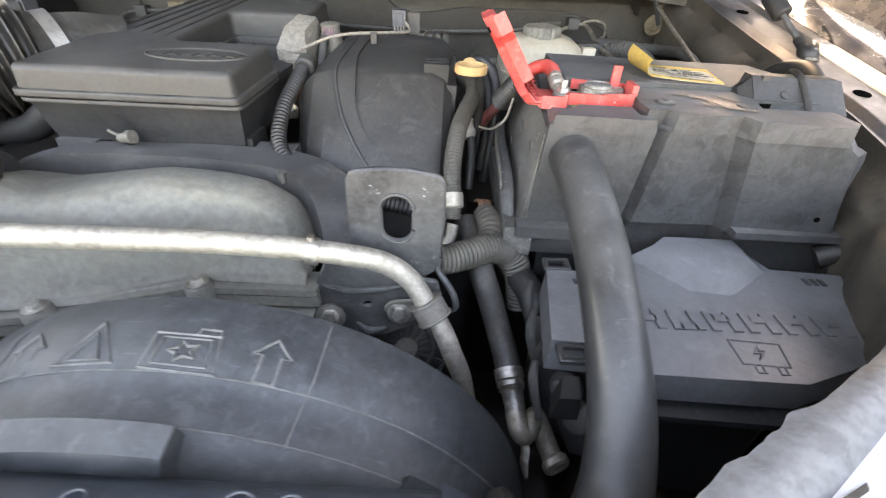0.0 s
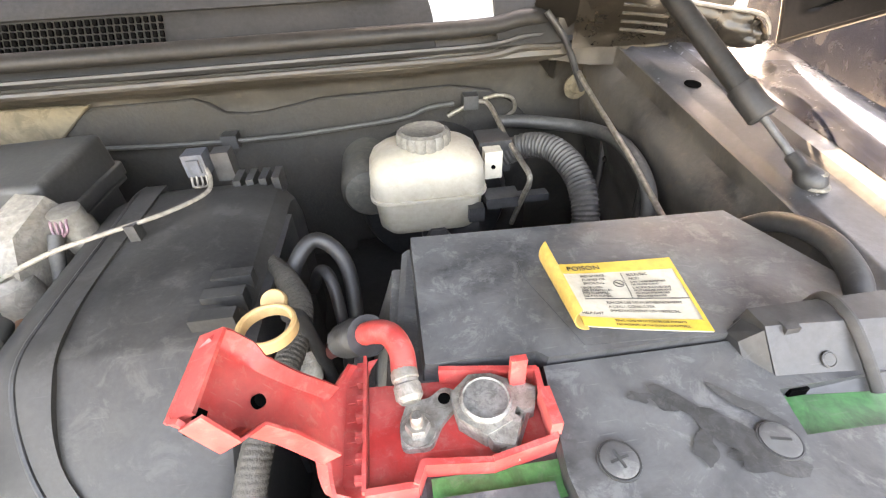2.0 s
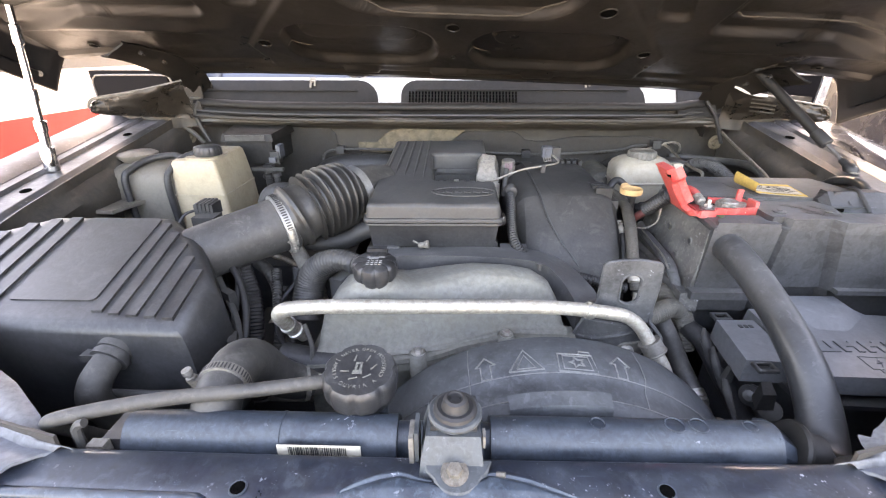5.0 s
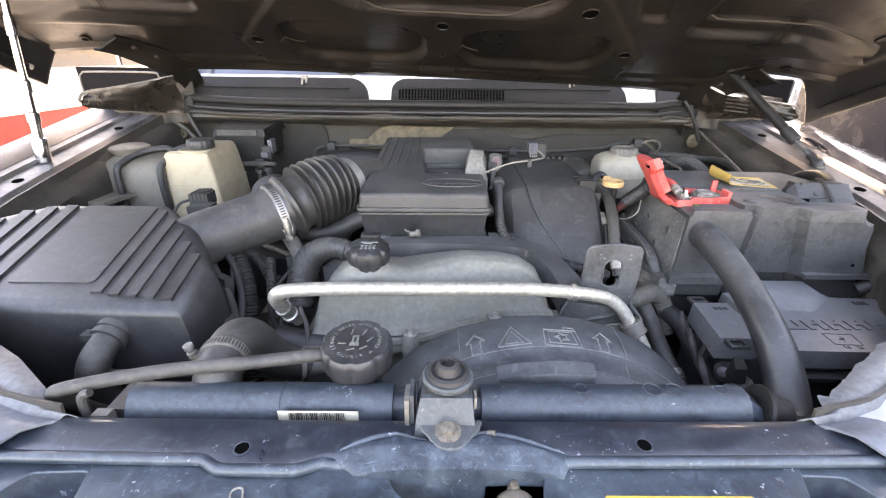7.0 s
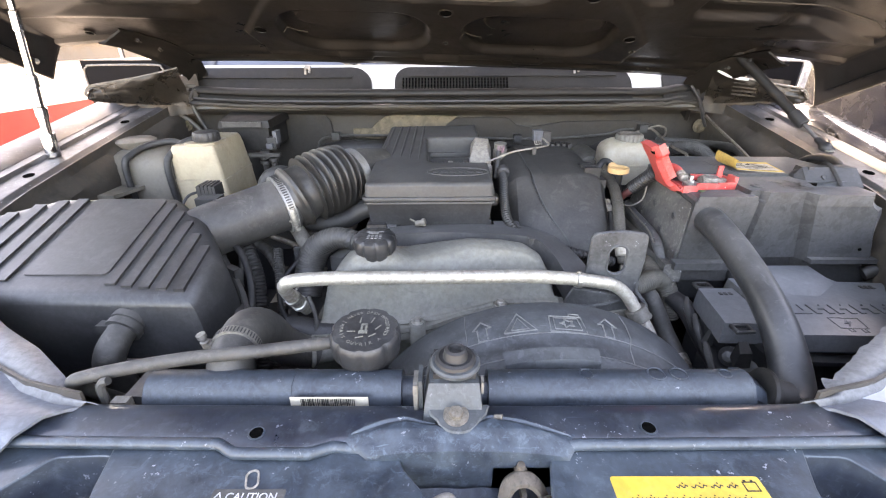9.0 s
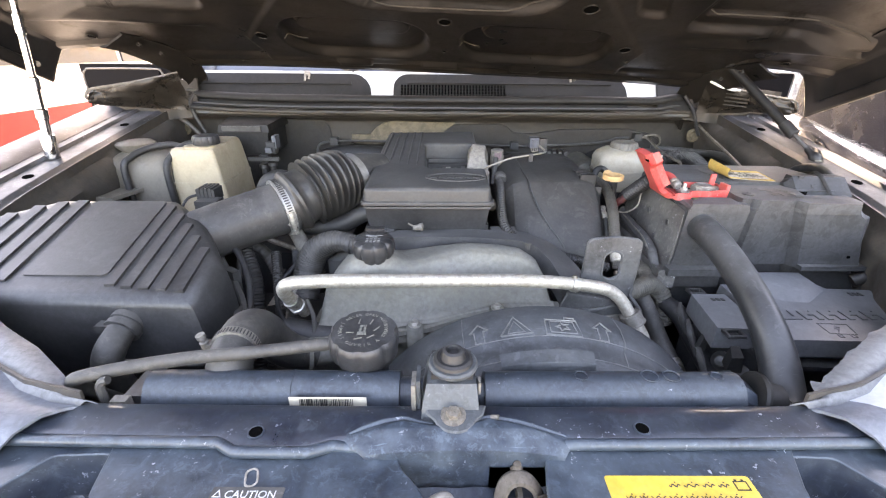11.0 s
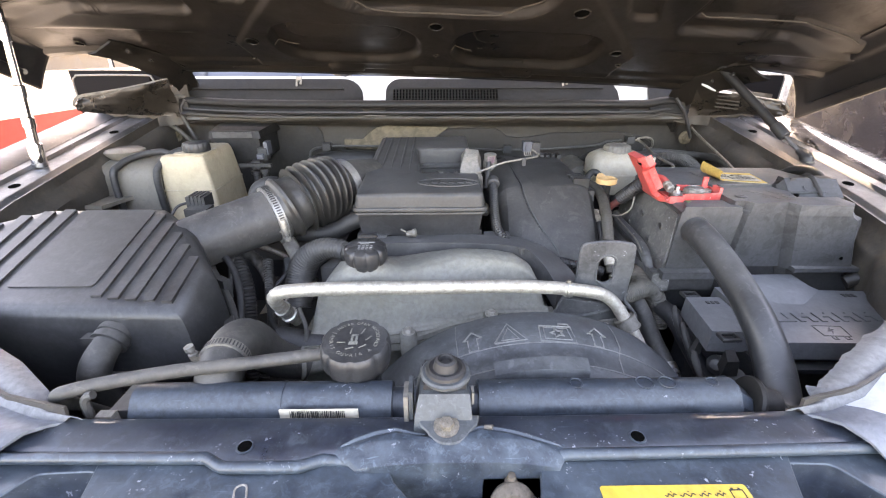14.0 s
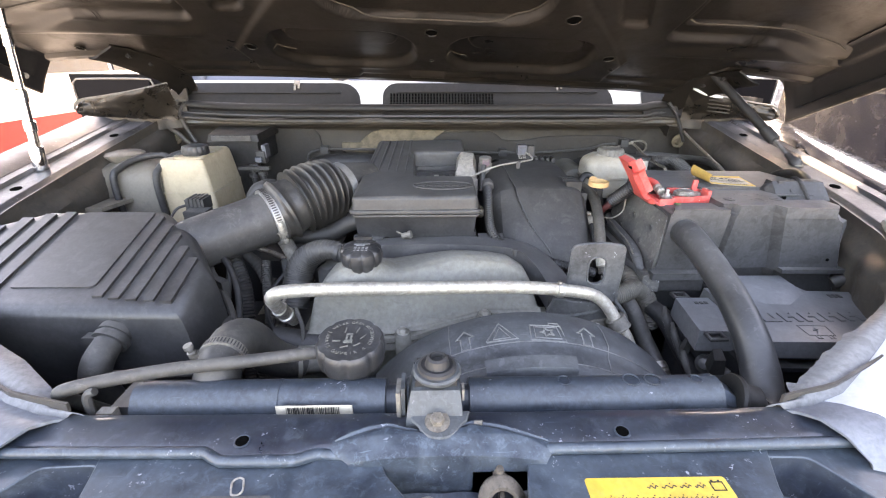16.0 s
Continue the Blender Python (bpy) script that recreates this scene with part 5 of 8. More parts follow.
MARK = mat("worn_raised_mark", (0.10, 0.105, 0.105), 0.5, dust=0.4)
part("arrow_mark", arrow(-19), MARK, shroud)
part("arrow_mark", arrow(15.2), MARK, shroud)
part("triangle_mark", merge(ink_line([(-13.2, 0.1435), (-4.6, 0.1435), (-9, 0.1735)]), ink_line([(-11.2, 0.1455), (-6.6, 0.1455), (-9, 0.1655)], 0.0008)), MARK, shroud)
part("fan_mark", merge(ink_line([(-0.9, 0.1415), (8.9, 0.1405), (7.9, 0.1655), (-0.6, 0.1655)]), ink_line([(0.4, 0.144), (7.6, 0.1435), (6.9, 0.1625), (0.5, 0.1625)], 0.0008), ink_line([(3.9 + 2.0 * math.cos(t) * (1 if i % 2 else 0.5), 0.153 + 0.0075 * math.sin(t) * (1 if i % 2 else 0.5)) for i, t in enumerate([j * math.pi / 5 for j in range(10)])]), ink_line([(4.8, 0.1655), (4.8, 0.170), (7.6, 0.170), (7.6, 0.1655)], 0.0009, False)), MARK, shroud)
for a in (-23.5, 21.5):
    part("seam", ink_line([(a - 0.8, 0.108), (a - 0.4, 0.133), (a, 0.146), (a, 0.17), (a, 0.197)], 0.0007, False), MARK, shroud)
for y in (0.140, 0.109):
    part("edge_rib", tube([on_shroud(a, y, 0.0004) for a in range(-60, 81, 4)], 0.0007, 6, 2), MARK, shroud)

# ---------- engine ----------
engine = thing("engine", "engine with a dull cast aluminium cam cover", "engine", at=(0, 0.5, 0.4))
part("block", box(-0.20, 0.20, 0.32, 0.98, 0.45, 0.93, 0.03, 2), RUBBER, engine, "dark oily engine block")
part("front_case", box(-0.22, 0.19, 0.262, 0.34, 0.45, 0.925, 0.012, 2), ALU_CAST, engine, "cast aluminium front case")
# dark blocks made up to fill deep gaps where only shade shows
for bx0, bx1, by0, by1, bz1 in ((-0.44, -0.22, 0.30, 0.60, 0.80), (-0.50, -0.24, 0.62, 0.97, 0.90), (0.20, 0.36, 0.45, 0.97, 0.86), (0.34, 0.46, 0.16, 0.34, 0.70), (0.36, 0.60, 0.62, 0.98, 0.88), (-0.60, -0.20, 0.10, 0.32, 0.66), (0.60, 0.74, 0.64, 0.97, 0.85)):
    part("gap_filler", box(bx0, bx1, by0, by1, 0.43, bz1, 0.03, 2), RUBBER, engine)


def front_y(x):
    return interp(x, (-0.2, -0.15, -0.02, 0.09, 0.2), (0.232, 0.236, 0.255, 0.287, 0.296))


def cam_top(x):
    return interp(x, (-0.197, -0.190, -0.168, -0.13, -0.07, -0.02, 0.035, 0.09, 0.13, 0.158, 0.176, 0.183), (0.955, 1.0, 1.026, 1.034, 1.032, 1.040, 1.047, 1.044, 1.036, 1.018, 0.985, 0.955))


def cam_cover(u, v):
    x = -0.197 + 0.38 * u
    h, f = cam_top(x), front_y(x)
    ridge = interp(x, (-0.2, -0.12, -0.05, 0.03, 0.1, 0.18), (0.292, 0.290, 0.312, 0.337, 0.345, 0.345))
    b = interp(x, (-0.2, -0.1, 0.0, 0.1, 0.19), (0.948, 0.948, 0.953, 0.962, 0.955))
    prof = [(f, b), (f + 0.003, b + 0.004), (f + 0.010, b + 0.008), (f + 0.020, b + 0.45 * (h - b)), (f + 0.030, b + 0.72 * (h - b)), (ridge - 0.020, h - 0.006), (ridge - 0.010, h - 0.0015), (ridge, h), (ridge + 0.018, h - 0.002), (0.378, h - 0.010), (0.398, h - 0.032), (0.44, 0.95)]
    g = v * (len(prof) - 1)
    i = min(int(g), len(prof) - 2)
    t = g - i
    a = [Vector((0, *prof[max(0, min(len(prof) - 1, j))])) for j in (i - 1, i, i + 1, i + 2)]
    p = 0.5 * (2 * a[1] + (a[2] - a[0]) * t + (2 * a[0] - 5 * a[1] + 4 * a[2] - a[3]) * t * t + (3 * a[1] - a[0] - 3 * a[2] + a[3]) * t ** 3)
    boss = 0.020 * math.exp(-(max(0.0, abs(x + 0.114) - 0.018) / 0.028) ** 2 - (max(0.0, abs(p.y - 0.308) - 0.012) / 0.030) ** 2)
    return (x, p.y, p.z + boss + 0.0006 * noise.noise((x * 40, p.y * 40, 2)))


part("cam_cover", sheet(cam_cover, 80, 55, 0), ALU_CAST, engine, "dull grey cast aluminium cam cover", 60)


def flange(z_off, grow, h):
    xs = [-0.205 + 0.4 * i / 40 for i in range(41)]
    rings = []
    for x in xs:
        f, b = front_y(x) - grow, interp(x, (-0.2, -0.1, -0.03, 0.02, 0.08, 0.19), (0.946, 0.946, 0.948, 0.958, 0.961, 0.955)) + z_off
        rings.append([(x, f, b - h), (x, f, b), (x, f + 0.03, b), (x, f + 0.03, b - h)])
    return bevel(loft(rings), 0.0015, 2, 50)


part("cover_flange", flange(0.0, 0.008, 0.008), ALU_CAST, engine)
part("case_flange", flange(-0.011, 0.006, 0.012), ALU_CAST, engine)
for x, y, z in ((-0.151, 0.229, 0.946), (-0.046, 0.246, 0.947), (0.086, 0.279, 0.957)):
    part("bolt_boss", lathe([(0.013, z - 0.03), (0.013, z + 0.006), (0.011, z + 0.009)], 20, Matrix.Translation((x, y, 0))), ALU_CAST, engine)
    bolt("bolt", (x, y, z + 0.009), (0, 0, 1), 0.0065, engine)
SHIELD = [(-0.19, 0.386, -0.215, 0.40, 0.995), (-0.15, 0.398, -0.165, 0.43, 1.022), (-0.1, 0.404, -0.10, 0.448, 1.034), (0.0, 0.403, 0.0, 0.450, 1.037), (0.08, 0.398, 0.085, 0.450, 1.037), (0.15, 0.386, 0.155, 0.443, 1.034), (0.178, 0.36, 0.205, 0.42, 1.020), (0.193, 0.335, 0.236, 0.37, 1.003), (0.200, 0.316, 0.244, 0.326, 0.992)]
inner_line, outer_line = spline([(a, b, z) for a, b, c, d, z in SHIELD], 6), spline([(c, d, z - 0.004) for a, b, c, d, z in SHIELD], 6)
part("dust_shield", bevel(loft([[(p.x, p.y, p.z - 0.045), (p.x, p.y, p.z), (q.x, q.y, q.z), (q.x, q.y, q.z - 0.045)] for p, q in zip(inner_line, outer_line)]), 0.003, 2, 50), SHIELD_GREY, engine, "dusty dark plastic shield behind the cam cover", 40)
for x0, x1 in ((-0.142, -0.095), (0.09, 0.138)):
    part("shield_tab", box(x0, x1, 0.444, 0.467, 0.99, 1.033, 0.003), SHIELD_GREY, engine)
part("shield_stud", rod((0.147, 0.374, 1.028), (0.147, 0.374, 1.042), [(0.004, 0), (0.004, 0.009), (0.006, 0.0095), (0.006, 0.012)], 12), PLASTIC_GREY, engine)
bolt("bolt", (0.2053, 0.290, 0.919), (0, -1, 0.25), 0.0095, engine)

OC = Matrix.Translation((-0.112, 0.303, 1.078)) @ Matrix.Rotation(radians(4), 4, "X")
oil = part("oil_cap", lathe([(0.029, -0.048), (0.029, -0.025), (0.0325, -0.024), (0.0335, -0.020), (0.0335, -0.010), (0.032, -0.0035), (0.028, -0.0005), (0.0, 0.0005)], 72, OC, 9, 0.08), PLASTIC, engine, "black oil filler cap with oil can symbol")
mark = [box(-0.008, 0.006, 0.002, 0.008, 0.0003, 0.0008, 0), box(0.006, 0.014, 0.007, 0.009, 0.0003, 0.0008, 0), box(-0.012, -0.008, 0.006, 0.010, 0.0003, 0.0008, 0)]
mark += [box(-0.010 + 0.006 * i, -0.006 + 0.006 * i, -0.004 - 0.005 * j, -0.002 - 0.005 * j, 0.0003, 0.0008, 0) for i in range(4) for j in range(3)]
part("cap_tab", xf(box(-0.015, 0.015, 0.024, 0.034, -0.012, 0.0045, 0.003, 2), OC), PLASTIC, oil)
part("oil_symbol", xf(merge(*mark), OC), PRINT_GREY, oil, kind="stuff")

pipe = thing("coolant_pipe", "bright aluminium pipe across the front of the engine", "pipe", at=(0, 0.26, 0.9))
part("pipe_run", tube([(-0.230, 0.290, 0.950), (-0.239, 0.264, 0.988), (-0.2405, 0.247, 1.010), (-0.237, 0.236, 1.026), (-0.226, 0.233, 1.035), (-0.205, 0.237, 1.036), (-0.15, 0.244, 1.0345), (-0.03, 0.252, 1.031), (0.10, 0.263, 1.026), (0.17, 0.271, 1.019), (0.23, 0.278, 1.0085), (0.262, 0.283, 0.9985), (0.285, 0.285, 0.981), (0.299, 0.281, 0.962), (0.312, 0.274, 0.943), (0.323, 0.266, 0.926), (0.332, 0.261, 0.905), (0.345, 0.259, 0.866), (0.357, 0.258, 0.80)], 0.0102, 18, 8), ALU_PIPE, pipe)
part("pipe_clip", rod((0.198, 0.2735, 1.0145), (0.209, 0.2745, 1.0125), [(0.0118, 0), (0.0125, 0.002), (0.0125, 0.009), (0.0118, 0.011)], 18), STEEL, pipe)
part("clip_stud", rod((0.203, 0.275, 1.019), (0.203, 0.275, 1.030), [(0.005, 0), (0.005, 0.005), (0.003, 0.010)], 12), OLD_STEEL, pipe)
PCL = along((0.303, 0.2790, 0.9565), (0.316, 0.2710, 0.9365))
part("pipe_collar", lathe([(0.0150, 0.0), (0.0165, 0.001), (0.0165, 0.019), (0.0150, 0.020)], 28, PCL), FITTING, pipe, "dusty rubber-lined pipe clamp")
for dz in (0.0005, 0.0195):
    part("collar_edge", xf(tube([(0.0163 * math.cos(a), 0.0163 * math.sin(a), dz) for a in [k * math.pi / 12 for k in range(25)]], 0.0016, 8, 2), PCL), FITTING, pipe)
part("pipe_elbow", rod((-0.2395, 0.262, 0.990), (-0.232, 0.283, 0.958), [(0.0125, 0), (0.0125, 0.007), (0.0105, 0.008), (0.0105, 0.02), (0.013, 0.021), (0.013, 0.028)], 18), STEEL, pipe)
part("thin_line", tube([(-0.21, 0.25, 1.0), (-0.20, 0.24, 0.965), (-0.205, 0.225, 0.935), (-0.225, 0.22, 0.93)], 0.0035, 8), RUBBER_GREY, pipe)

lift = thing("lifting_bracket", "speckled dark steel lifting bracket with an oval slot", "bracket", at=(0.27, 0.31, 0.9))
UPR = Matrix.Translation((0, 0.318, 0)) @ Matrix.Rotation(radians(90), 4, "X")
outl = [(0.216, 0.958), (0.226, 1.0), (0.2275, 1.05)] + [(0.240 - 0.012 * math.cos(radians(a)), 1.064 + 0.012 * math.sin(radians(a))) for a in (10, 40, 70)] + [(0.26, 1.0785), (0.285, 1.0785)] + [(0.306 + 0.012 * math.sin(radians(a)), 1.063 + 0.012 * math.cos(radians(a))) for a in (15, 45, 75)] + [(0.319, 1.03), (0.316, 0.985), (0.312, 0.968), (0.300, 0.958)]
part("bracket_plate", plate(outl, [[(0.2735 + 0.014 * math.cos(t), 1.028 + (0.011 if math.sin(t) >= 0 else -0.011) + 0.0135 * math.sin(t)) for t in [2 * math.pi * i / 20 for i in range(20)]]], 0.007, UPR, 0.002), BRACKET, lift, "speckled plate with an oval slot")
part("foot_plate", plate([(0.204, 0.985), (0.193, 0.958), (0.187, 0.911), (0.209, 0.888), (0.233, 0.879), (0.262, 0.888), (0.300, 0.908), (0.312, 0.930), (0.318, 0.950), (0.314, 0.966)], [[(0.243 + 0.0035 * math.cos(t), 0.932 + 0.0025 * math.sin(t)) for t in [2 * math.pi * i / 12 for i in range(12)]]], 0.006, Matrix.Translation((0, 0.303, 0)) @ Matrix.Rotation(radians(90), 4, "X"), 0.002), BRACKET, lift, "dark cast foot of the bracket")
part("foot_rib", tube([(0.198, 0.298, 0.955), (0.225, 0.296, 0.950), (0.262, 0.296, 0.956), (0.296, 0.300, 0.962)], [0.002, 0.004, 0.004, 0.002], 8, 6), BRACKET, lift)
part("foot_web", tube([(0.230, 0.297, 0.905), (0.243, 0.296, 0.895), (0.262, 0.296, 0.900)], [0.002, 0.005, 0.002], 8, 6), BRACKET, lift)
part("hook_edge", tube([(0.315, 0.3125, 0.985), (0.314, 0.311, 0.971), (0.322, 0.306, 0.960), (0.331, 0.301, 0.947), (0.334, 0.298, 0.932), (0.327, 0.298, 0.926)], [0.0028, 0.003, 0.0034, 0.0036, 0.0034, 0.002], 8, 6), BRACKET, lift, "curled side edge")
part("slot_rim", tube([(0.2735 + 0.0155 * math.cos(t), 0.3105, 1.028 + (0.011 if math.sin(t) >= 0 else -0.011) + 0.015 * math.sin(t)) for t in [2 * math.pi * i / 20 for i in range(21)]], 0.0018, 8, 2), BRACKET, lift)
bolt("bolt", (0.2764, 0.289, 0.929), (0, -1, 0.25), 0.0075, lift)
part("clip_tab", plate(round_poly([(0.259, 0.932), (0.268, 0.918), (0.284, 0.913), (0.306, 0.926), (0.303, 0.948), (0.268, 0.944)], 0.006, 4), [], 0.004, Matrix.Translation((0, 0.294, 0)) @ Matrix.Rotation(radians(90), 4, "X")), FITTING, lift, "foot of the pipe clamp")

alt = thing("alternator", "dusty alternator with a slotted end housing", "alternator", at=(0.285, 0.27, 0.75))
ALT = Matrix.Translation((0.281, 0.322, 0.842)) @ Matrix.Rotation(radians(55), 4, "X")
part("housing", lathe([(0.046, -0.09), (0.050, -0.07), (0.050, -0.014), (0.046, -0.005), (0.032, 0.002), (0.0, 0.004)], 36, ALT), RUBBER, alt, "dark end housing")
for i in range(16):
    a = 2 * math.pi * i / 16
    part("vent_rib", xf(loft([[(0.012, -0.0022, 0.000), (0.012, 0.0022, 0.000), (0.012, 0.0018, 0.0085), (0.012, -0.0018, 0.0085)], [(0.032, -0.0026, -0.002), (0.032, 0.0026, -0.002), (0.032, 0.002, 0.0065), (0.032, -0.002, 0.0065)], [(0.047, -0.003, -0.010), (0.047, 0.003, -0.010), (0.047, 0.0024, 0.0005), (0.047, -0.0024, 0.0005)], [(0.0525, -0.003, -0.022), (0.0525, 0.003, -0.022), (0.0525, 0.0024, -0.010), (0.0525, -0.0024, -0.010)]]), ALT @ Matrix.Rotation(a, 4, "Z")), RUBBER_GREY, alt)
for rr, zz in ((0.0315, 0.0055), (0.0495, -0.0035)):
    part("vent_ring", xf(tube([(rr * math.cos(a), rr * math.sin(a), zz) for a in [k * math.pi / 16 for k in range(33)]], 0.0026, 8, 2), ALT), RUBBER_GREY, alt)
part("hub", lathe([(0.014, 0.002), (0.013, 0.012), (0.0, 0.013)], 20, ALT), FITTING, alt)

# ---------- intake box on the engine ----------
LIDP = [(-0.150, 0.434), (0.087, 0.437), (0.087, 0.565), (-0.034, 0.567), (-0.046, 0.755), (0.082, 0.758), (0.083, 0.892), (-0.150, 0.876)]


def lid_top(x, y):
    return 1.1185 + 0.055 * (y - 0.45)


res = thing("intake_box", "dusty black plastic intake box with a ribbed lid", "intake box", at=(-0.03, 0.6, 1.0))
part("lid", soft_lid(LIDP, 1.093, lid_top, 0.011, 0.0075, 5, 0.002), PLASTIC_GREY, res, "dusty lid with a moulded oval badge", 30)
grow = [(-0.154, 0.429), (0.091, 0.432), (0.091, 0.57), (-0.030, 0.572), (-0.04, 0.75), (0.087, 0.753), (0.088, 0.897), (-0.154, 0.881)]
part("lid_lip", soft_lid(grow, 1.0865, lambda x, y: 1.0935 + 0.02 * (y - 0.44), 0.013, 0.0025, 3), PLASTIC_GREY, res, "", 30)
part("box_body", bevel(loft([[(-0.143, 0.452, 1.032), (0.078, 0.452, 1.032), (0.078, 0.64, 1.032), (-0.143, 0.64, 1.032)], [(-0.147, 0.440, 1.086), (0.085, 0.443, 1.086), (0.085, 0.655, 1.086), (-0.147, 0.655, 1.086)]]), 0.007, 3), PLASTIC, res, "box body")
part("body_rim", soft_lid([(x * 0.985, 0.66 + (y - 0.66) * 0.985) for x, y in grow], 1.0795, lambda x, y: 1.0835, 0.012, 0.0015, 2), PLASTIC_GREY, res, "", 30)
part("back_body", box(-0.145, 0.08, 0.73, 0.87, 0.98, 1.09, 0.008), PLASTIC_GREY, res)
part("arm_body", box(-0.145, -0.045, 0.6, 0.75, 0.98, 1.09, 0.008), PLASTIC_GREY, res)
part("body_foot", merge(box(-0.085, 0.085, 0.456, 0.50, 1.02, 1.04, 0.006), box(-0.02, 0.02, 0.452, 0.47, 1.03, 1.045, 0.004)), PLASTIC, res)
for i in range(5):
    x = -0.136 + i * 0.0195
    part("lid_rib", tube([(x, y, lid_top(x, y) - 0.0008) for y in (0.60 - 0.01 * i, 0.65, 0.75, 0.862 + 0.002 * i)], [0.0005, 0.004, 0.0045, 0.0045], 8, 6, flat=0.7), PLASTIC_GREY, res)
bx, by = 0.022, 0.500


def on_lid(x, y, h=0.0004):
    return (x, y, lid_top(x, y) + h)


part("badge_ring", tube([on_lid(bx + 0.058 * math.cos(t), by + 0.023 * math.sin(t)) for t in [2 * math.pi * i / 40 for i in range(41)]], 0.0014, 6, 1, straight=True), PLASTIC_GREY, res, "moulded oval badge ring")
for i in range(6):
    part("badge_bar", xf(box(-0.006, 0.006, -0.007, 0.007, -0.001, 0.0011, 0.0005, 1), Matrix.Translation(on_lid(bx - 0.04 + 0.0165 * i, by + 0.002, 0)) @ Matrix.Rotation(-0.35, 4, "Z")), PLASTIC_GREY, res)
part("sensor", merge(rod((-0.058, 0.435, 1.041), (-0.040, 0.433, 1.045), [(0.004, 0), (0.0056, 0.003), (0.0056, 0.012), (0.0075, 0.013), (0.0075, 0.019)], 14), rod((-0.068, 0.436, 1.050), (-0.054, 0.435, 1.043), [(0.002, 0), (0.002, 0.014)], 8)), FITTING, res, "small steel sensor")

THROTTLE = mat("warm_pale_plastic", (0.21, 0.195, 0.173), 0.5, dust=0.6, dust_color=(0.22, 0.19, 0.155), dust_scale=30)
thr = thing("throttle_unit", "pale grey throttle motor housing with plug", "throttle", at=(0.08, 0.69, 1.0))
part("motor_cap", bevel(loft([[(0.054, 0.672, 1.06), (0.100, 0.662, 1.06), (0.106, 0.745, 1.06), (0.058, 0.755, 1.06)], [(0.053, 0.668, 1.10), (0.102, 0.656, 1.095), (0.108, 0.742, 1.115), (0.060, 0.752, 1.12)], [(0.062, 0.69, 1.126), (0.094, 0.684, 1.122), (0.100, 0.735, 1.136), (0.070, 0.742, 1.138)]]), 0.011, 4, 12), THROTTLE, thr, "dusty pale housing")
part("motor_front", lathe([(0.020, 0.0), (0.022, 0.02), (0.020, 0.045), (0.012, 0.052)], 20, along((0.085, 0.66, 1.045), (0.085, 0.66, 1.12))), THROTTLE, thr)
part("throttle_tube", tube([(0.09, 0.655, 1.06), (0.098, 0.60, 1.05), (0.102, 0.56, 1.04)], 0.0065, 12), COPPER, thr, "brown stained pipe")
part("pipe_nut", rod((0.1, 0.572, 1.045), (0.103, 0.55, 1.038), [(0.013, 0), (0.013, 0.014), (0.008, 0.016), (0.006, 0.02)], 6), STEEL, thr)
part("plug", rod((0.128, 0.716, 1.085), (0.127, 0.711, 1.131), [(0.013, 0), (0.0165, 0.003), (0.0165, 0.030), (0.0145, 0.033), (0.0145, 0.046), (0.012, 0.047)], 20), FITTING, thr, "dusty grey plug")
part("plug_neck", tube([(0.122, 0.694, 1.115), (0.120, 0.684, 1.10), (0.117, 0.672, 1.075), (0.114, 0.66, 1.06)], 0.0065, 10), RUBBER_GREY, thr)
part("wire_loop", merge(*[tube([(0.120 + 0.0045 * i, 0.706, 1.128), (0.1205 + 0.0045 * i, 0.698, 1.126), (0.121 + 0.004 * i, 0.6935, 1.117), (0.122, 0.693, 1.110)], 0.0013, 6) for i in range(4)]), PINK, thr, "pink wires")
part("inlet_pipe", tube([(-0.04, 0.606, 1.083), (0.0, 0.606, 1.086), (0.055, 0.61, 1.086)], 0.0235, 20, 8, ribs=(0.0165, 0.0075)), RUBBER_GREY, thr, "short ribbed inlet pipe")
part("inlet_clamp", rod((0.004, 0.606, 1.086), (0.014, 0.606, 1.086), [(0.0285, 0), (0.0285, 0.01)], 22), STEEL, thr)
for i in range(4):
    part("inlet_lug", box(-0.026 + 0.021 * i, -0.018 + 0.021 * i, 0.60, 0.612, 1.095, 1.112 + 0.003 * (i % 2), 0.003), RUBBER_GREY, thr)
wire = thing("sensor_wire", "thin cream sensor wire with a blue plug", "wire", at=(0.22, 0.75, 1.1))
part("wire", tube([(0.085, 0.652, 1.098), (0.115, 0.648, 1.112), (0.15, 0.652, 1.124), (0.185, 0.668, 1.1265), (0.225, 0.698, 1.125), (0.247, 0.735, 1.122), (0.245, 0.762, 1.125), (0.234, 0.785, 1.132)], 0.0022, 8), CREAM_WIRE, wire)
part("wire_plug", merge(box(0.217, 0.239, 0.775, 0.797, 1.122, 1.147, 0.003), box(0.222, 0.234, 0.772, 0.776, 1.127, 1.142, 0.001)), BLUE, wire, "blue grey plug")
part("wire_tail", merge(*[tube([(0.220 + 0.005 * i, 0.778, 1.125), (0.222 + 0.005 * i, 0.768, 1.115), (0.233, 0.755, 1.120)], 0.0013, 6) for i in range(4)]), CREAM_WIRE, wire)
part("plug_base", box(0.243, 0.262, 0.785, 0.805, 1.11, 1.143, 0.003), PLASTIC, wire)
part("wire_clip", box(0.196, 0.205, 0.672, 0.684, 1.112, 1.128, 0.002), PLASTIC, wire)

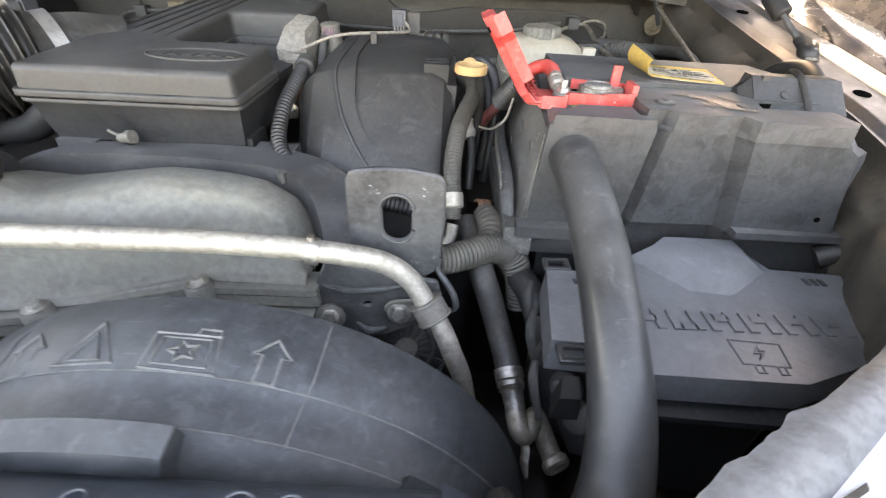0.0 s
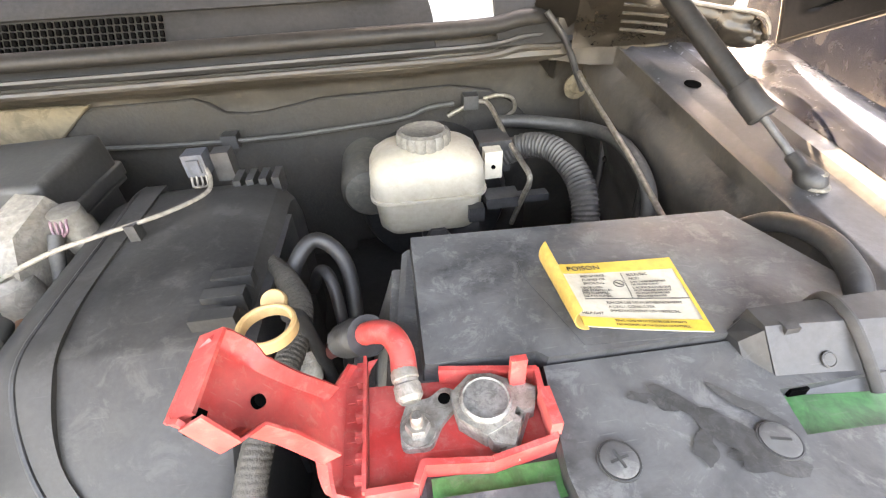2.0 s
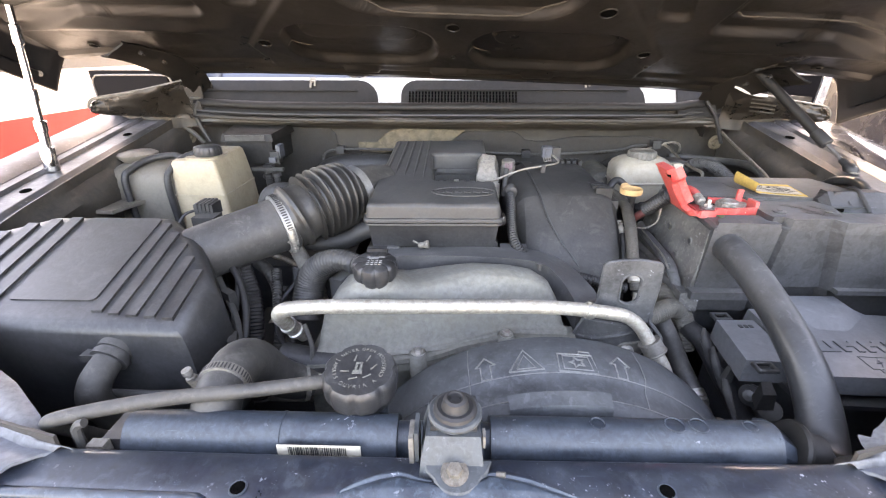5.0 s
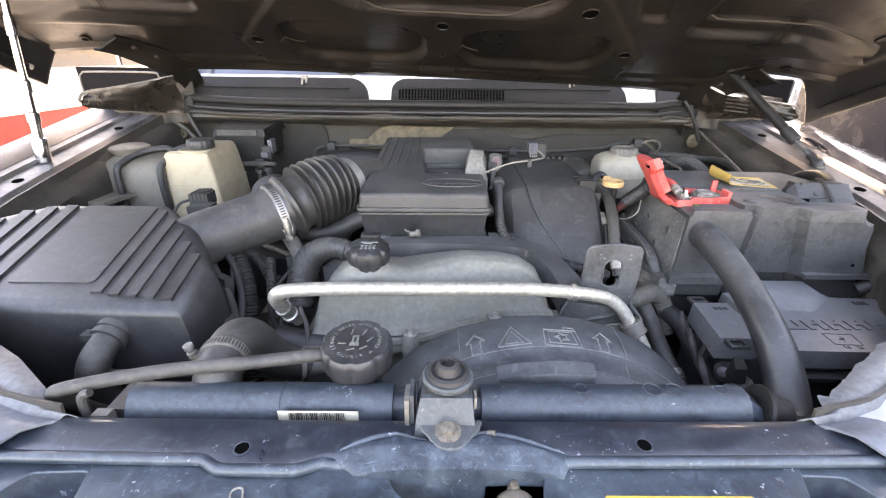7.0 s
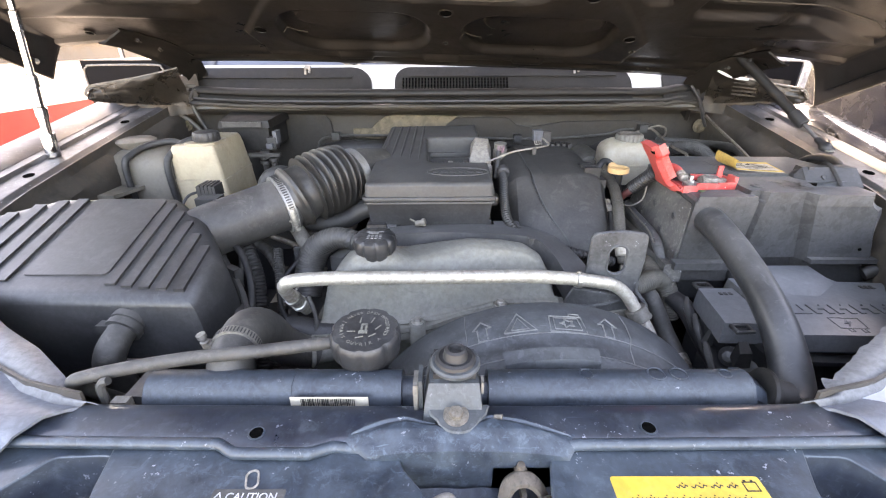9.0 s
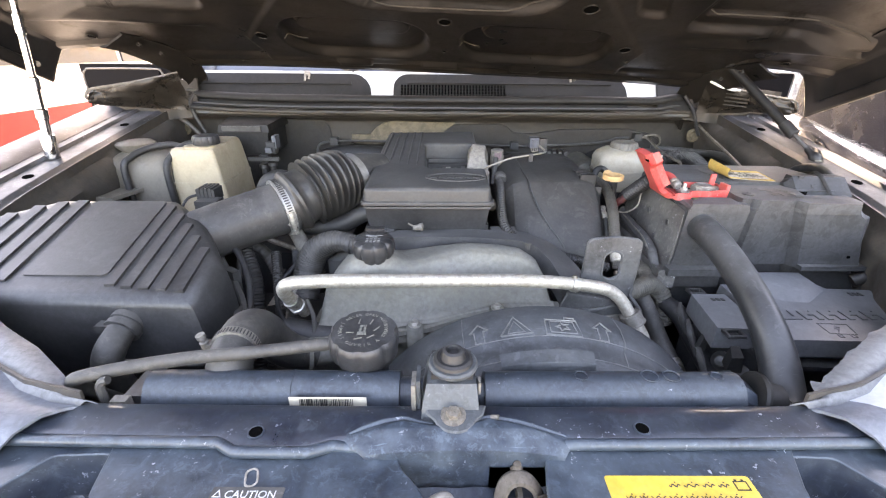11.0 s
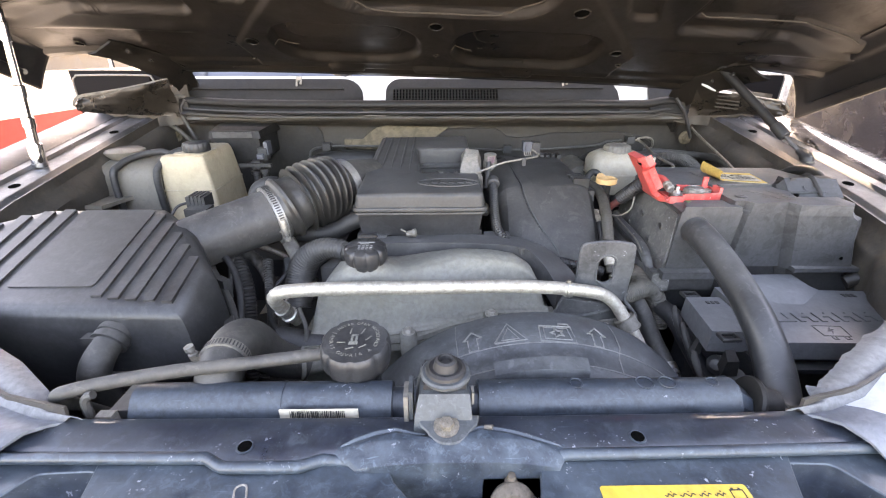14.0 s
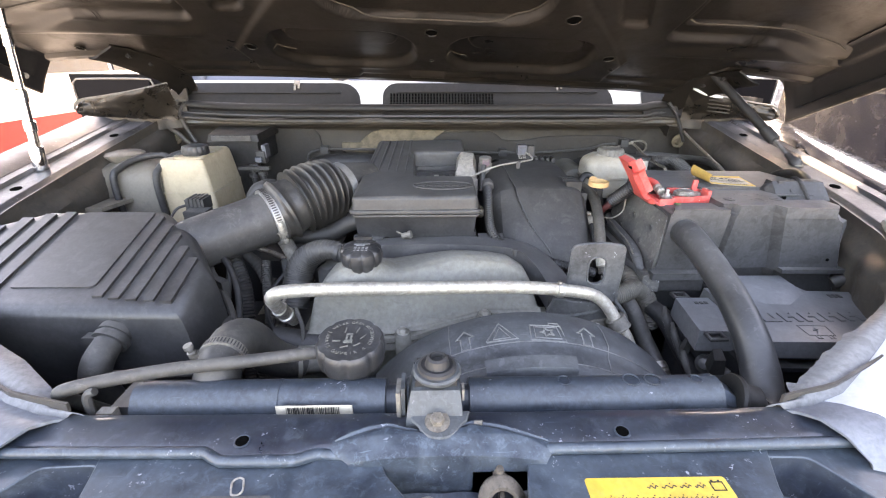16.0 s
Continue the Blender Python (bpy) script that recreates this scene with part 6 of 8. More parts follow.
# ---------- round cover beside the throttle ----------
duct = thing("intake_manifold", "large rounded dusty black intake manifold cover", "intake manifold", at=(0.22, 0.6, 0.9))
MX = [(0.112, 0.070, 0.075), (0.116, 0.045, 0.05), (0.126, 0.022, 0.028), (0.142, 0.008, 0.012), (0.165, 0.0, 0.002), (0.20, 0.0, 0.0), (0.25, 0.0, 0.0), (0.292, 0.001, 0.0), (0.310, 0.008, 0.004), (0.321, 0.022, 0.012)]
rings = []
for x, drop, back in MX:
    sec = [(0.80 - back * 0.3, 0.90), (0.80 - back * 0.3, 1.075 - drop), (0.785 - back * 0.4, 1.104 - drop), (0.76 - back * 0.4, 1.1125 - drop), (0.70, 1.112 - drop), (0.60, 1.107 - drop), (0.548, 1.1025 - drop), (0.541 + back * 0.2, 1.0995 - drop), (0.49 + back * 0.8, 1.058 - drop), (0.455 + back, 1.022 - drop), (0.43 + back, 0.98 - drop * 0.6), (0.42 + back, 0.94), (0.425 + back, 0.88)]
    rings.append([(x, y, z) for y, z in sec])
part("shell", loft(rings), MANIFOLD, duct, "dusty moulded shell", 22)
SEAM = spline([(0.158, 0.80, 1.103), (0.166, 0.76, 1.1125), (0.171, 0.70, 1.1122), (0.172, 0.60, 1.1075), (0.174, 0.548, 1.1035), (0.178, 0.520, 1.087), (0.190, 0.490, 1.060), (0.208, 0.466, 1.033), (0.230, 0.447, 1.006), (0.250, 0.431, 0.968)], 6)
WIDE = [0.020 + 0.003 * math.sin(i * 0.3) for i in range(len(SEAM))]
part("band", bevel(loft([[(p.x, p.y, p.z - 0.006), (p.x, p.y, p.z + 0.0016), (p.x + w, p.y, p.z + 0.0016), (p.x + w, p.y, p.z - 0.006)] for p, w in zip(SEAM, WIDE)]), 0.0008, 1, 40), MANIFOLD, duct, "raised moulded band")
part("seam", tube([(p.x - 0.002, p.y - 0.0006, p.z + 0.0006) for p in SEAM], 0.0020, 8, 1, straight=True), PLASTIC, duct, "dark moulded seam")

for i in range(3):
    part("fin", box(0.283, 0.315, 0.555 + 0.026 * i, 0.567 + 0.026 * i, 1.085, 1.1125 - 0.002 * i, 0.0048, 3), MANIFOLD, duct)
for i in range(4):
    part("rear_fin", box(0.262 + 0.014 * i, 0.270 + 0.014 * i, 0.77, 0.80, 1.09, 1.115, 0.002), PLASTIC, duct)
part("side_wall", box(0.312, 0.326, 0.545, 0.73, 0.90, 1.09, 0.006), PLASTIC, duct)

# ---------- hoses round the engine ----------
def hose(name, label, pts, r, material=None, ribs=None, n=14, k=8, category="hose"):
    t = thing(name, label, category, at=pts[0])
    part("tube", tube(pts, r, n, k, ribs=ribs), material or RUBBER, t)
    return t


hose("conduit", "black corrugated wiring conduit beside the intake box", [(0.118, 0.59, 1.095), (0.117, 0.55, 1.085), (0.113, 0.50, 1.065), (0.117, 0.456, 1.038), (0.14, 0.430, 1.022), (0.19, 0.413, 1.006), (0.25, 0.412, 0.988), (0.312, 0.414, 0.972)], 0.0085, RUBBER, (0.0052, 0.0018), category="conduit")
part("ferrule", rod((0.12, 0.598, 1.098), (0.12, 0.58, 1.094), [(0.0125, 0), (0.0135, 0.003), (0.0135, 0.018), (0.0105, 0.021)], 16), PLASTIC_GREY, bpy.data.objects["conduit"])
h = hose("oil_hose", "braided grey hose with a crimped metal end", [(0.312, 0.66, 1.080), (0.332, 0.630, 1.084), (0.349, 0.598, 1.078), (0.349, 0.565, 1.072), (0.341, 0.525, 1.068), (0.331, 0.480, 1.058), (0.325, 0.442, 1.030), (0.327, 0.418, 0.995), (0.328, 0.404, 0.974)], 0.0105, BRAID, (0.004, 0.0004))
part("crimp", rod((0.3265, 0.421, 1.000), (0.329, 0.402, 0.972), [(0.0125, 0), (0.013, 0.004), (0.013, 0.016), (0.008, 0.020), (0.0075, 0.03)], 16), ALU_PIPE, h, "crimped aluminium end")
part("end_pipe", tube([(0.329, 0.400, 0.970), (0.324, 0.390, 0.952), (0.300, 0.378, 0.946), (0.26, 0.37, 0.945)], 0.007, 12), ALU_PIPE, h)
h = hose("breather_hose", "thin black hose with a pale connector", [(0.305, 0.66, 1.055), (0.326, 0.625, 1.048), (0.342, 0.592, 1.034), (0.350, 0.570, 1.018), (0.354, 0.552, 0.990), (0.352, 0.53, 0.95)], 0.006, RUBBER)
part("connector", rod((0.344, 0.586, 1.031), (0.353, 0.560, 1.008), [(0.009, 0), (0.0125, 0.002), (0.0125, 0.010), (0.010, 0.011), (0.010, 0.022), (0.007, 0.028)], 14), PALE_PLASTIC, h, "pale plastic connector")
dip = thing("dipstick", "orange cream dipstick ring handle", "dipstick", at=(0.343, 0.54, 1.09))
RING = Matrix.Translation((0.343, 0.538, 1.1085))
part("ring", xf(plate([(0.0205 * math.cos(t), 0.0205 * math.sin(t)) for t in [2 * math.pi * i / 28 for i in range(28)]], [[(0.0165 * math.cos(t), 0.0165 * math.sin(t)) for t in [2 * math.pi * i / 28 for i in range(28)]]], 0.0105, None, 0.0012), RING), ORANGE, dip)
part("loop", lathe([(0.003, -0.004), (0.0085, -0.004), (0.0095, -0.0025), (0.0095, 0.0025), (0.0085, 0.004), (0.003, 0.004)], 22, Matrix.Translation((0.342, 0.5665, 1.112)) @ Matrix.Rotation(radians(38), 4, "X")), ORANGE, dip)
part("stem", tube([(0.352, 0.556, 1.108), (0.358, 0.562, 1.095), (0.36, 0.57, 1.06), (0.36, 0.59, 0.98)], 0.006, 10), RUBBER, dip)
hose("heater_hose", "curved black hose behind the dipstick", [(0.315, 0.62, 1.03), (0.34, 0.645, 1.085), (0.362, 0.66, 1.10), (0.385, 0.65, 1.075), (0.388, 0.62, 1.02), (0.38, 0.6, 0.93)], 0.0075, RUBBER)
hose("heater_hose", "curved black hose behind the dipstick", [(0.345, 0.66, 1.04), (0.36, 0.648, 1.072), (0.372, 0.63, 1.073), (0.377, 0.61, 1.03), (0.372, 0.6, 0.95)], 0.0058, RUBBER)
h = hose("wiring_conduit", "dusty corrugated wiring conduit with an open end", [(0.312, 0.330, 0.968), (0.330, 0.338, 0.966), (0.350, 0.350, 0.965), (0.370, 0.366, 0.962), (0.392, 0.378, 0.950), (0.408, 0.372, 0.925), (0.414, 0.36, 0.88)], [0.0155, 0.016, 0.0165, 0.0175, 0.017, 0.015, 0.014], CONDUIT, (0.0048, 0.0016), category="conduit")
part("open_end", tube([(0.364, 0.362, 0.960), (0.374, 0.384, 0.963), (0.374, 0.410, 0.967), (0.368, 0.432, 0.968)], [0.015, 0.0165, 0.0165, 0.014], 16, 8, ribs=(0.009, 0.001)), CONDUIT, h, "taped branch with a torn end")
for i in range(5):
    part("bare_wire", tube([(0.363 + 0.003 * i, 0.430 + 0.002 * (i % 2), 0.972 + 0.003 * (i % 3)), (0.361 + 0.003 * i, 0.442, 0.980), (0.357 + 0.002 * i, 0.452, 0.974)], 0.0020, 6), COPPER, h, "red brown wire")
h = hose("pressure_hose", "black rubber hose with a crimped silver fitting", [(0.345, 0.43, 0.955), (0.357, 0.385, 0.945), (0.366, 0.354, 0.930), (0.377, 0.337, 0.905), (0.387, 0.320, 0.880), (0.395, 0.300, 0.862), (0.400, 0.282, 0.848)], 0.0145, RUBBER_GREY)
part("fitting", rod((0.3985, 0.287, 0.852), (0.4065, 0.238, 0.828), [(0.0165, 0), (0.0165, 0.012), (0.0135, 0.013), (0.0158, 0.0145), (0.0158, 0.019), (0.013, 0.020), (0.0150, 0.0225), (0.012, 0.026), (0.0105, 0.050)], 18), STEEL, h, "crimped fitting")
part("metal_line", tube([(0.4045, 0.247, 0.832), (0.408, 0.232, 0.824), (0.414, 0.229, 0.818), (0.4215, 0.238, 0.820), (0.428, 0.249, 0.820), (0.4335, 0.246, 0.813), (0.441, 0.234, 0.800), (0.452, 0.215, 0.782)], 0.0112, 14), ALU_PIPE, h)
part("line_end", rod((0.4485, 0.221, 0.788), (0.456, 0.203, 0.787), [(0.0125, 0), (0.0150, 0.003), (0.0150, 0.010), (0.0120, 0.013), (0.0070, 0.0132), (0.0062, 0.005), (0.0, 0.0048)], 22), ALU_PIPE, h, "open ring nut at the bare line end")
part("foil_strip", tube([(0.419, 0.246, 0.790), (0.421, 0.232, 0.783), (0.419, 0.220, 0.777), (0.421, 0.207, 0.770)], [0.004, 0.006, 0.005, 0.002], 8, 6, flat=0.25), STEEL, h, "crumpled foil strip")


# big black hose from the radiator over the bay
h = hose("radiator_hose", "thick smooth black upper radiator hose", [(0.445, 0.425, 0.985), (0.443, 0.419, 1.025), (0.4415, 0.402, 1.058), (0.441, 0.370, 1.073), (0.4445, 0.325, 1.062), (0.447, 0.28, 1.046), (0.4475, 0.23, 1.026), (0.448, 0.18, 0.998), (0.4475, 0.145, 0.968), (0.440, 0.112, 0.940), (0.417, 0.082, 0.936), (0.372, 0.057, 0.972)], [0.022, 0.0225, 0.023, 0.0225, 0.022, 0.022, 0.022, 0.0225, 0.0235, 0.0245, 0.0245, 0.0245], HOSE_RUBBER, None, 24, 10)
part("end_ring", tube([(0.4415 + 0.0234 * math.cos(a), 0.398 - 0.010 * math.sin(a), 1.0645 + 0.0215 * math.sin(a)) for a in [math.pi * i / 10 for i in range(11)]], 0.0009, 6, 2), RUBBER_GREY, h, "pale worn rim")
# thick elbow hose at the other end of the radiator
h = hose("radiator_hose", "thick dusty grey radiator elbow hose with clamp", [(-0.252, 0.080, 1.000), (-0.253, 0.096, 1.012), (-0.254, 0.116, 1.016), (-0.254, 0.140, 1.015), (-0.253, 0.161, 1.006), (-0.250, 0.179, 0.988), (-0.243, 0.194, 0.960), (-0.229, 0.210, 0.932), (-0.205, 0.226, 0.915)], [0.0255, 0.0255, 0.0258, 0.0278, 0.0285, 0.028, 0.027, 0.026, 0.025], RUBBER_GREY, None, 22, 10)
part("outlet_neck", rod((-0.212, 0.222, 0.918), (-0.14, 0.255, 0.905), [(0.0275, 0), (0.0275, 0.006), (0.021, 0.008), (0.020, 0.04), (0.026, 0.06), (0.026, 0.075)], 22), ALU_CAST, h, "dusty metal outlet neck")
part("clamp_band", rod((-0.2535, 0.106, 1.0155), (-0.254, 0.118, 1.0165), [(0.0282, 0), (0.0282, 0.0115)], 28), CAP_GREY, h, "worn steel clamp band")
part("clamp_notch", merge(*[xf(box(-0.0008, 0.0008, 0.0279, 0.0287, 0.002, 0.0095, 0), along((-0.2535, 0.106, 1.0155), (-0.254, 0.118, 1.0165)) @ Matrix.Rotation(radians(a), 4, "Z")) for a in range(0, 360, 8)]), RUBBER, h, kind="stuff")
part("clamp_screw", merge(rod((-0.288, 0.110, 1.018), (-0.291, 0.108, 1.036), [(0.0055, 0), (0.0055, 0.008), (0.0035, 0.009), (0.0035, 0.013), (0.0055, 0.0135), (0.0055, 0.019)], 10), box(-0.289, -0.272, 0.105, 0.116, 1.014, 1.024, 0.002)), CAP_GREY, h)
hose("lower_hose", "dark hose beneath the aluminium pipe", [(-0.25, 0.25, 0.94), (-0.20, 0.245, 0.935), (-0.15, 0.25, 0.93), (-0.10, 0.27, 0.92)], 0.022, RUBBER)

# hoses at the far side of the cam cover
h = hose("vent_hose", "wire-wound dusty rubber vent hose", [(-0.148, 0.372, 1.032), (-0.175, 0.382, 1.036), (-0.205, 0.392, 1.030), (-0.235, 0.398, 1.008), (-0.25, 0.39, 0.975), (-0.252, 0.36, 0.93)], [0.016, 0.018, 0.0225, 0.0255, 0.0255, 0.024], RUBBER_GREY, (0.0055, 0.001))
part("hose_neck", rod((-0.14, 0.366, 1.030), (-0.178, 0.383, 1.036), [(0.017, 0), (0.018, 0.006), (0.015, 0.010), (0.015, 0.02), (0.0175, 0.022), (0.016, 0.034)], 18), PLASTIC, h)
h = hose("bypass_pipe", "dull metal branch pipe below the intake bellows", [(-0.305, 0.475, 1.03), (-0.288, 0.46, 1.018), (-0.262, 0.43, 0.992), (-0.235, 0.40, 0.96)], 0.0135, FITTING)
hose("branch_hose", "dark dusty hose below the bellows", [(-0.14, 0.475, 1.06), (-0.165, 0.478, 1.05), (-0.20, 0.482, 1.030), (-0.24, 0.487, 1.022), (-0.285, 0.49, 1.022)], 0.0165, RUBBER)
hose("loop_hose", "black looped hose beside the tank", [(-0.30, 0.59, 1.05), (-0.345, 0.60, 1.085), (-0.385, 0.605, 1.075), (-0.40, 0.60, 1.03), (-0.40, 0.58, 0.96)], 0.021, RUBBER)
hose("ribbed_hose", "black corrugated hose deep in the bay", [(-0.375, 0.42, 1.0), (-0.348, 0.38, 0.955), (-0.338, 0.34, 0.89), (-0.33, 0.30, 0.80)], 0.014, RUBBER, (0.006, 0.002))
hose("ribbed_hose", "thin grey corrugated hose deep in the bay", [(-0.33, 0.45, 0.98), (-0.315, 0.40, 0.94), (-0.30, 0.35, 0.90), (-0.31, 0.30, 0.82)], 0.009, RUBBER_GREY, (0.005, 0.0015))
hose("bay_cable", "thin black cable hanging beside the air box", [(-0.395, 0.44, 1.04), (-0.378, 0.41, 1.02), (-0.366, 0.36, 0.97), (-0.37, 0.30, 0.92), (-0.40, 0.22, 0.88)], 0.005, RUBBER)

# wiring and small pipes low between the air box and the engine
h = hose("loom", "dusty taped wiring loom low in the bay", [(-0.42, 0.52, 0.98), (-0.37, 0.50, 0.95), (-0.33, 0.45, 0.92), (-0.30, 0.40, 0.88), (-0.29, 0.34, 0.86)], 0.012, RUBBER_GREY, (0.011, 0.001), category="wiring")
part("loom_clip", box(-0.345, -0.318, 0.44, 0.46, 0.915, 0.94, 0.004), PLASTIC, h)
hose("return_pipe", "thin dusty metal pipe low in the bay", [(-0.44, 0.60, 0.97), (-0.38, 0.55, 0.965), (-0.33, 0.53, 0.955), (-0.27, 0.49, 0.94), (-0.24, 0.44, 0.92)], 0.006, OLD_STEEL, None, 10, category="pipe")
hose("vacuum_line", "thin black vacuum line beside the engine", [(-0.24, 0.47, 0.99), (-0.28, 0.44, 0.97), (-0.31, 0.40, 0.94), (-0.30, 0.35, 0.92), (-0.27, 0.31, 0.90)], 0.004, RUBBER, None, 8)
hose("sensor_lead", "thin cream sensor lead beside the pipe", [(-0.255, 0.345, 0.97), (-0.262, 0.32, 0.955), (-0.25, 0.30, 0.945), (-0.235, 0.285, 0.965)], 0.0022, CREAM_WIRE, None, 8, category="wire")
tab = thing("plastic_tag", "small white triangular plastic tag low in the bay", "tag", at=(-0.362, 0.476, 0.85))
part("tag_plate", xf(plate([(-0.014, -0.018), (0.012, -0.014), (0.010, 0.020)], [], 0.0015, None, 0.0004), Matrix.Translation((-0.362, 0.476, 0.862)) @ Matrix.Rotation(radians(62), 4, "X")), WHITE_LABEL, tab, "white plastic scrap")
bracket = thing("pipe_bracket", "dusty steel pipe bracket beneath the intake bellows", "bracket", at=(-0.27, 0.46, 0.95))
part("bracket_arm", box(-0.30, -0.245, 0.452, 0.458, 0.93, 0.985, 0.002), BRACKET, bracket)
part("bracket_foot", box(-0.30, -0.245, 0.43, 0.456, 0.925, 0.931, 0.002), BRACKET, bracket)
bolt("bolt", (-0.272, 0.45, 0.962), (0, -1, 0.1), 0.006, bracket, OLD_STEEL)

# ---------- battery with its cover ----------
bat = thing("battery", "green-topped car battery under its cover", "battery", at=(0.58, 0.5, 0.9))
part("case", box(0.435, 0.682, 0.402, 0.605, 0.90, 1.094, 0.006), PLASTIC, bat, "black battery case")
part("case_top", box(0.455, 0.68, 0.41, 0.59, 1.094, 1.1055, 0.003), GREEN, bat, "green battery top")
shell = thing("battery_cover", "scuffed dark grey battery cover box", "battery cover", at=(0.58, 0.5, 0.9))


def wall_ring(z, inset=0.0, ear=0.0):
    g = 0.022 * (1.1075 - z) / 0.1075
    a = inset
    return [(0.414 - 0.3 * g + a, 0.374 + a, z), (0.516 - 0.4 * g, 0.371 + a, z), (0.5205 - 0.4 * g, 0.389 + a, z), (0.5245 - 0.4 * g, 0.389 + a, z), (0.533 - 0.4 * g, 0.378 + a, z), (0.596 + 0.9 * g, 0.380 + a, z), (0.606 + 0.9 * g, 0.364 + a, z), (0.692 + 1.8 * g - a + 0.6 * ear, 0.360 + a, z), (0.706 + 1.6 * g - a + ear, 0.374, z), (0.738 + 1.2 * g - a, 0.61, z), (0.44 - 0.5 * g + a, 0.618, z)]


part("cover_body", bevel(loft([wall_ring(0.998), wall_ring(1.05, 0, 0.006), wall_ring(1.082, 0, 0.015), wall_ring(1.092, 0, 0.015), wall_ring(1.0975, 0, 0.004), wall_ring(1.1035), wall_ring(1.1075, 0.005)]), 0.0024, 2, 18), COVER, shell, "folded cover wall with scuffs")
part("rear_top", prism([(0.446, 0.616), (0.724, 0.604), (0.748, 0.51), (0.716, 0.472), (0.518, 0.4735), (0.512, 0.4795), (0.444, 0.4815)], 1.100, 1.1225, 0.003, 2, 0.003), COVER, shell, "flat rear lid")
part("front_top", prism([(0.515, 0.4735), (0.716, 0.472), (0.712, 0.4375), (0.640, 0.4375), (0.6345, 0.4105), (0.706, 0.4085), (0.7065, 0.374), (0.6925, 0.3588), (0.606, 0.3628), (0.5965, 0.3790), (0.5335, 0.3770), (0.5255, 0.388), (0.508, 0.387), (0.506, 0.41)], 1.100, 1.1185, 0.0045, 4, 0.002), COVER, shell, "front lid with peeled patches")
part("ledge", prism([(0.416, 0.3732), (0.5145, 0.3702), (0.5145, 0.384), (0.504, 0.386), (0.504, 0.4115), (0.446, 0.4125), (0.440, 0.402), (0.425, 0.392)], 1.098, 1.1130, 0.003, 3, 0.002), COVER, shell)
part("terminal_well", box(0.44, 0.512, 0.4035, 0.478, 1.1064, 1.1078, 0), PLASTIC, shell)
part("green_strip", box(0.443, 0.509, 0.4045, 0.4225, 1.1068, 1.1088, 0.0004), GREEN, shell, "green battery top showing in the gap")
part("skirt", bevel(loft([wall_ring(0.952, 0.004), wall_ring(0.990, 0.009), wall_ring(0.9975, 0.010)]), 0.002, 2, 25), PLASTIC, shell, "tray lip below the cover")
part("bright_fold", box(0.624, 0.738, 0.352, 0.372, 0.9985, 1.0065, 0.002), COVER, shell)
part("bright_fold", box(0.396, 0.506, 0.357, 0.376, 0.984, 0.9975, 0.003), COVER, shell)
part("skirt_slot", box(0.655, 0.705, 0.3745, 0.380, 0.966, 0.978, 0.002), DARK_HOLE, shell, "dark slot in the tray lip")
for x, y in ((0.534, 0.412), (0.616, 0.409)):
    screw = part("screw", lathe([(0.0092, 1.1185), (0.0092, 1.1208), (0.0078, 1.1213), (0.0, 1.1213)], 22, Matrix.Translation((x, y, 0))), COVER, shell, "cross-slotted plastic screw")
    part("screw_rim", tube([(x + 0.0098 * math.cos(a), y + 0.0098 * math.sin(a), 1.1198) for a in [k * math.pi / 8 for k in range(17)]], 0.0008, 6, 2), PLASTIC, shell)
    for turn in (0.2, 0.2 + math.pi / 2) if x < 0.58 else (-0.25,):
        part("slot", xf(box(-0.0048, 0.0048, -0.0007, 0.0007, 1.1212, 1.1216, 0), Matrix.Translation((x, y, 0.0001 * turn)) @ Matrix.Rotation(turn, 4, "Z")), PLASTIC, screw)
part("hole", rod((0.706, 0.366, 1.022), (0.706, 0.3585, 1.022), [(0.0028, 0), (0.0028, 0.0065)], 12), DARK_HOLE, shell)
rp = random.Random(21)
SMEAR = mat("dark_peeled_smear", (0.028, 0.0295, 0.031), 0.42, dust=0.25, dust_scale=40)
for cx, cy, ln, wd, turn in ((0.590, 0.424, 0.030, 0.0085, -52), (0.604, 0.400, 0.022, 0.008, -14), (0.572, 0.438, 0.010, 0.005, -40), (0.612, 0.431, 0.020, 0.0045, -48), (0.560, 0.443, 0.007, 0.004, -20), (0.579, 0.412, 0.012, 0.006, 60)):
    o = []
    for i in range(30):
        a = 2 * math.pi * i / 30
        q = 0.85 + 0.55 * noise.noise((cx * 90 + math.cos(a) * 1.6, cy * 90 + math.sin(a) * 1.6, 4))
        px, py = q * ln * math.cos(a), q * wd * math.sin(a)
        c, d = math.cos(radians(turn)), math.sin(radians(turn))
        o.append((cx + px * c - py * d, cy + px * d + py * c))
    part("peeled_patch", plate(o, [], 0.0002, Matrix.Translation((0, 0, 1.11965 + 0.01 * wd + 0.004 * ln)), 0), SMEAR, shell, "dark smeared patch")
part("sticker_bed", plate([(0.527, 0.567), (0.534, 0.568), (0.628, 0.556), (0.640, 0.52), (0.634, 0.474), (0.545, 0.48), (0.527, 0.545)], [], 0.0005, Matrix.Translation((0, 0, 1.1225)), 0), COVER, shell, "raised edge of the glue bed under the peeling label")
STAINED = mat("stained_side_wall", (0.036, 0.0356, 0.035), 0.45, dust=0.9, dust_scale=24, dust_color=(0.165, 0.160, 0.150), grime=0.85, speck=0.6)
part("side_plate", bevel(loft([[(0.400, 0.376, 0.99), (0.412, 0.376, 0.99), (0.412, 0.605, 0.99), (0.400, 0.605, 0.99)], [(0.409, 0.380, 1.045), (0.420, 0.380, 1.045), (0.424, 0.605, 1.045), (0.412, 0.605, 1.045)], [(0.413, 0.384, 1.097), (0.430, 0.384, 1.097), (0.440, 0.605, 1.097), (0.430, 0.605, 1.097)]]), 0.003, 2), STAINED, shell, "dusty stained side wall")
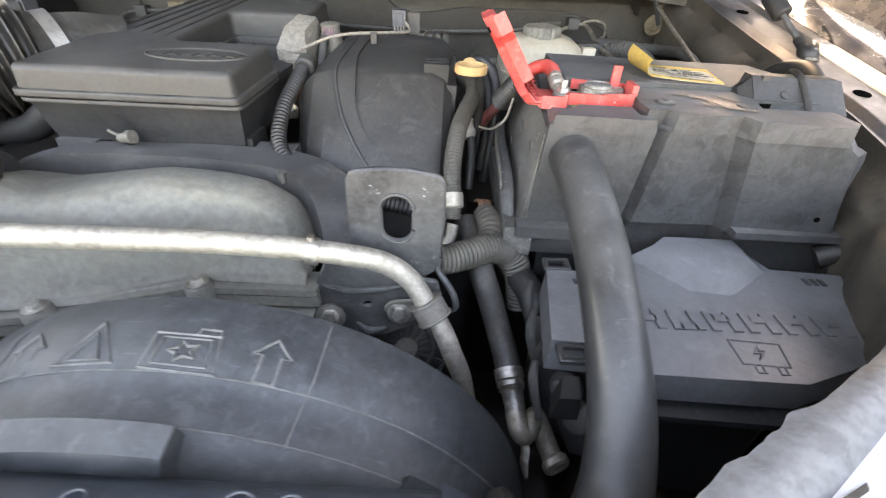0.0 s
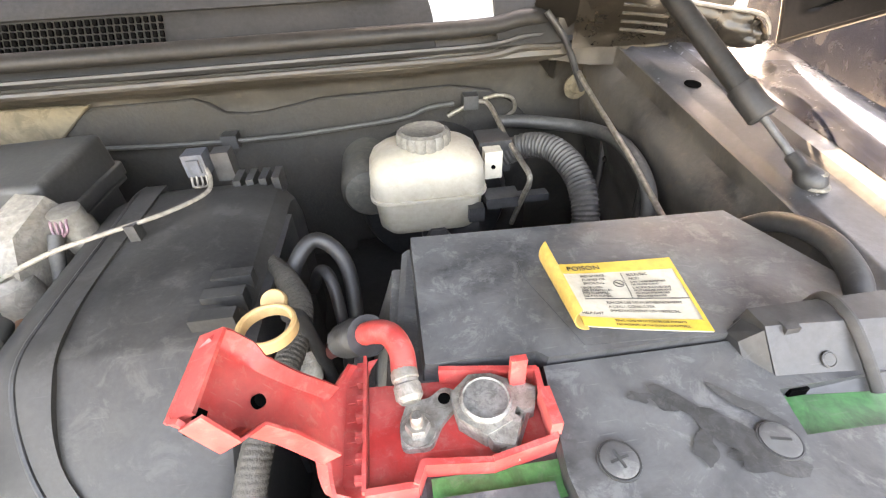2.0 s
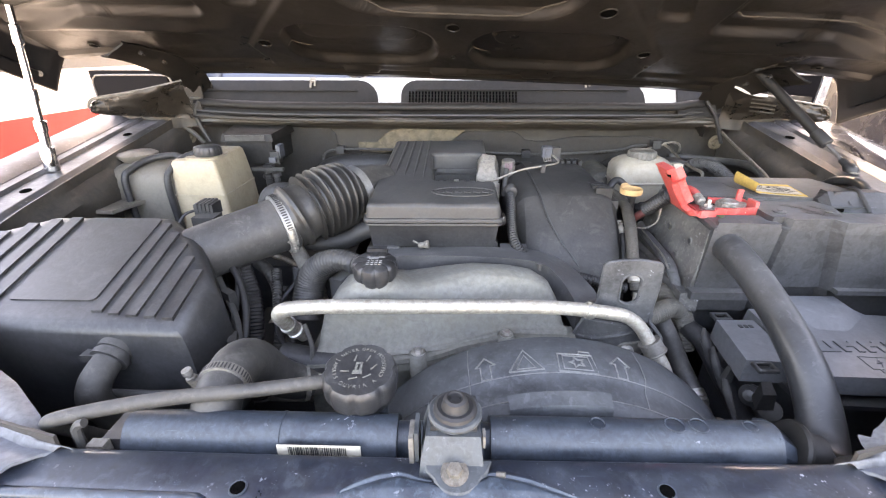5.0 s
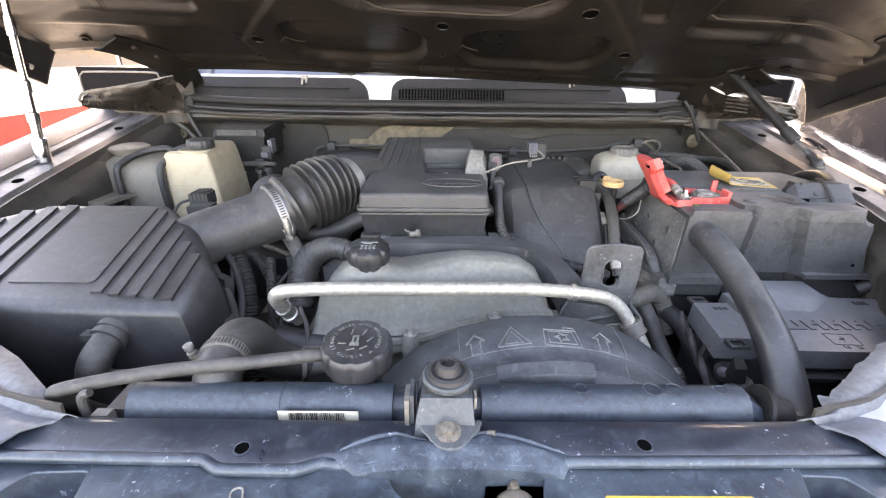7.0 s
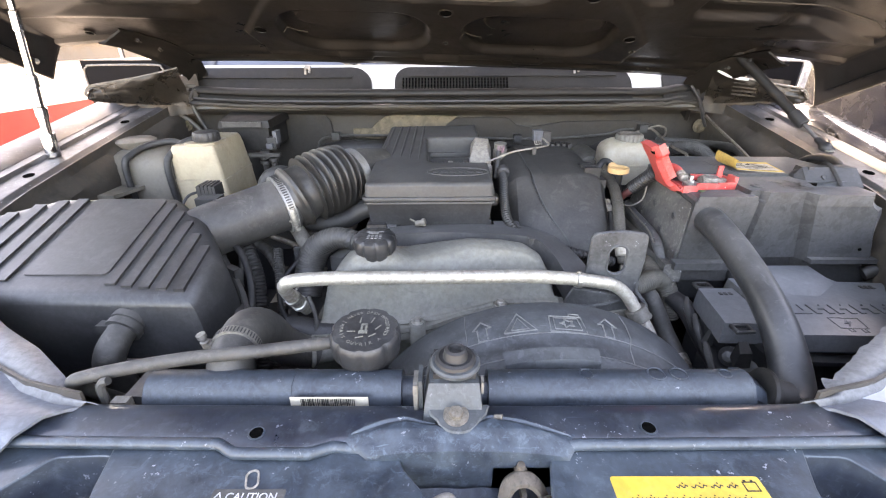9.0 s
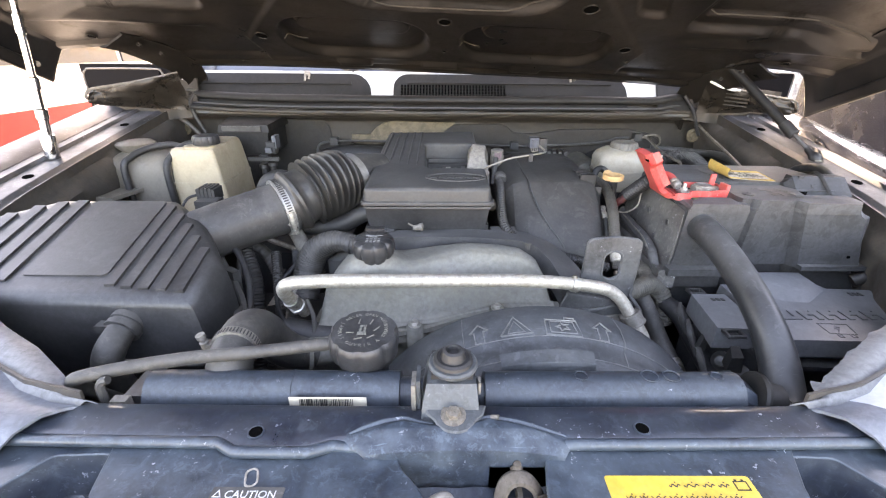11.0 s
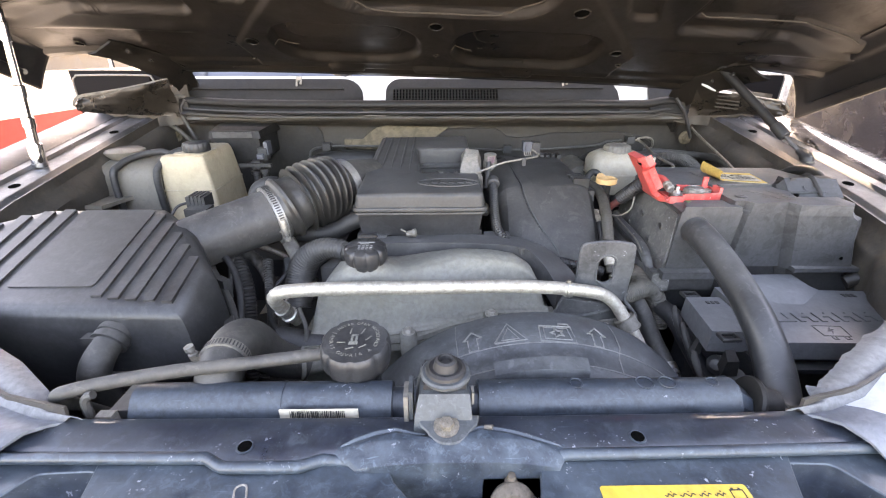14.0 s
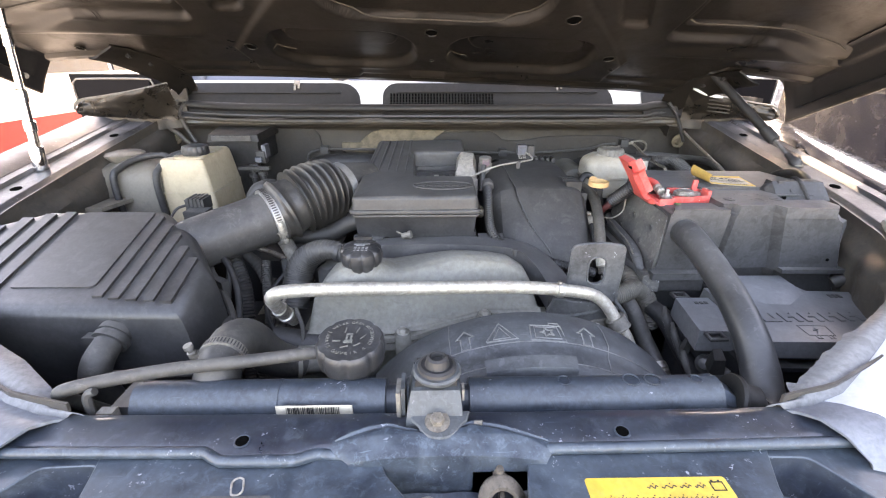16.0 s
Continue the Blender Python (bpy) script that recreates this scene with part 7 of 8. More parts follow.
for y, z in ((0.425, 1.060), (0.452, 1.022), (0.500, 1.058), (0.540, 1.022)):
    face = 0.4085 + (z - 1.045) * 0.12
    part("side_dimple", xf(tube([(0, 0.0058 * math.cos(a), 0.0066 * math.sin(a)) for a in [k * math.pi / 8 for k in range(17)]], 0.0012, 6, 2), Matrix.Translation((face, y, z))), STAINED, shell)
    part("side_dimple", rod((face + 0.003, y, z), (face - 0.0012, y, z), [(0.0045, 0), (0.0045, 0.0042)], 16), PLASTIC, shell)
part("side_ledge", bevel(loft([[(0.385, 0.368, zz), (0.416, 0.366, zz), (0.416, 0.60, zz), (0.385, 0.60, zz)] for zz in (0.955, 0.990)]), 0.004, 2), STAINED, shell, "stepped foot of the side wall")
part("side_brace", tube([(0.394, 0.585, 1.030), (0.391, 0.553, 1.022), (0.390, 0.500, 1.019), (0.390, 0.445, 1.014), (0.390, 0.415, 1.003), (0.391, 0.392, 0.982)], [0.007, 0.009, 0.0095, 0.0095, 0.0095, 0.008], 10, 6, flat=0.6), BRACKET, shell, "black steel brace")
part("brace_edge", tube([(0.385, 0.550, 1.029), (0.383, 0.500, 1.026), (0.383, 0.447, 1.021), (0.383, 0.418, 1.009)], 0.0016, 6, 6), CAP_GREY, shell)

lab = thing("warning_label", "peeling yellow and white battery warning label", "label", at=(0.59, 0.52, 1.122))


def label_pt(u, v, h=0.0):
    a, b = Vector((0.549, 0.492, 1.124)), Vector((0.553, 0.55, 1.126))
    c, d = Vector((0.625, 0.475, 1.1245)), Vector((0.638, 0.547, 1.1245))
    p = a.lerp(c, u).lerp(b.lerp(d, u), v)
    return (p.x, p.y, p.z + 0.002 * (1 - u) ** 3 + h)


part("paper", sheet(label_pt, 20, 10, 0.0004), WHITE_LABEL, lab, "white label sheet")
part("yellow_band", sheet(lambda u, v: label_pt(u, 0.83 + 0.17 * v, 0.0009), 16, 3, 0.0003), YELLOW, lab, "yellow header band")
part("yellow_band", sheet(lambda u, v: label_pt(u, 0.13 * v, 0.0009), 16, 3, 0.0003), YELLOW, lab, "yellow footer band")
part("yellow_band", sheet(lambda u, v: label_pt(0.97 + 0.03 * u, v, 0.0009), 2, 10, 0.0003), YELLOW, lab)
part("curled_edge", sheet(lambda u, v: (0.551 - 0.011 * math.sin(u * 2.4) - 0.002 * v, 0.489 + 0.064 * v, 1.1256 + 0.0125 * (1 - math.cos(u * 2.4)) * (0.85 + 0.25 * v)), 12, 8, 0.0006), OCHRE, lab, "curled ochre underside of the label edge")
bars = [tube([label_pt(0.1, 0.40, 0.001), label_pt(0.96, 0.40, 0.001)], 0.0003, 4, 4)]
bars += [tube([label_pt(0.5, 0.79 - 0.026 * k, 0.001), label_pt(0.5, 0.78 - 0.026 * k, 0.001)], 0.0004, 4, 1) for k in range(15)]
part("rule_line", merge(*bars), INK, lab, kind="stuff")
for u, v, size, words_ in ((0.05, 0.865, 0.0078, "POISON"), (0.14, 0.745, 0.0038, "NO SPARKS,"), (0.14, 0.685, 0.0038, "FLAMES OR"), (0.14, 0.625, 0.0038, "SMOKING"),
                           (0.10, 0.555, 0.0033, "TENIR LOIN"), (0.10, 0.51, 0.0033, "DES ETINCELLES,"), (0.10, 0.465, 0.0033, "DES FLAMMES,"), (0.10, 0.42, 0.0033, "NE PAS FUMER"),
                           (0.54, 0.745, 0.0040, "SULFURIC"), (0.54, 0.685, 0.0040, "ACID"), (0.54, 0.635, 0.0027, "CAN CAUSE BLINDNESS"), (0.54, 0.595, 0.0027, "OR SEVERE BURNS"),
                           (0.54, 0.545, 0.0032, "L'ACIDE SULFURIQUE"), (0.54, 0.505, 0.0027, "PEUT RENDRE AVEUGLE"), (0.54, 0.465, 0.0027, "OU PROVOQUER DES"), (0.54, 0.425, 0.0027, "BRULURES GRAVES"),
                           (0.26, 0.325, 0.0036, "RINCER LES YEUX IMMEDIATEMENT"), (0.26, 0.265, 0.0036, "A L'EAU. CONSULTER"), (0.26, 0.205, 0.0036, "IMMEDIATEMENT UN MEDECIN."), (0.02, 0.16, 0.0034, "HELP FAST"),
                           (0.26, 0.075, 0.0027, "TENIR HORS DE LA PORTEE DES ENFANTS."), (0.26, 0.025, 0.0026, "PAS INCLINER. NE PAS OUVRIR LA BATTERIE.")):
    va, vb = Vector(label_pt(u, v)), Vector(label_pt(0.97, v))
    size *= 0.86
    text("printed_line", words_, size, Matrix.Translation((va.x, va.y, va.z + 0.0013)) @ Matrix.Rotation(math.atan2(vb.y - va.y, vb.x - va.x), 4, "Z") @ Matrix.Rotation(-math.atan2(vb.z - va.z, (vb - va).length), 4, "Y"), INK, lab, 0.0001)
ring_c = Vector(label_pt(0.44, 0.63, 0.0014))
part("no_fire_symbol", merge(tube([(ring_c.x + 0.0034 * math.cos(a), ring_c.y + 0.0034 * math.sin(a), ring_c.z) for a in [k * math.pi / 10 for k in range(21)]], 0.0003, 5, 2), tube([(ring_c.x - 0.0024, ring_c.y + 0.0024, ring_c.z), (ring_c.x + 0.0024, ring_c.y - 0.0024, ring_c.z)], 0.0003, 5, 1)), INK, lab)

clip = thing("hold_down_clip", "black plastic hold-down clip with cable strap on the battery cover", "clip", at=(0.68, 0.45, 1.12))
part("clip_body", bevel(loft([[(x, 0.436 - 0.1 * (x - 0.643), 1.1105), (x, 0.4635 - 0.08 * (x - 0.643), 1.1385), (x, 0.478, 1.1385), (x, 0.484, 1.1150)] for x in (0.643, 0.735)]), 0.0018, 2), PLASTIC, clip)
part("clip_wing", bevel(loft([[(0.6425, 0.438, 1.1115), (0.6425, 0.462, 1.1365), (0.6425, 0.478, 1.130), (0.6425, 0.482, 1.1130)], [(0.634, 0.452, 1.1125), (0.634, 0.466, 1.124), (0.634, 0.476, 1.122), (0.634, 0.480, 1.1130)]]), 0.001, 1), PLASTIC, clip, "dark flank")
part("clip_notch", box(0.653, 0.662, 0.4585, 0.4655, 1.134, 1.1390, 0.0008), PLASTIC, clip)
part("clip_notch", box(0.646, 0.657, 0.4345, 0.440, 1.111, 1.1165, 0.0008), DARK_HOLE, clip)
CLIP_FACE = along((0.675, 0.4462, 1.1235), (0.675, 0.4462 - 0.0272, 1.1235 + 0.0275))
part("clip_hole", lathe([(0.0036, -0.001), (0.0036, 0.0012)], 16, CLIP_FACE), PLASTIC, clip)
part("hole_rim", xf(tube([(0.0042 * math.cos(a), 0.0042 * math.sin(a), 0.0008) for a in [i * math.pi / 8 for i in range(17)]], 0.0007, 6, 2), CLIP_FACE), PLASTIC, clip)
part("strap", tube([(0.6945, 0.428, 1.113), (0.693, 0.4445, 1.129), (0.692, 0.4605, 1.1405), (0.692, 0.478, 1.141), (0.693, 0.487, 1.122)], 0.0032, 8, 6, flat=0.6), RUBBER, clip)
part("green_strip", box(0.6405, 0.705, 0.410, 0.4385, 1.1078, 1.1100, 0.0004), GREEN, shell, "green battery top beneath the clip")
hose("vent_cable", "black cable looping behind the battery", [(0.735, 0.60, 1.10), (0.748, 0.575, 1.125), (0.75, 0.535, 1.135), (0.742, 0.50, 1.13), (0.735, 0.482, 1.115)], 0.0085, RUBBER)

# ---------- red terminal cover and cable ----------
term = thing("terminal_clamp", "grey lead battery terminal clamp with bolts", "battery terminal", at=(0.47, 0.45, 1.11))
part("clamp_body", bevel(prism([(0.459, 0.462), (0.471, 0.4725), (0.484, 0.4715), (0.494, 0.4655), (0.4955, 0.452), (0.489, 0.4405), (0.474, 0.4345), (0.461, 0.446)], 1.108, 1.1205, 0.0025, 2), 0, 1), LEAD, term, "cast lead clamp ring")
part("clamp_jaw", bevel(prism([(0.4885, 0.4655), (0.502, 0.4625), (0.507, 0.4575), (0.5035, 0.4475), (0.4965, 0.4455), (0.4915, 0.4515)], 1.108, 1.1195, 0.002, 2), 0, 1), LEAD, term, "split clamp jaw")
part("clamp_jaw", bevel(prism([(0.4875, 0.4480), (0.4945, 0.4415), (0.4870, 0.4275), (0.4765, 0.4315), (0.4735, 0.4375)], 1.108, 1.1195, 0.002, 2), 0, 1), LEAD, term, "split clamp jaw")
part("clamp_bolt", rod((0.484, 0.4250, 1.1135), (0.506, 0.4610, 1.1135), [(0.0052, 0), (0.0052, 0.0045), (0.0032, 0.005), (0.0032, 0.038), (0.005, 0.0385), (0.005, 0.043)], 6), STEEL, term)
part("post_ring", lathe([(0.0145, 1.1185), (0.0145, 1.1225), (0.0132, 1.1238), (0.0125, 1.1238), (0.0120, 1.1228), (0.0, 1.1232)], 32, Matrix.Translation((0.4775, 0.4545, 0))), POST, term, "round scraped lead post")
part("lug", bevel(prism(round_poly([(0.4295, 0.4375), (0.4455, 0.4365), (0.452, 0.449), (0.4625, 0.459), (0.4635, 0.468), (0.456, 0.4725), (0.447, 0.4655), (0.4345, 0.466), (0.4290, 0.452)], 0.004, 3), 1.1085, 1.1130, 0.0012), 0, 1), LEAD, term, "flat cable lug with a hole")
part("lug_hole", lathe([(0.0036, 1.1128), (0.0036, 1.1136)], 16, Matrix.Translation((0.4555, 0.4640, 0))), DARK_HOLE, term)
bolt("stud_nut", (0.4390, 0.4470, 1.1130), (0, 0, 1), 0.0068, term, STEEL, 1.45)
part("stud", lathe([(0.0036, 1.118), (0.0036, 1.1262), (0.0026, 1.1275), (0.0, 1.1275)], 14, Matrix.Translation((0.4390, 0.4470, 0))), STEEL, term)
part("cable_ferrule", rod((0.4365, 0.4620, 1.1165), (0.4340, 0.4800, 1.1235), [(0.0055, 0), (0.0080, 0.003), (0.0080, 0.010), (0.0072, 0.0105), (0.0072, 0.013), (0.0080, 0.0135), (0.0080, 0.018), (0.007, 0.02)], 16), LEAD, term)
rc = thing("terminal_cover", "open red plastic terminal cover with hinged flap", "terminal cover", at=(0.42, 0.45, 1.11))
TRAY = [(0.412, 0.417), (0.436, 0.417), (0.440, 0.426), (0.475, 0.422), (0.508, 0.428), (0.511, 0.470), (0.455, 0.479), (0.412, 0.482)]
part("tray_floor", prism(TRAY, 1.1062, 1.1085, 0.0005, 1), RED, rc)
for (x0, y0), (x1, y1), hgt in ((TRAY[0], TRAY[1], 1.118), (TRAY[1], TRAY[2], 1.120), (TRAY[2], TRAY[3], 1.120), (TRAY[3], TRAY[4], 1.121), (TRAY[4], TRAY[5], 1.121), (TRAY[5], TRAY[6], 1.121)):
    hgt += 0.03 * (x0 - 0.41) * 0.1 + 0.004 * (y0 - 0.41)
    d = Vector((x1 - x0, y1 - y0, 0)).normalized() * 0.0005
    nrm = Vector((-d.y, d.x, 0)).normalized() * 0.0016
    a, b = Vector((x0, y0, 0)) - d, Vector((x1, y1, 0)) + d
    part("tray_wall", loft([[(*(a - nrm).xy, 1.1055), (*(b - nrm).xy, 1.1055), (*(b + nrm).xy, 1.1055), (*(a + nrm).xy, 1.1055)], [(*(a - nrm).xy, hgt), (*(b - nrm).xy, hgt), (*(b + nrm).xy, hgt), (*(a + nrm).xy, hgt)]]), RED, rc)
part("lug_tab", merge(box(0.493, 0.502, 0.4615, 0.4655, 1.118, 1.141, 0.0012), box(0.506, 0.512, 0.430, 0.452, 1.115, 1.129, 0.0015)), RED, rc)


def flap_pt(u, v):
    y0 = interp(u, (0, 0.30, 0.36, 0.62, 0.77, 0.80, 1), (0.416, 0.416, 0.431, 0.431, 0.428, 0.417, 0.420))
    y1 = interp(u, (0, 0.22, 0.32, 0.58, 0.76, 0.80, 0.96, 1), (0.500, 0.496, 0.478, 0.472, 0.470, 0.474, 0.473, 0.462))
    x = interp(u, (0, 0.1, 0.35, 1), (0.411, 0.398, 0.387, 0.345))
    z = interp(u, (0, 0.1, 0.35, 1), (1.107, 1.106, 1.118, 1.183))
    edge = max(0.0, abs(2 * v - 1) - 0.82) * 0.05
    return (x + edge * 0.8, y0 + (y1 - y0) * v, z + edge * 0.5)


part("hinged_flap", sheet(flap_pt, 28, 16, 0.0022), RED, rc, "raised red flap", 45)
part("flap_lip", merge(sheet(lambda u, v: (0.345 + 0.012 * v, 0.424 + 0.044 * u, 1.1835 + 0.004 * v), 6, 2, 0.002), sheet(lambda u, v: (flap_pt(0.38 + 0.6 * u, 0)[0] + 0.010 * v, flap_pt(0.38 + 0.6 * u, 0)[1], flap_pt(0.38 + 0.6 * u, 0)[2] + 0.006 * v), 8, 2, 0.0015)), RED, rc)
part("hinge_rib", merge(*[box(0.400, 0.411, 0.424 + 0.012 * i, 0.427 + 0.012 * i, 1.106, 1.1095, 0.0006, 1) for i in range(6)]), RED, rc)
part("flap_hole", rod((0.3655, 0.4485, 1.1545), (0.3690, 0.4485, 1.1570), [(0.0033, 0), (0.0033, 0.0034)], 12), DARK_HOLE, rc)
part("tip_slot", xf(box(-0.0022, 0.0030, -0.0055, 0.0055, -0.0012, 0.0022, 0.0004), Matrix.Translation((0.3515, 0.4285, 1.1745)) @ Matrix.Rotation(radians(55), 4, "Y")), DARK_HOLE, rc, "slot near the tip")
part("flap_ladder", merge(*[box(0.4055, 0.4110, 0.424 + 0.0115 * i, 0.4275 + 0.0115 * i, 1.1085, 1.1145, 0.0006, 1) for i in range(7)], box(0.4095, 0.4115, 0.418, 0.500, 1.106, 1.1165, 0.0006)), RED, rc, "ladder rib along the hinge")
cab = thing("battery_cable", "red battery cable in a black corrugated sleeve", "cable", at=(0.40, 0.5, 1.1))
part("red_lead", tube([(0.4345, 0.478, 1.1225), (0.4335, 0.492, 1.127), (0.427, 0.505, 1.128), (0.416, 0.514, 1.122), (0.404, 0.526, 1.106)], 0.0078, 14), RED, cab)
part("sleeve", tube([(0.412, 0.518, 1.115), (0.402, 0.533, 1.099), (0.392, 0.550, 1.079), (0.387, 0.558, 1.070)], 0.0130, 16, 8, ribs=(0.0055, 0.0024)), RUBBER, cab, "black corrugated sleeve")
part("red_lead", tube([(0.391, 0.552, 1.076), (0.383, 0.560, 1.062), (0.374, 0.572, 1.046), (0.362, 0.592, 1.020)], 0.0075, 12), DARK_RED, cab, "dusty dark red lead")
part("thin_wire", tube([(0.398, 0.52, 1.085), (0.39, 0.51, 1.062), (0.375, 0.52, 1.045), (0.36, 0.54, 1.04)], 0.0016, 6), CREAM_WIRE, cab)

# ---------- fuse box ----------
fuse = thing("fuse_box", "dusty dark grey fuse box with moulded lettering bars on its lid", "fuse box", at=(0.6, 0.28, 0.8))
FB = [(0.484, 0.188), (0.607, 0.184), (0.692, 0.214), (0.749, 0.284), (0.748, 0.332), (0.668, 0.338), (0.652, 0.380), (0.556, 0.376), (0.532, 0.352), (0.486, 0.350)]
part("lid", prism(FB, 0.945, 0.9725, 0.005, 3, 0.003), FUSE_LID, fuse, "dusty lid with moulded lettering")
part("lid_hump", bevel(loft([[(0.512, 0.345, 0.97), (0.56, 0.29, 0.97), (0.60, 0.285, 0.97), (0.662, 0.33, 0.97), (0.648, 0.377, 0.97), (0.558, 0.373, 0.97)], [(0.545, 0.355, 0.984), (0.567, 0.315, 0.982), (0.60, 0.31, 0.982), (0.640, 0.335, 0.984), (0.638, 0.37, 0.986), (0.562, 0.37, 0.986)]]), 0.006, 2), FUSE_LID, fuse, "raised hump")
part("side_lid", prism([(0.4135, 0.226), (0.486, 0.222), (0.486, 0.328), (0.4265, 0.328)], 0.93, 0.966, 0.003, 2, 0.002), FUSE_LID, fuse, "lower side lid")
part("body", prism([(0.478, 0.238), (0.50, 0.202), (0.61, 0.195), (0.74, 0.29), (0.74, 0.34), (0.65, 0.37), (0.56, 0.37), (0.43, 0.33), (0.432, 0.29)], 0.78, 0.946, 0.006), PLASTIC, fuse, "black box body")
part("body_lip", prism([(0.47, 0.182), (0.612, 0.176), (0.70, 0.206), (0.70, 0.25), (0.47, 0.25)], 0.925, 0.932, 0.002), PLASTIC, fuse)
for x, y in ((0.440, 0.336), (0.431, 0.213)):
    part("latch_frame", plate([(x - 0.014, y - 0.010), (x + 0.014, y - 0.010), (x + 0.014, y + 0.010), (x - 0.014, y + 0.010)], [[(x - 0.009, y - 0.005), (x + 0.009, y - 0.005), (x + 0.009, y + 0.006), (x - 0.009, y + 0.006)]], 0.006, Matrix.Translation((0, 0, 0.962)), 0.001), PLASTIC, fuse, "latch frame")
    part("latch_tongue", bevel(loft([[(x - 0.018, y - 0.030, 0.918), (x + 0.006, y - 0.030, 0.918), (x + 0.004, y - 0.012, 0.925), (x - 0.014, y - 0.012, 0.925)], [(x - 0.013, y - 0.027, 0.942), (x + 0.005, y - 0.027, 0.942), (x + 0.004, y - 0.012, 0.952), (x - 0.009, y - 0.012, 0.952)]]), 0.004, 3), BLACK_TRIM, fuse)
for y0, y1, z in ((0.332, 0.300, 0.945), (0.300, 0.258, 0.932), (0.258, 0.215, 0.912)):
    part("flank_rib", tube([(0.416, y0, z), (0.411, (y0 + y1) / 2, z - 0.012), (0.419, y1, z - 0.045)], [0.003, 0.006, 0.004], 8, 6, flat=0.7), PLASTIC_GREY, fuse)
part("flank_plug", rod((0.446, 0.232, 0.898), (0.424, 0.216, 0.912), [(0.014, 0), (0.016, 0.003), (0.016, 0.010), (0.014, 0.0115), (0.014, 0.014), (0.009, 0.017), (0.008, 0.021), (0.0, 0.022)], 24), PLASTIC, fuse, "round black plug on the flank")
part("flank_plug", rod((0.446, 0.196, 0.905), (0.433, 0.184, 0.917), [(0.012, 0), (0.014, 0.003), (0.014, 0.010), (0.009, 0.013), (0.0, 0.014)], 18), PLASTIC_GREY, fuse, "small round plug on the flank")
part("flank_clip", bevel(loft([[(0.412, 0.262, 0.905), (0.424, 0.262, 0.905), (0.424, 0.250, 0.905), (0.412, 0.250, 0.905)], [(0.416, 0.258, 0.932), (0.424, 0.258, 0.932), (0.424, 0.250, 0.932), (0.416, 0.250, 0.932)]]), 0.002, 2), PLASTIC_GREY, fuse)
for i in range(6):
    x = 0.491 + i * 0.0335
    pieces = [box(x, x + 0.008, 0.240, 0.264, 0.9715, 0.9745, 0.0008, 1), box(x + 0.019, x + 0.027, 0.240, 0.264, 0.9715, 0.9745, 0.0008, 1), box(x + 0.006, x + 0.021, (0.249, 0.240, 0.252)[min(i, 2)], (0.256, 0.247, 0.260)[min(i, 2)], 0.9715, 0.9745, 0.0008, 1)]
    part("moulded_bar", merge(*pieces), FUSE_LID, fuse, "raised moulded lettering bars" if i == 0 else "")


def fline(pts, closed=True):
    pts = [(x, y, 0.9727) for x, y in (pts + pts[:1] if closed else pts)]
    return tube(pts, 0.0009, 6, 1, straight=True)


part("fuse_symbol", merge(fline([(0.566, 0.231), (0.608, 0.228), (0.603, 0.203), (0.565, 0.205)]), fline([(0.574, 0.205), (0.573, 0.196), (0.579, 0.196), (0.580, 0.205)], False), fline([(0.592, 0.204), (0.591, 0.195), (0.597, 0.195), (0.598, 0.204)], False), fline([(0.588, 0.225), (0.580, 0.216), (0.586, 0.216), (0.581, 0.209), (0.591, 0.219), (0.586, 0.219)])), FUSE_LID, fuse, "moulded plug symbol")
for i in range(3):
    part("side_mark", box(0.69 + 0.008 * i, 0.695 + 0.008 * i, 0.312, 0.322, 0.972, 0.9735, 0), PLASTIC, fuse)
    part("side_mark", box(0.452 + 0.008 * i, 0.457 + 0.008 * i, 0.305, 0.312, 0.9655, 0.967, 0), PLASTIC, fuse)
hose("fuse_cable", "black cable beside the fuse box", [(0.73, 0.36, 0.975), (0.748, 0.355, 0.985), (0.755, 0.35, 0.96), (0.75, 0.34, 0.90)], 0.012, RUBBER)
hose("harness", "dark wiring harness below the fuse box", [(0.40, 0.40, 0.92), (0.42, 0.34, 0.92), (0.435, 0.30, 0.89), (0.455, 0.26, 0.85), (0.48, 0.23, 0.80)], 0.016, RUBBER)

# ---------- brake fluid tank and parts by the firewall ----------
brake = thing("brake_fluid_tank", "white translucent brake fluid tank with a dusty cap", "fluid tank", at=(0.48, 0.84, 1.0))
rings = []
for z, ins, r in ((1.000, 0.014, 0.02), (1.012, 0.006, 0.022), (1.050, 0.003, 0.024), (1.060, 0.0, 0.024), (1.088, 0.001, 0.024), (1.100, 0.007, 0.024), (1.108, 0.018, 0.022), (1.112, 0.030, 0.014)):
    rings.append([(x, y, z) for x, y in rounded(0.408 + ins, 0.556 - ins, 0.786 + ins, 0.884 - ins * 0.5, r)])
part("tank", loft(rings), WHITE_TANK, brake, "rounded cream-grey tank")
part("tank_seam", prism(rounded(0.406, 0.558, 0.784, 0.885, 0.025), 1.0535, 1.0575, 0.0015, 2), WHITE_TANK, brake, "moulded seam")
part("cap", lathe([(0.031, 1.106), (0.035, 1.108), (0.035, 1.121), (0.033, 1.1255), (0.028, 1.128), (0.025, 1.1265), (0.0, 1.1265)], 64, Matrix.Translation((0.482, 0.841, 0)), 16, 0.05), CAP_GREY, brake, "dusty grey screw cap")
part("cylinder", merge(rod((0.47, 0.84, 0.985), (0.55, 0.84, 0.985), [(0.03, 0), (0.03, 0.08)], 20), box(0.43, 0.55, 0.82, 0.86, 0.985, 1.015, 0.006), rod((0.49, 0.80, 0.99), (0.49, 0.79, 0.99), [(0.018, 0), (0.018, 0.01), (0.01, 0.012)], 6)), RUBBER, brake, "dark master cylinder")
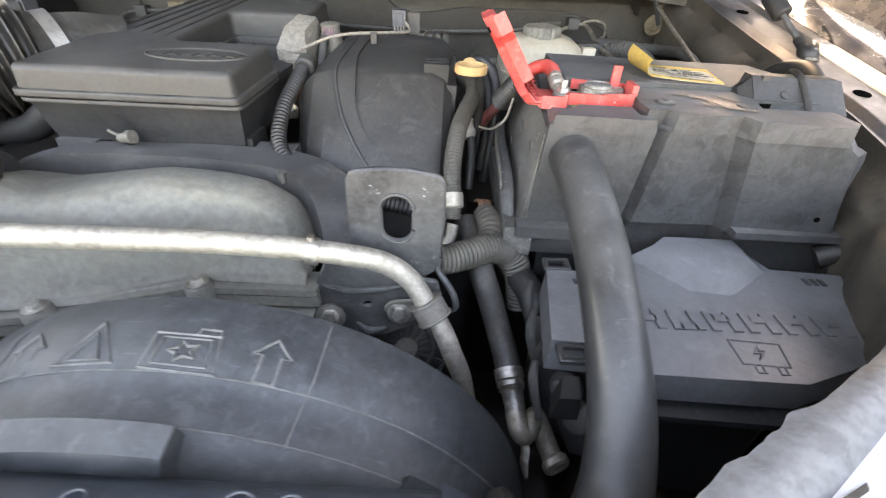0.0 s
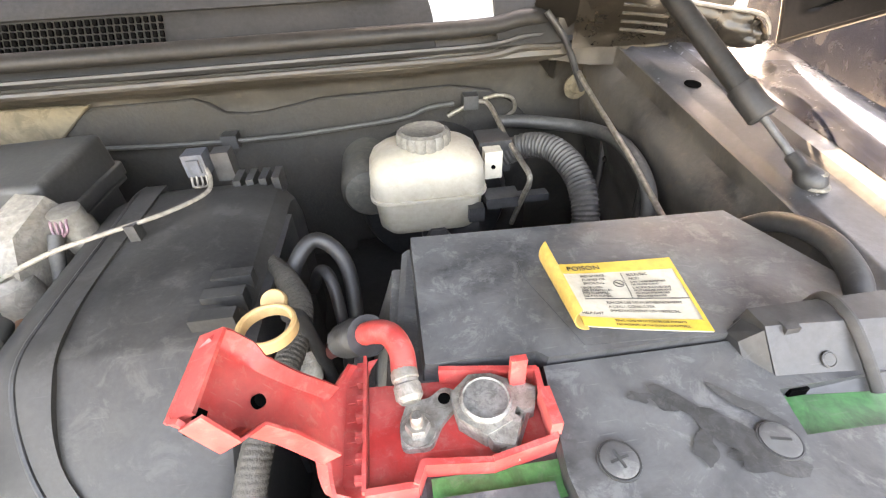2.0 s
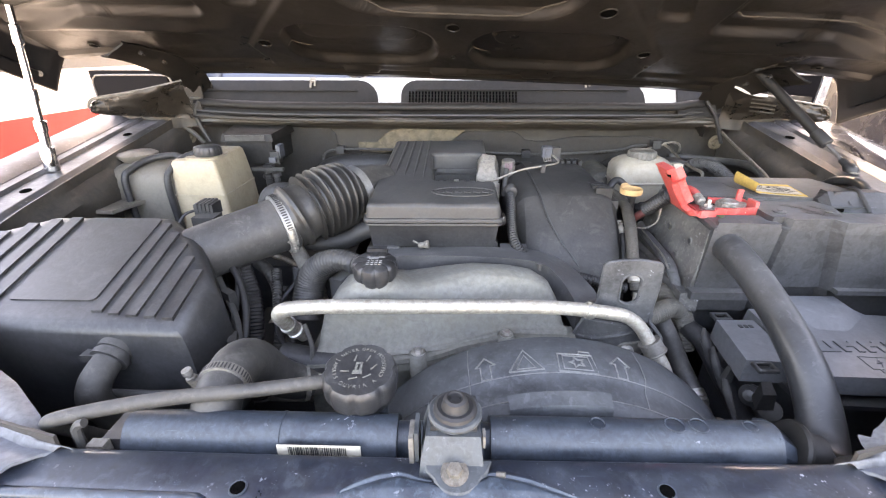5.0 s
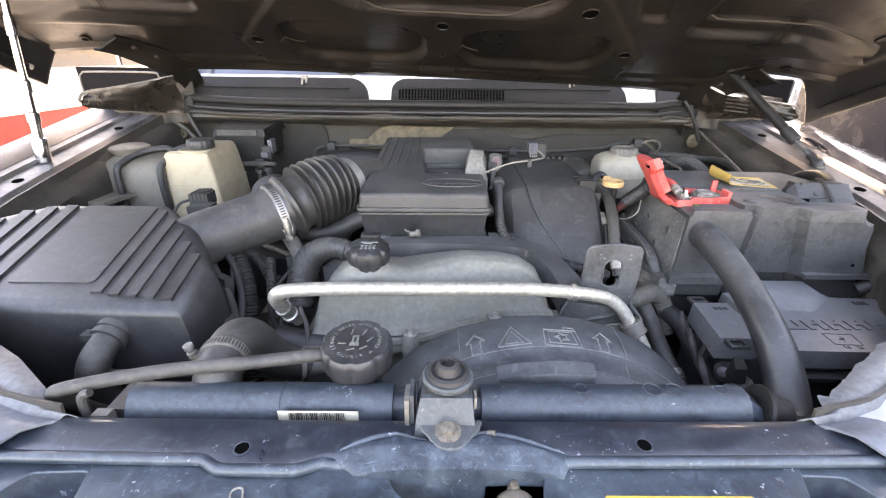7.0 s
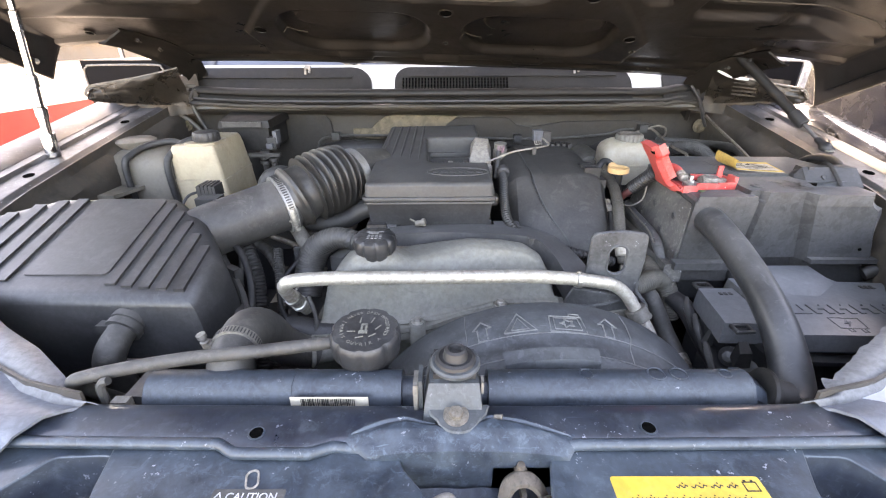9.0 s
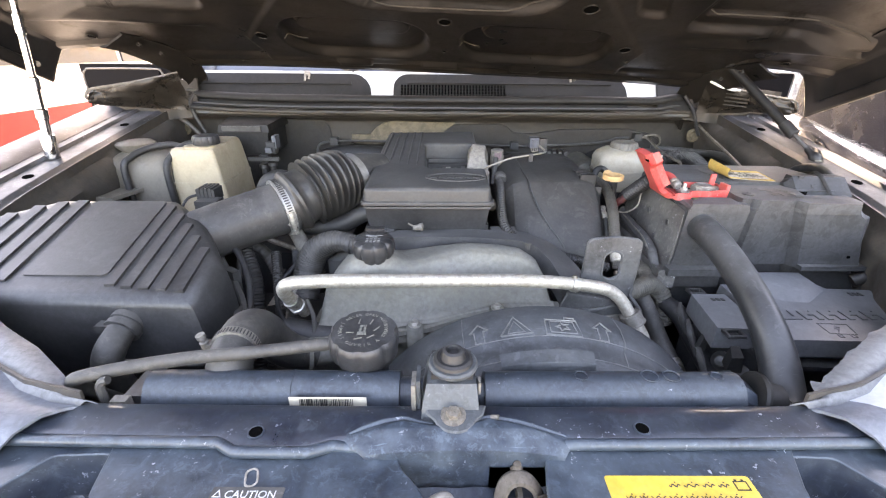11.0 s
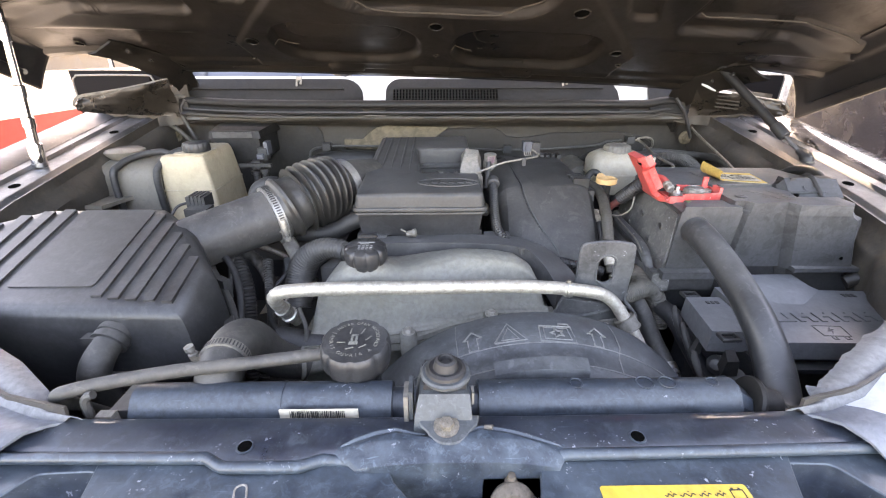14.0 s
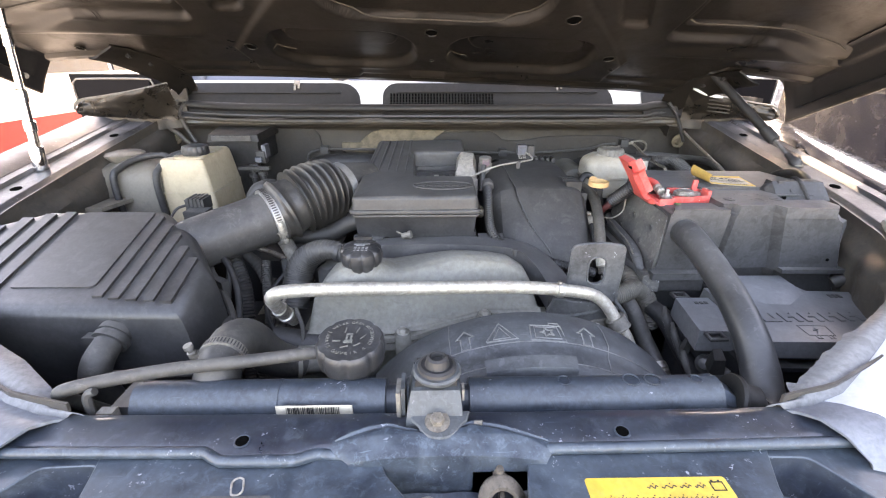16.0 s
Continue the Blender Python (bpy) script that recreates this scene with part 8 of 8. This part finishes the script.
booster = thing("brake_booster", "dark round brake booster at the firewall", "brake booster", at=(0.40, 0.9, 0.9))
part("front_dome", rod((0.402, 0.862, 1.030), (0.400, 0.975, 1.030), [(0.022, 0), (0.034, 0.003), (0.040, 0.012), (0.042, 0.03), (0.042, 0.11)], 28), CONDUIT, booster, "dusty grey booster snout")
part("shell", rod((0.50, 0.90, 0.97), (0.50, 0.985, 0.97), [(0.06, 0), (0.11, 0.01), (0.12, 0.03), (0.12, 0.08)], 32), RUBBER, booster)
sw = thing("switch_unit", "small white and black electrical connectors beside the brake tank", "connector", at=(0.57, 0.84, 1.05))
part("white_block", box(0.559, 0.582, 0.822, 0.842, 1.058, 1.096, 0.003), WHITE_LABEL, sw, "white plug block")
part("white_block_hole", rod((0.570, 0.8221, 1.075), (0.570, 0.8205, 1.075), [(0.003, 0), (0.003, 0.0016)], 10), DARK_HOLE, sw)
for b in ((0.556, 0.60, 0.845, 0.89, 1.055, 1.10), (0.555, 0.60, 0.79, 0.82, 1.03, 1.045), (0.60, 0.64, 0.795, 0.81, 1.032, 1.042), (0.53, 0.55, 0.78, 0.795, 1.02, 1.04)):
    part("black_block", box(*b, 0.004), PLASTIC, sw)

hose("brake_line", "thin dull metal brake line bent down beside the brake tank", [(0.53, 0.955, 1.10), (0.56, 0.955, 1.114), (0.582, 0.952, 1.119), (0.592, 0.935, 1.115), (0.598, 0.87, 1.096), (0.600, 0.800, 1.091), (0.600, 0.766, 1.090), (0.600, 0.762, 1.078), (0.600, 0.782, 1.048), (0.600, 0.823, 0.982)], 0.0036, OLD_STEEL, None, 8, category="pipe")
hose("brake_line", "thin dull metal brake line", [(0.585, 0.955, 1.122), (0.605, 0.95, 1.127), (0.628, 0.955, 1.120), (0.636, 0.962, 1.100), (0.622, 0.968, 1.085)], 0.003, OLD_STEEL, None, 8, category="pipe")
hose("cord", "black ribbed cord beside the vacuum hose", [(0.635, 0.900, 1.080), (0.655, 0.858, 1.090), (0.662, 0.800, 1.092), (0.666, 0.765, 1.078), (0.666, 0.750, 1.055), (0.675, 0.735, 1.03)], 0.0036, RUBBER, (0.0042, 0.002), 8, category="cable")
hose("vacuum_hose", "black corrugated vacuum hose", [(0.59, 0.86, 1.072), (0.62, 0.85, 1.088), (0.648, 0.82, 1.093), (0.665, 0.78, 1.078), (0.668, 0.745, 1.05), (0.662, 0.72, 1.01)], 0.0165, RUBBER_GREY, (0.0055, 0.002))
hose("firewall_hose", "smooth dusty black hose along the firewall", [(0.606, 0.95, 1.087), (0.645, 0.938, 1.088), (0.690, 0.915, 1.088), (0.725, 0.880, 1.090), (0.735, 0.830, 1.096), (0.735, 0.785, 1.096), (0.735, 0.745, 1.084), (0.735, 0.720, 1.058), (0.733, 0.710, 1.00)], 0.0095, RUBBER_GREY)
hose("support_rod", "thin dusty steel rod slanting down from the firewall corner", [(0.712, 0.915, 1.160), (0.710, 0.895, 1.155), (0.710, 0.836, 1.137), (0.710, 0.749, 1.113), (0.710, 0.676, 1.088), (0.710, 0.62, 1.068)], 0.0033, OLD_STEEL, None, 10, category="rod")
t = hose("firewall_pipe", "thin grey pipe clipped along the firewall", [(-0.36, 0.94, 1.02), (-0.37, 0.955, 1.08), (-0.33, 0.957, 1.1), (-0.2, 0.956, 1.102), (0.0, 0.956, 1.098), (0.12, 0.956, 1.093), (0.24, 0.956, 1.091), (0.34, 0.956, 1.094), (0.46, 0.956, 1.103), (0.50, 0.955, 1.115), (0.54, 0.956, 1.118)], 0.0035, RUBBER_GREY, None, 8, category="pipe")
for x, z in ((-0.319, 1.1), (0.207, 1.091), (0.565, 1.118)):
    part("pipe_clip", box(x - 0.011, x + 0.011, 0.948, 0.97, z - 0.009, z + 0.011, 0.003), PLASTIC, t)
hose("heater_pipe", "dark heater pipe below the firewall pipe", [(-0.40, 0.80, 0.98), (-0.36, 0.90, 1.04), (-0.32, 0.93, 1.06), (-0.22, 0.93, 1.065), (-0.15, 0.93, 1.06)], 0.03, RUBBER)

# ---------- tanks and relay box on the other side ----------
cool = thing("coolant_tank", "aged cream coolant expansion tank with a black cap", "coolant tank", at=(-0.54, 0.7, 0.95))
rings = []
for z, ins, r in ((0.965, 0.006, 0.007), (0.985, 0.001, 0.008), (1.055, 0.0, 0.008), (1.120, 0.003, 0.008), (1.134, 0.005, 0.007), (1.1395, 0.008, 0.006), (1.1415, 0.013, 0.004)):
    rings.append([(x + 0.10 * (1.14 - z) * (1 if x > -0.56 else 0), y, z + 0.03 * (y - 0.70)) for x, y in rounded(-0.622 + ins, -0.514 - ins, 0.646 + ins, 0.800 - ins, r)])
part("tank", loft(rings), CREAM_TANK, cool, "cream tank with flat faces", 30)
part("tank_seam", loft([[(x + (0.008 if x > -0.56 else 0), y, z) for x, y in rounded(-0.6235, -0.5125, 0.6445, 0.8015, 0.009)] for z in (1.060, 1.0635)]), CREAM_TANK, cool)
part("top_boss", prism(rounded(-0.592, -0.520, 0.655, 0.735, 0.02), 1.136, 1.1435, 0.002, 2), CREAM_TANK, cool)
part("cap", lathe([(0.027, 1.142), (0.029, 1.145), (0.029, 1.157), (0.027, 1.1625), (0.022, 1.164), (0.0, 1.164)], 56, Matrix.Translation((-0.551, 0.694, 0)), 14, 0.05), PLASTIC, cool, "black ribbed cap")
wash = thing("washer_tank", "dusty grey washer fluid tank with a pale lid", "washer tank", at=(-0.70, 0.72, 0.95))
rings = []
for z, ins, r in ((0.95, 0.006, 0.02), (0.975, 0.001, 0.022), (1.085, 0.0, 0.024), (1.103, 0.006, 0.024), (1.114, 0.016, 0.022), (1.121, 0.032, 0.018)):
    rings.append([(x, y, z + 0.03 * (y - 0.72)) for x, y in rounded(-0.795 + ins, -0.626 - ins, 0.655 + ins, 0.805 - ins, r)])
part("tank", loft(rings), GREY_TANK, wash, "grey tank")
part("lid", lathe([(0.03, 1.120), (0.042, 1.133), (0.043, 1.138), (0.036, 1.1425), (0.0, 1.144)], 32, Matrix.Translation((-0.74, 0.728, 0))), GREY_TANK, wash, "pale round lid")
part("strap", tube([(-0.722, 0.645, 0.96), (-0.724, 0.644, 1.09), (-0.715, 0.665, 1.118), (-0.69, 0.70, 1.132), (-0.65, 0.72, 1.136), (-0.625, 0.715, 1.13)], 0.0075, 10), RUBBER, wash, "black hose strap")
part("strap", tube([(-0.622, 0.64, 0.96), (-0.624, 0.638, 1.09), (-0.617, 0.655, 1.122), (-0.60, 0.68, 1.140), (-0.575, 0.70, 1.148)], 0.0075, 10), RUBBER, wash, "black hose strap")
part("bracket_arm", plate([(-0.800, 1.050), (-0.786, 1.097), (-0.704, 1.110), (-0.690, 1.088), (-0.716, 1.047)], [], 0.006, Matrix.Translation((0, 0.576, 0)) @ Matrix.Rotation(radians(84), 4, "X")), GREY_TANK, wash, "dusty flat mounting arm")
part("bracket_web", bevel(loft([[(-0.790, 0.574, 1.045), (-0.716, 0.574, 1.043), (-0.700, 0.66, 1.040), (-0.760, 0.66, 1.040)], [(-0.790, 0.574, 1.053), (-0.716, 0.574, 1.051), (-0.700, 0.66, 1.048), (-0.760, 0.66, 1.048)]]), 0.002, 1), GREY_TANK, wash)
part("arm_screw", rod((-0.764, 0.570, 1.079), (-0.764, 0.562, 1.080), [(0.009, 0), (0.009, 0.004), (0.005, 0.007)], 14), CAP_GREY, wash)
relay = thing("relay_box", "black relay box with a dusty flat lid by the firewall", "relay box", at=(-0.54, 0.9, 1.1))
part("lid", bevel(loft([[(-0.585, 0.818, 1.148), (-0.452, 0.82, 1.148), (-0.452, 0.975, 1.148), (-0.62, 0.975, 1.148)], [(-0.580, 0.822, 1.166), (-0.456, 0.824, 1.166), (-0.458, 0.97, 1.170), (-0.615, 0.972, 1.170)]]), 0.002, 2), BLACK_TRIM, relay, "flat dusty lid")
part("body", box(-0.575, -0.46, 0.828, 0.965, 1.09, 1.148, 0.004), BLACK_TRIM, relay)
part("front_label", box(-0.572, -0.472, 0.8165, 0.819, 1.151, 1.164, 0.0006), PLASTIC_GREY, relay, "pale front strip")
part("plug", merge(box(-0.462, -0.44, 0.81, 0.835, 1.095, 1.125, 0.003), box(-0.478, -0.455, 0.795, 0.815, 1.075, 1.095, 0.003)), PLASTIC, relay)
part("blue_tab", merge(box(-0.447, -0.437, 0.815, 0.845, 1.108, 1.14, 0.002), box(-0.462, -0.446, 0.80, 0.812, 1.10, 1.112, 0.002)), BLUE, relay, "blue lock tab")
part("valve_stem", merge(rod((-0.47, 0.80, 1.03), (-0.47, 0.80, 1.085), [(0.008, 0), (0.008, 0.03), (0.013, 0.032), (0.013, 0.04), (0.006, 0.042), (0.006, 0.055)], 14), rod((-0.44, 0.78, 1.03), (-0.44, 0.78, 1.08), [(0.007, 0), (0.007, 0.04), (0.011, 0.042), (0.011, 0.05)], 14), box(-0.50, -0.42, 0.775, 0.785, 1.085, 1.093, 0.003)), RUBBER_GREY, relay)

# ---------- air filter box ----------
def air_top(y):
    return 1.055 + 0.3 * (y - 0.216)


air = thing("air_filter_box", "large black ribbed plastic air filter box", "air filter box", at=(-0.55, 0.28, 0.8))
AP = [(-0.338, 0.176), (-0.322, 0.245), (-0.395, 0.345), (-0.46, 0.400), (-0.66, 0.400), (-0.76, 0.345), (-0.80, 0.27), (-0.80, 0.186)]
rings = []
for g, dz in ((0.012, -0.21), (0.010, -0.07), (0.007, -0.034), (0.002, -0.016), (-0.007, -0.005), (-0.020, -0.0008), (-0.034, 0.0)):
    ring = []
    for x, y in AP:
        dx, dy = x + 0.565, y - 0.28
        d = math.hypot(dx, dy)
        x2, y2 = x + dx / d * g, y + dy / d * g
        ring.append((x2, y2, air_top(y2) + dz if dz > -0.2 else 0.86))
    rings.append(ring)
part("lid", bevel(loft(rings), 0.010, 3, 32), PLASTIC, air, "black lid with moulded ribs", 50)


def air_strip(x0, x1, y0, y1, h=0.0036, skew=0.0, bev=0.0022):
    o = [(x0, y0), (x1, y0), (x1 + skew, y1), (x0 + skew, y1)]
    return bevel(loft([[(x, y, air_top(y) - 0.002) for x, y in o], [(x, y, air_top(y) + h) for x, y in o]]), bev, 3)


pan = rounded(-0.592, -0.472, 0.216, 0.386, 0.008)
part("raised_panel", bevel(loft([[(x, y, air_top(y) - 0.002) for x, y in pan], [(x, y, air_top(y) + 0.0022) for x, y in pan]]), 0.0008, 1), PLASTIC, air, "smooth raised panel")
for i, (y0, y1) in enumerate(((0.198, 0.372), (0.194, 0.350), (0.192, 0.326), (0.190, 0.298), (0.188, 0.272))):
    part("rib", air_strip(-0.464 + 0.0245 * i, -0.450 + 0.0245 * i, y0, y1), PLASTIC, air)
for i, (y0, y1) in enumerate(((0.205, 0.385), (0.205, 0.38), (0.205, 0.37), (0.205, 0.35), (0.205, 0.32))):
    part("rib", air_strip(-0.622 - 0.031 * i, -0.604 - 0.031 * i, y0, y1), PLASTIC, air)
rim_pts = []
for x, y in AP[:5]:
    dx, dy = x + 0.565, y - 0.28
    d = math.hypot(dx, dy)
    rim_pts.append((x + dx / d * 0.016, y + dy / d * 0.016, air_top(y) - 0.088))
part("lid_rim", tube([(-0.45, 0.158, 0.952), (-0.36, 0.158, 0.952)] + rim_pts, 0.0055, 8, 8, flat=0.7), PLASTIC_GREY, air, "clamped rim under the lid")
for k, (x, y) in enumerate(((-0.310, 0.235), (-0.352, 0.318))):
    part("rim_clip", xf(box(-0.006, 0.006, -0.012, 0.012, -0.022, 0.012, 0.002), Matrix.Translation((x, y, air_top(y) - 0.085)) @ Matrix.Rotation(radians(20 + 35 * k), 4, "Z")), PLASTIC_GREY, air)
part("lower_box", prism([(-0.35, 0.20), (-0.325, 0.27), (-0.40, 0.36), (-0.47, 0.405), (-0.79, 0.40), (-0.79, 0.20)], 0.72, 0.90, 0.01), PLASTIC, air)
part("edge_cable", tube([(-0.385, 0.385, 1.04), (-0.345, 0.345, 1.015), (-0.315, 0.29, 0.985), (-0.308, 0.24, 0.95), (-0.325, 0.19, 0.90)], 0.0055, 10), RUBBER, air, "black edge hose")
nz = thing("drain_nozzle", "black angled nozzle with collar at the air filter box", "nozzle", at=(-0.458, 0.18, 0.97))
part("elbow", tube([(-0.428, 0.20, 1.012), (-0.432, 0.180, 1.005), (-0.434, 0.160, 0.998), (-0.437, 0.142, 0.986), (-0.440, 0.134, 0.968), (-0.442, 0.140, 0.945), (-0.442, 0.15, 0.91)], [0.0175, 0.0175, 0.0175, 0.0185, 0.018, 0.0172, 0.0165], 22), RUBBER_GREY, nz)
part("collar", rod((-0.431, 0.184, 1.0065), (-0.4335, 0.163, 0.9992), [(0.019, 0), (0.0225, 0.0005), (0.0225, 0.009), (0.0202, 0.010), (0.0202, 0.013), (0.0225, 0.0135), (0.0225, 0.021), (0.019, 0.0215)], 28), PLASTIC_GREY, nz, "ribbed black collar")
part("collar_tab", box(-0.462, -0.445, 0.158, 0.172, 1.002, 1.012, 0.002), PLASTIC_GREY, nz)

# ---------- intake pipe, bellows ----------
inl = thing("intake_pipe", "black intake pipe with a ribbed rubber bellows and clamps", "intake pipe", at=(-0.3, 0.47, 1.0))
part("smooth_pipe", tube([(-0.44, 0.352, 1.045), (-0.395, 0.387, 1.056), (-0.345, 0.425, 1.066), (-0.292, 0.462, 1.076)], [0.046, 0.046, 0.047, 0.050], 26), PIPE_BLACK, inl, "smooth black pipe")
BA, BB = Vector((-0.300, 0.456, 1.0755)), Vector((-0.192, 0.565, 1.099))


def on_axis(*ts):
    return [tuple(BA.lerp(BB, t) + Vector((0.004, -0.004, 0.010)) * math.sin(math.pi * t)) for t in ts]


part("bellows", tube(on_axis(0.29, 0.42, 0.55, 0.68, 0.84), [0.0585, 0.0595, 0.0595, 0.0585, 0.0565], 40, 8, ribs=(0.0128, 0.0140, 2.0)), BELLOWS, inl, "ribbed black rubber bellows")
part("bellows_cuff", tube(on_axis(0.02, 0.07, 0.10, 0.13, 0.16, 0.20, 0.25, 0.31), [0.0530, 0.0545, 0.0600, 0.0612, 0.0560, 0.0535, 0.0530, 0.0520], 36, 5), BELLOWS, inl, "smooth cuff with one raised fold")
part("outlet_neck", tube(on_axis(0.82, 0.90, 0.96) + [(-0.175, 0.588, 1.100), (-0.14, 0.62, 1.095)], [0.0520, 0.0490, 0.0470, 0.0465, 0.045], 28), RUBBER_GREY, inl)
part("hose_clamp", rod((-0.310, 0.4485, 1.073), (-0.298, 0.4575, 1.0755), [(0.0545, 0), (0.0545, 0.0145)], 36), CLAMP, inl, "steel worm clamp")
part("clamp_screw", merge(rod((-0.2715, 0.4145, 1.038), (-0.2745, 0.4105, 1.080), [(0.0065, 0), (0.0065, 0.006), (0.004, 0.007), (0.004, 0.012), (0.0065, 0.013), (0.0065, 0.036), (0.005, 0.042)], 12), rod((-0.283, 0.428, 1.055), (-0.270, 0.407, 1.057), [(0.009, 0), (0.009, 0.02)], 4)), STEEL, inl)
part("clamp_notch", merge(*[xf(box(-0.0012, 0.0012, 0.0540, 0.0552, 0.003, 0.0115, 0), along((-0.310, 0.4485, 1.073), (-0.298, 0.4575, 1.0755)) @ Matrix.Rotation(math.radians(a), 4, "Z")) for a in range(0, 360, 5)]), RUBBER, inl, kind="stuff")
part("hose_clamp", rod((-0.198, 0.558, 1.098), (-0.187, 0.571, 1.100), [(0.0525, 0), (0.0525, 0.016)], 36), CLAMP, inl, "bright steel clamp")
sens = thing("airflow_sensor", "black airflow sensor plug on the intake pipe", "sensor", at=(-0.44, 0.47, 1.08))
part("plug", merge(box(-0.462, -0.428, 0.455, 0.487, 1.085, 1.107, 0.004), *[box(-0.458 + 0.007 * i, -0.454 + 0.007 * i, 0.453, 0.489, 1.088, 1.1095, 0.001) for i in range(4)]), PLASTIC, sens)
part("plug_base", box(-0.455, -0.415, 0.43, 0.46, 1.06, 1.092, 0.005), PLASTIC_GREY, sens)
part("plug_wire", tube([(-0.462, 0.465, 1.095), (-0.478, 0.45, 1.09), (-0.482, 0.425, 1.07), (-0.47, 0.40, 1.05)], 0.0025, 8), RUBBER, sens)

# ---------- struts ----------
strut = thing("gas_strut", "black bonnet gas strut with a thin rod", "gas strut", at=(0.80, 0.61, 1.13))
SA, SB = Vector((0.803, 0.608, 1.138)), Vector((0.70, 0.845, 1.325))
SL = (SB - SA).length
part("rod", rod(SA, SB, [(0.0036, 0.01), (0.0036, 0.16)], 12), BRACKET, strut, "thin dark rod")
part("cylinder", rod(SA, SB, [(0.008, 0.075), (0.0100, 0.077), (0.0100, SL), (0.006, SL + 0.004)], 20), BLACK_TRIM, strut, "black cylinder")
part("sleeve", rod(SA, SB, [(0.0108, 0.070), (0.0124, 0.072), (0.0124, 0.104), (0.0116, 0.106)], 20), RUBBER, strut)
part("end_socket", merge(rod(SA - (SB - SA).normalized() * 0.008, SB, [(0.004, -0.003), (0.009, 0.0), (0.0115, 0.006), (0.0115, 0.013), (0.009, 0.020), (0.0065, 0.024), (0.0065, 0.036), (0.005, 0.038)], 20)), RUBBER, strut, "black ball socket")
part("ball_stud", lathe([(0.011, 0), (0.011, 0.003), (0.005, 0.004), (0.005, 0.014)], 14, Matrix.Translation((0.805, 0.605, rail_z(0.605)))), CAP_GREY, strut)
ext = thing("socket_extension", "chrome socket extension bars propping the bonnet up", "tool", at=(-0.824, 0.59, 1.13))
EA, EB = Vector((-0.8245, 0.59, 1.1325)), Vector((-0.797, 0.60, 1.43))
steps = [("socket", [(0.0125, 0.0), (0.013, 0.002), (0.013, 0.045), (0.0115, 0.048)]), ("bar", [(0.0085, 0.047), (0.0085, 0.078), (0.0105, 0.08), (0.0105, 0.098), (0.0085, 0.1)]), ("bar", [(0.0068, 0.099), (0.0068, 0.135), (0.009, 0.137), (0.009, 0.158), (0.007, 0.16)]), ("bar", [(0.0062, 0.159), (0.0062, 0.235), (0.0085, 0.237), (0.0085, 0.268), (0.006, 0.27), (0.006, 0.30)])]
for n_, prof in steps:
    part(n_, rod(EA, EB, prof, 20), CHROME, ext)

# ---------- vehicles standing around ----------
def parked_car(name, label, at, turn, paint, band=None, van=False):
    t = thing(name, label, "car", "parked cars around", at=at)
    m = Matrix.Translation(at) @ Matrix.Rotation(radians(turn), 4, "Z")
    L, W, H = 4.6, 0.9, 1.9 if van else 1.5
    top_z = 1.2 if van else 1.0
    lower = [(-2.3, 0.35), (-2.3, 0.85), (-2.2, top_z), (2.15, top_z), (2.3, 0.8), (2.3, 0.35)]
    upper = [(-2.1, 1.0), (-1.85, H), (0.75, H), (1.45, 1.0)] if not van else [(-2.25, 1.15), (-2.15, H), (1.1, H), (1.75, 1.15)]
    part("body", xf(bevel(loft([[(x, y, z) for x, z in lower] for y in (-W, W)]), 0.07, 3), m), paint, t)
    part("cabin", xf(bevel(loft([[(x, y, z) for x, z in upper] for y in (-W + 0.12, W - 0.12)]), 0.06, 3), m), paint, t)
    if band:
        for y in (-W - 0.006, W + 0.002):
            part("side_band", xf(box(-2.22, 2.22, y, y + 0.006, 0.45, 0.90, 0.002), m), band, t, "coloured side band")
    for y in (-W + 0.105, W - 0.125):
        for x0, x1 in ((-1.75, -0.75), (-0.68, 0.2), (0.27, 0.95)):
            part("window", xf(box(x0, x1, y, y + 0.02, 1.215 if van else 1.06, H - 0.1, 0.01), m), GLASS, t)
    for x, z0 in ((-2.31, 0.7), (2.29, 0.6)):
        for y in (-0.7, 0.55):
            part("lamp", xf(box(x, x + 0.03, y, y + 0.16, z0, z0 + 0.18, 0.01), m), RED_PAINT if x < 0 else CHROME, t)
    for x in (-1.4, 1.4):
        for y in (-W + 0.1, W - 0.1):
            w = part("wheel", xf(rod((x, y - 0.11, 0.33), (x, y + 0.11, 0.33), [(0.2, 0.0), (0.32, 0.01), (0.33, 0.04), (0.33, 0.18), (0.32, 0.21), (0.2, 0.22)], 28), m), TYRE, t)
            part("rim", xf(rod((x, y - 0.115, 0.33), (x, y + 0.115, 0.33), [(0.05, 0), (0.2, 0.008), (0.2, 0.222), (0.05, 0.23)], 20), m), STEEL, w)
    return t


parked_car("parked_van", "white van with a red lower band parked in the sun", (-4.1, 4.25, 0), 90, WHITE_PAINT, RED_PAINT, True)
parked_car("parked_car", "dark navy off-road car parked alongside", (2.95, 1.6, 0), 90, NAVY_PAINT, None, True)
parked_car("parked_van", "white van parked further back", (5.2, 8.2, 0), 90, WHITE_PAINT, None, True)
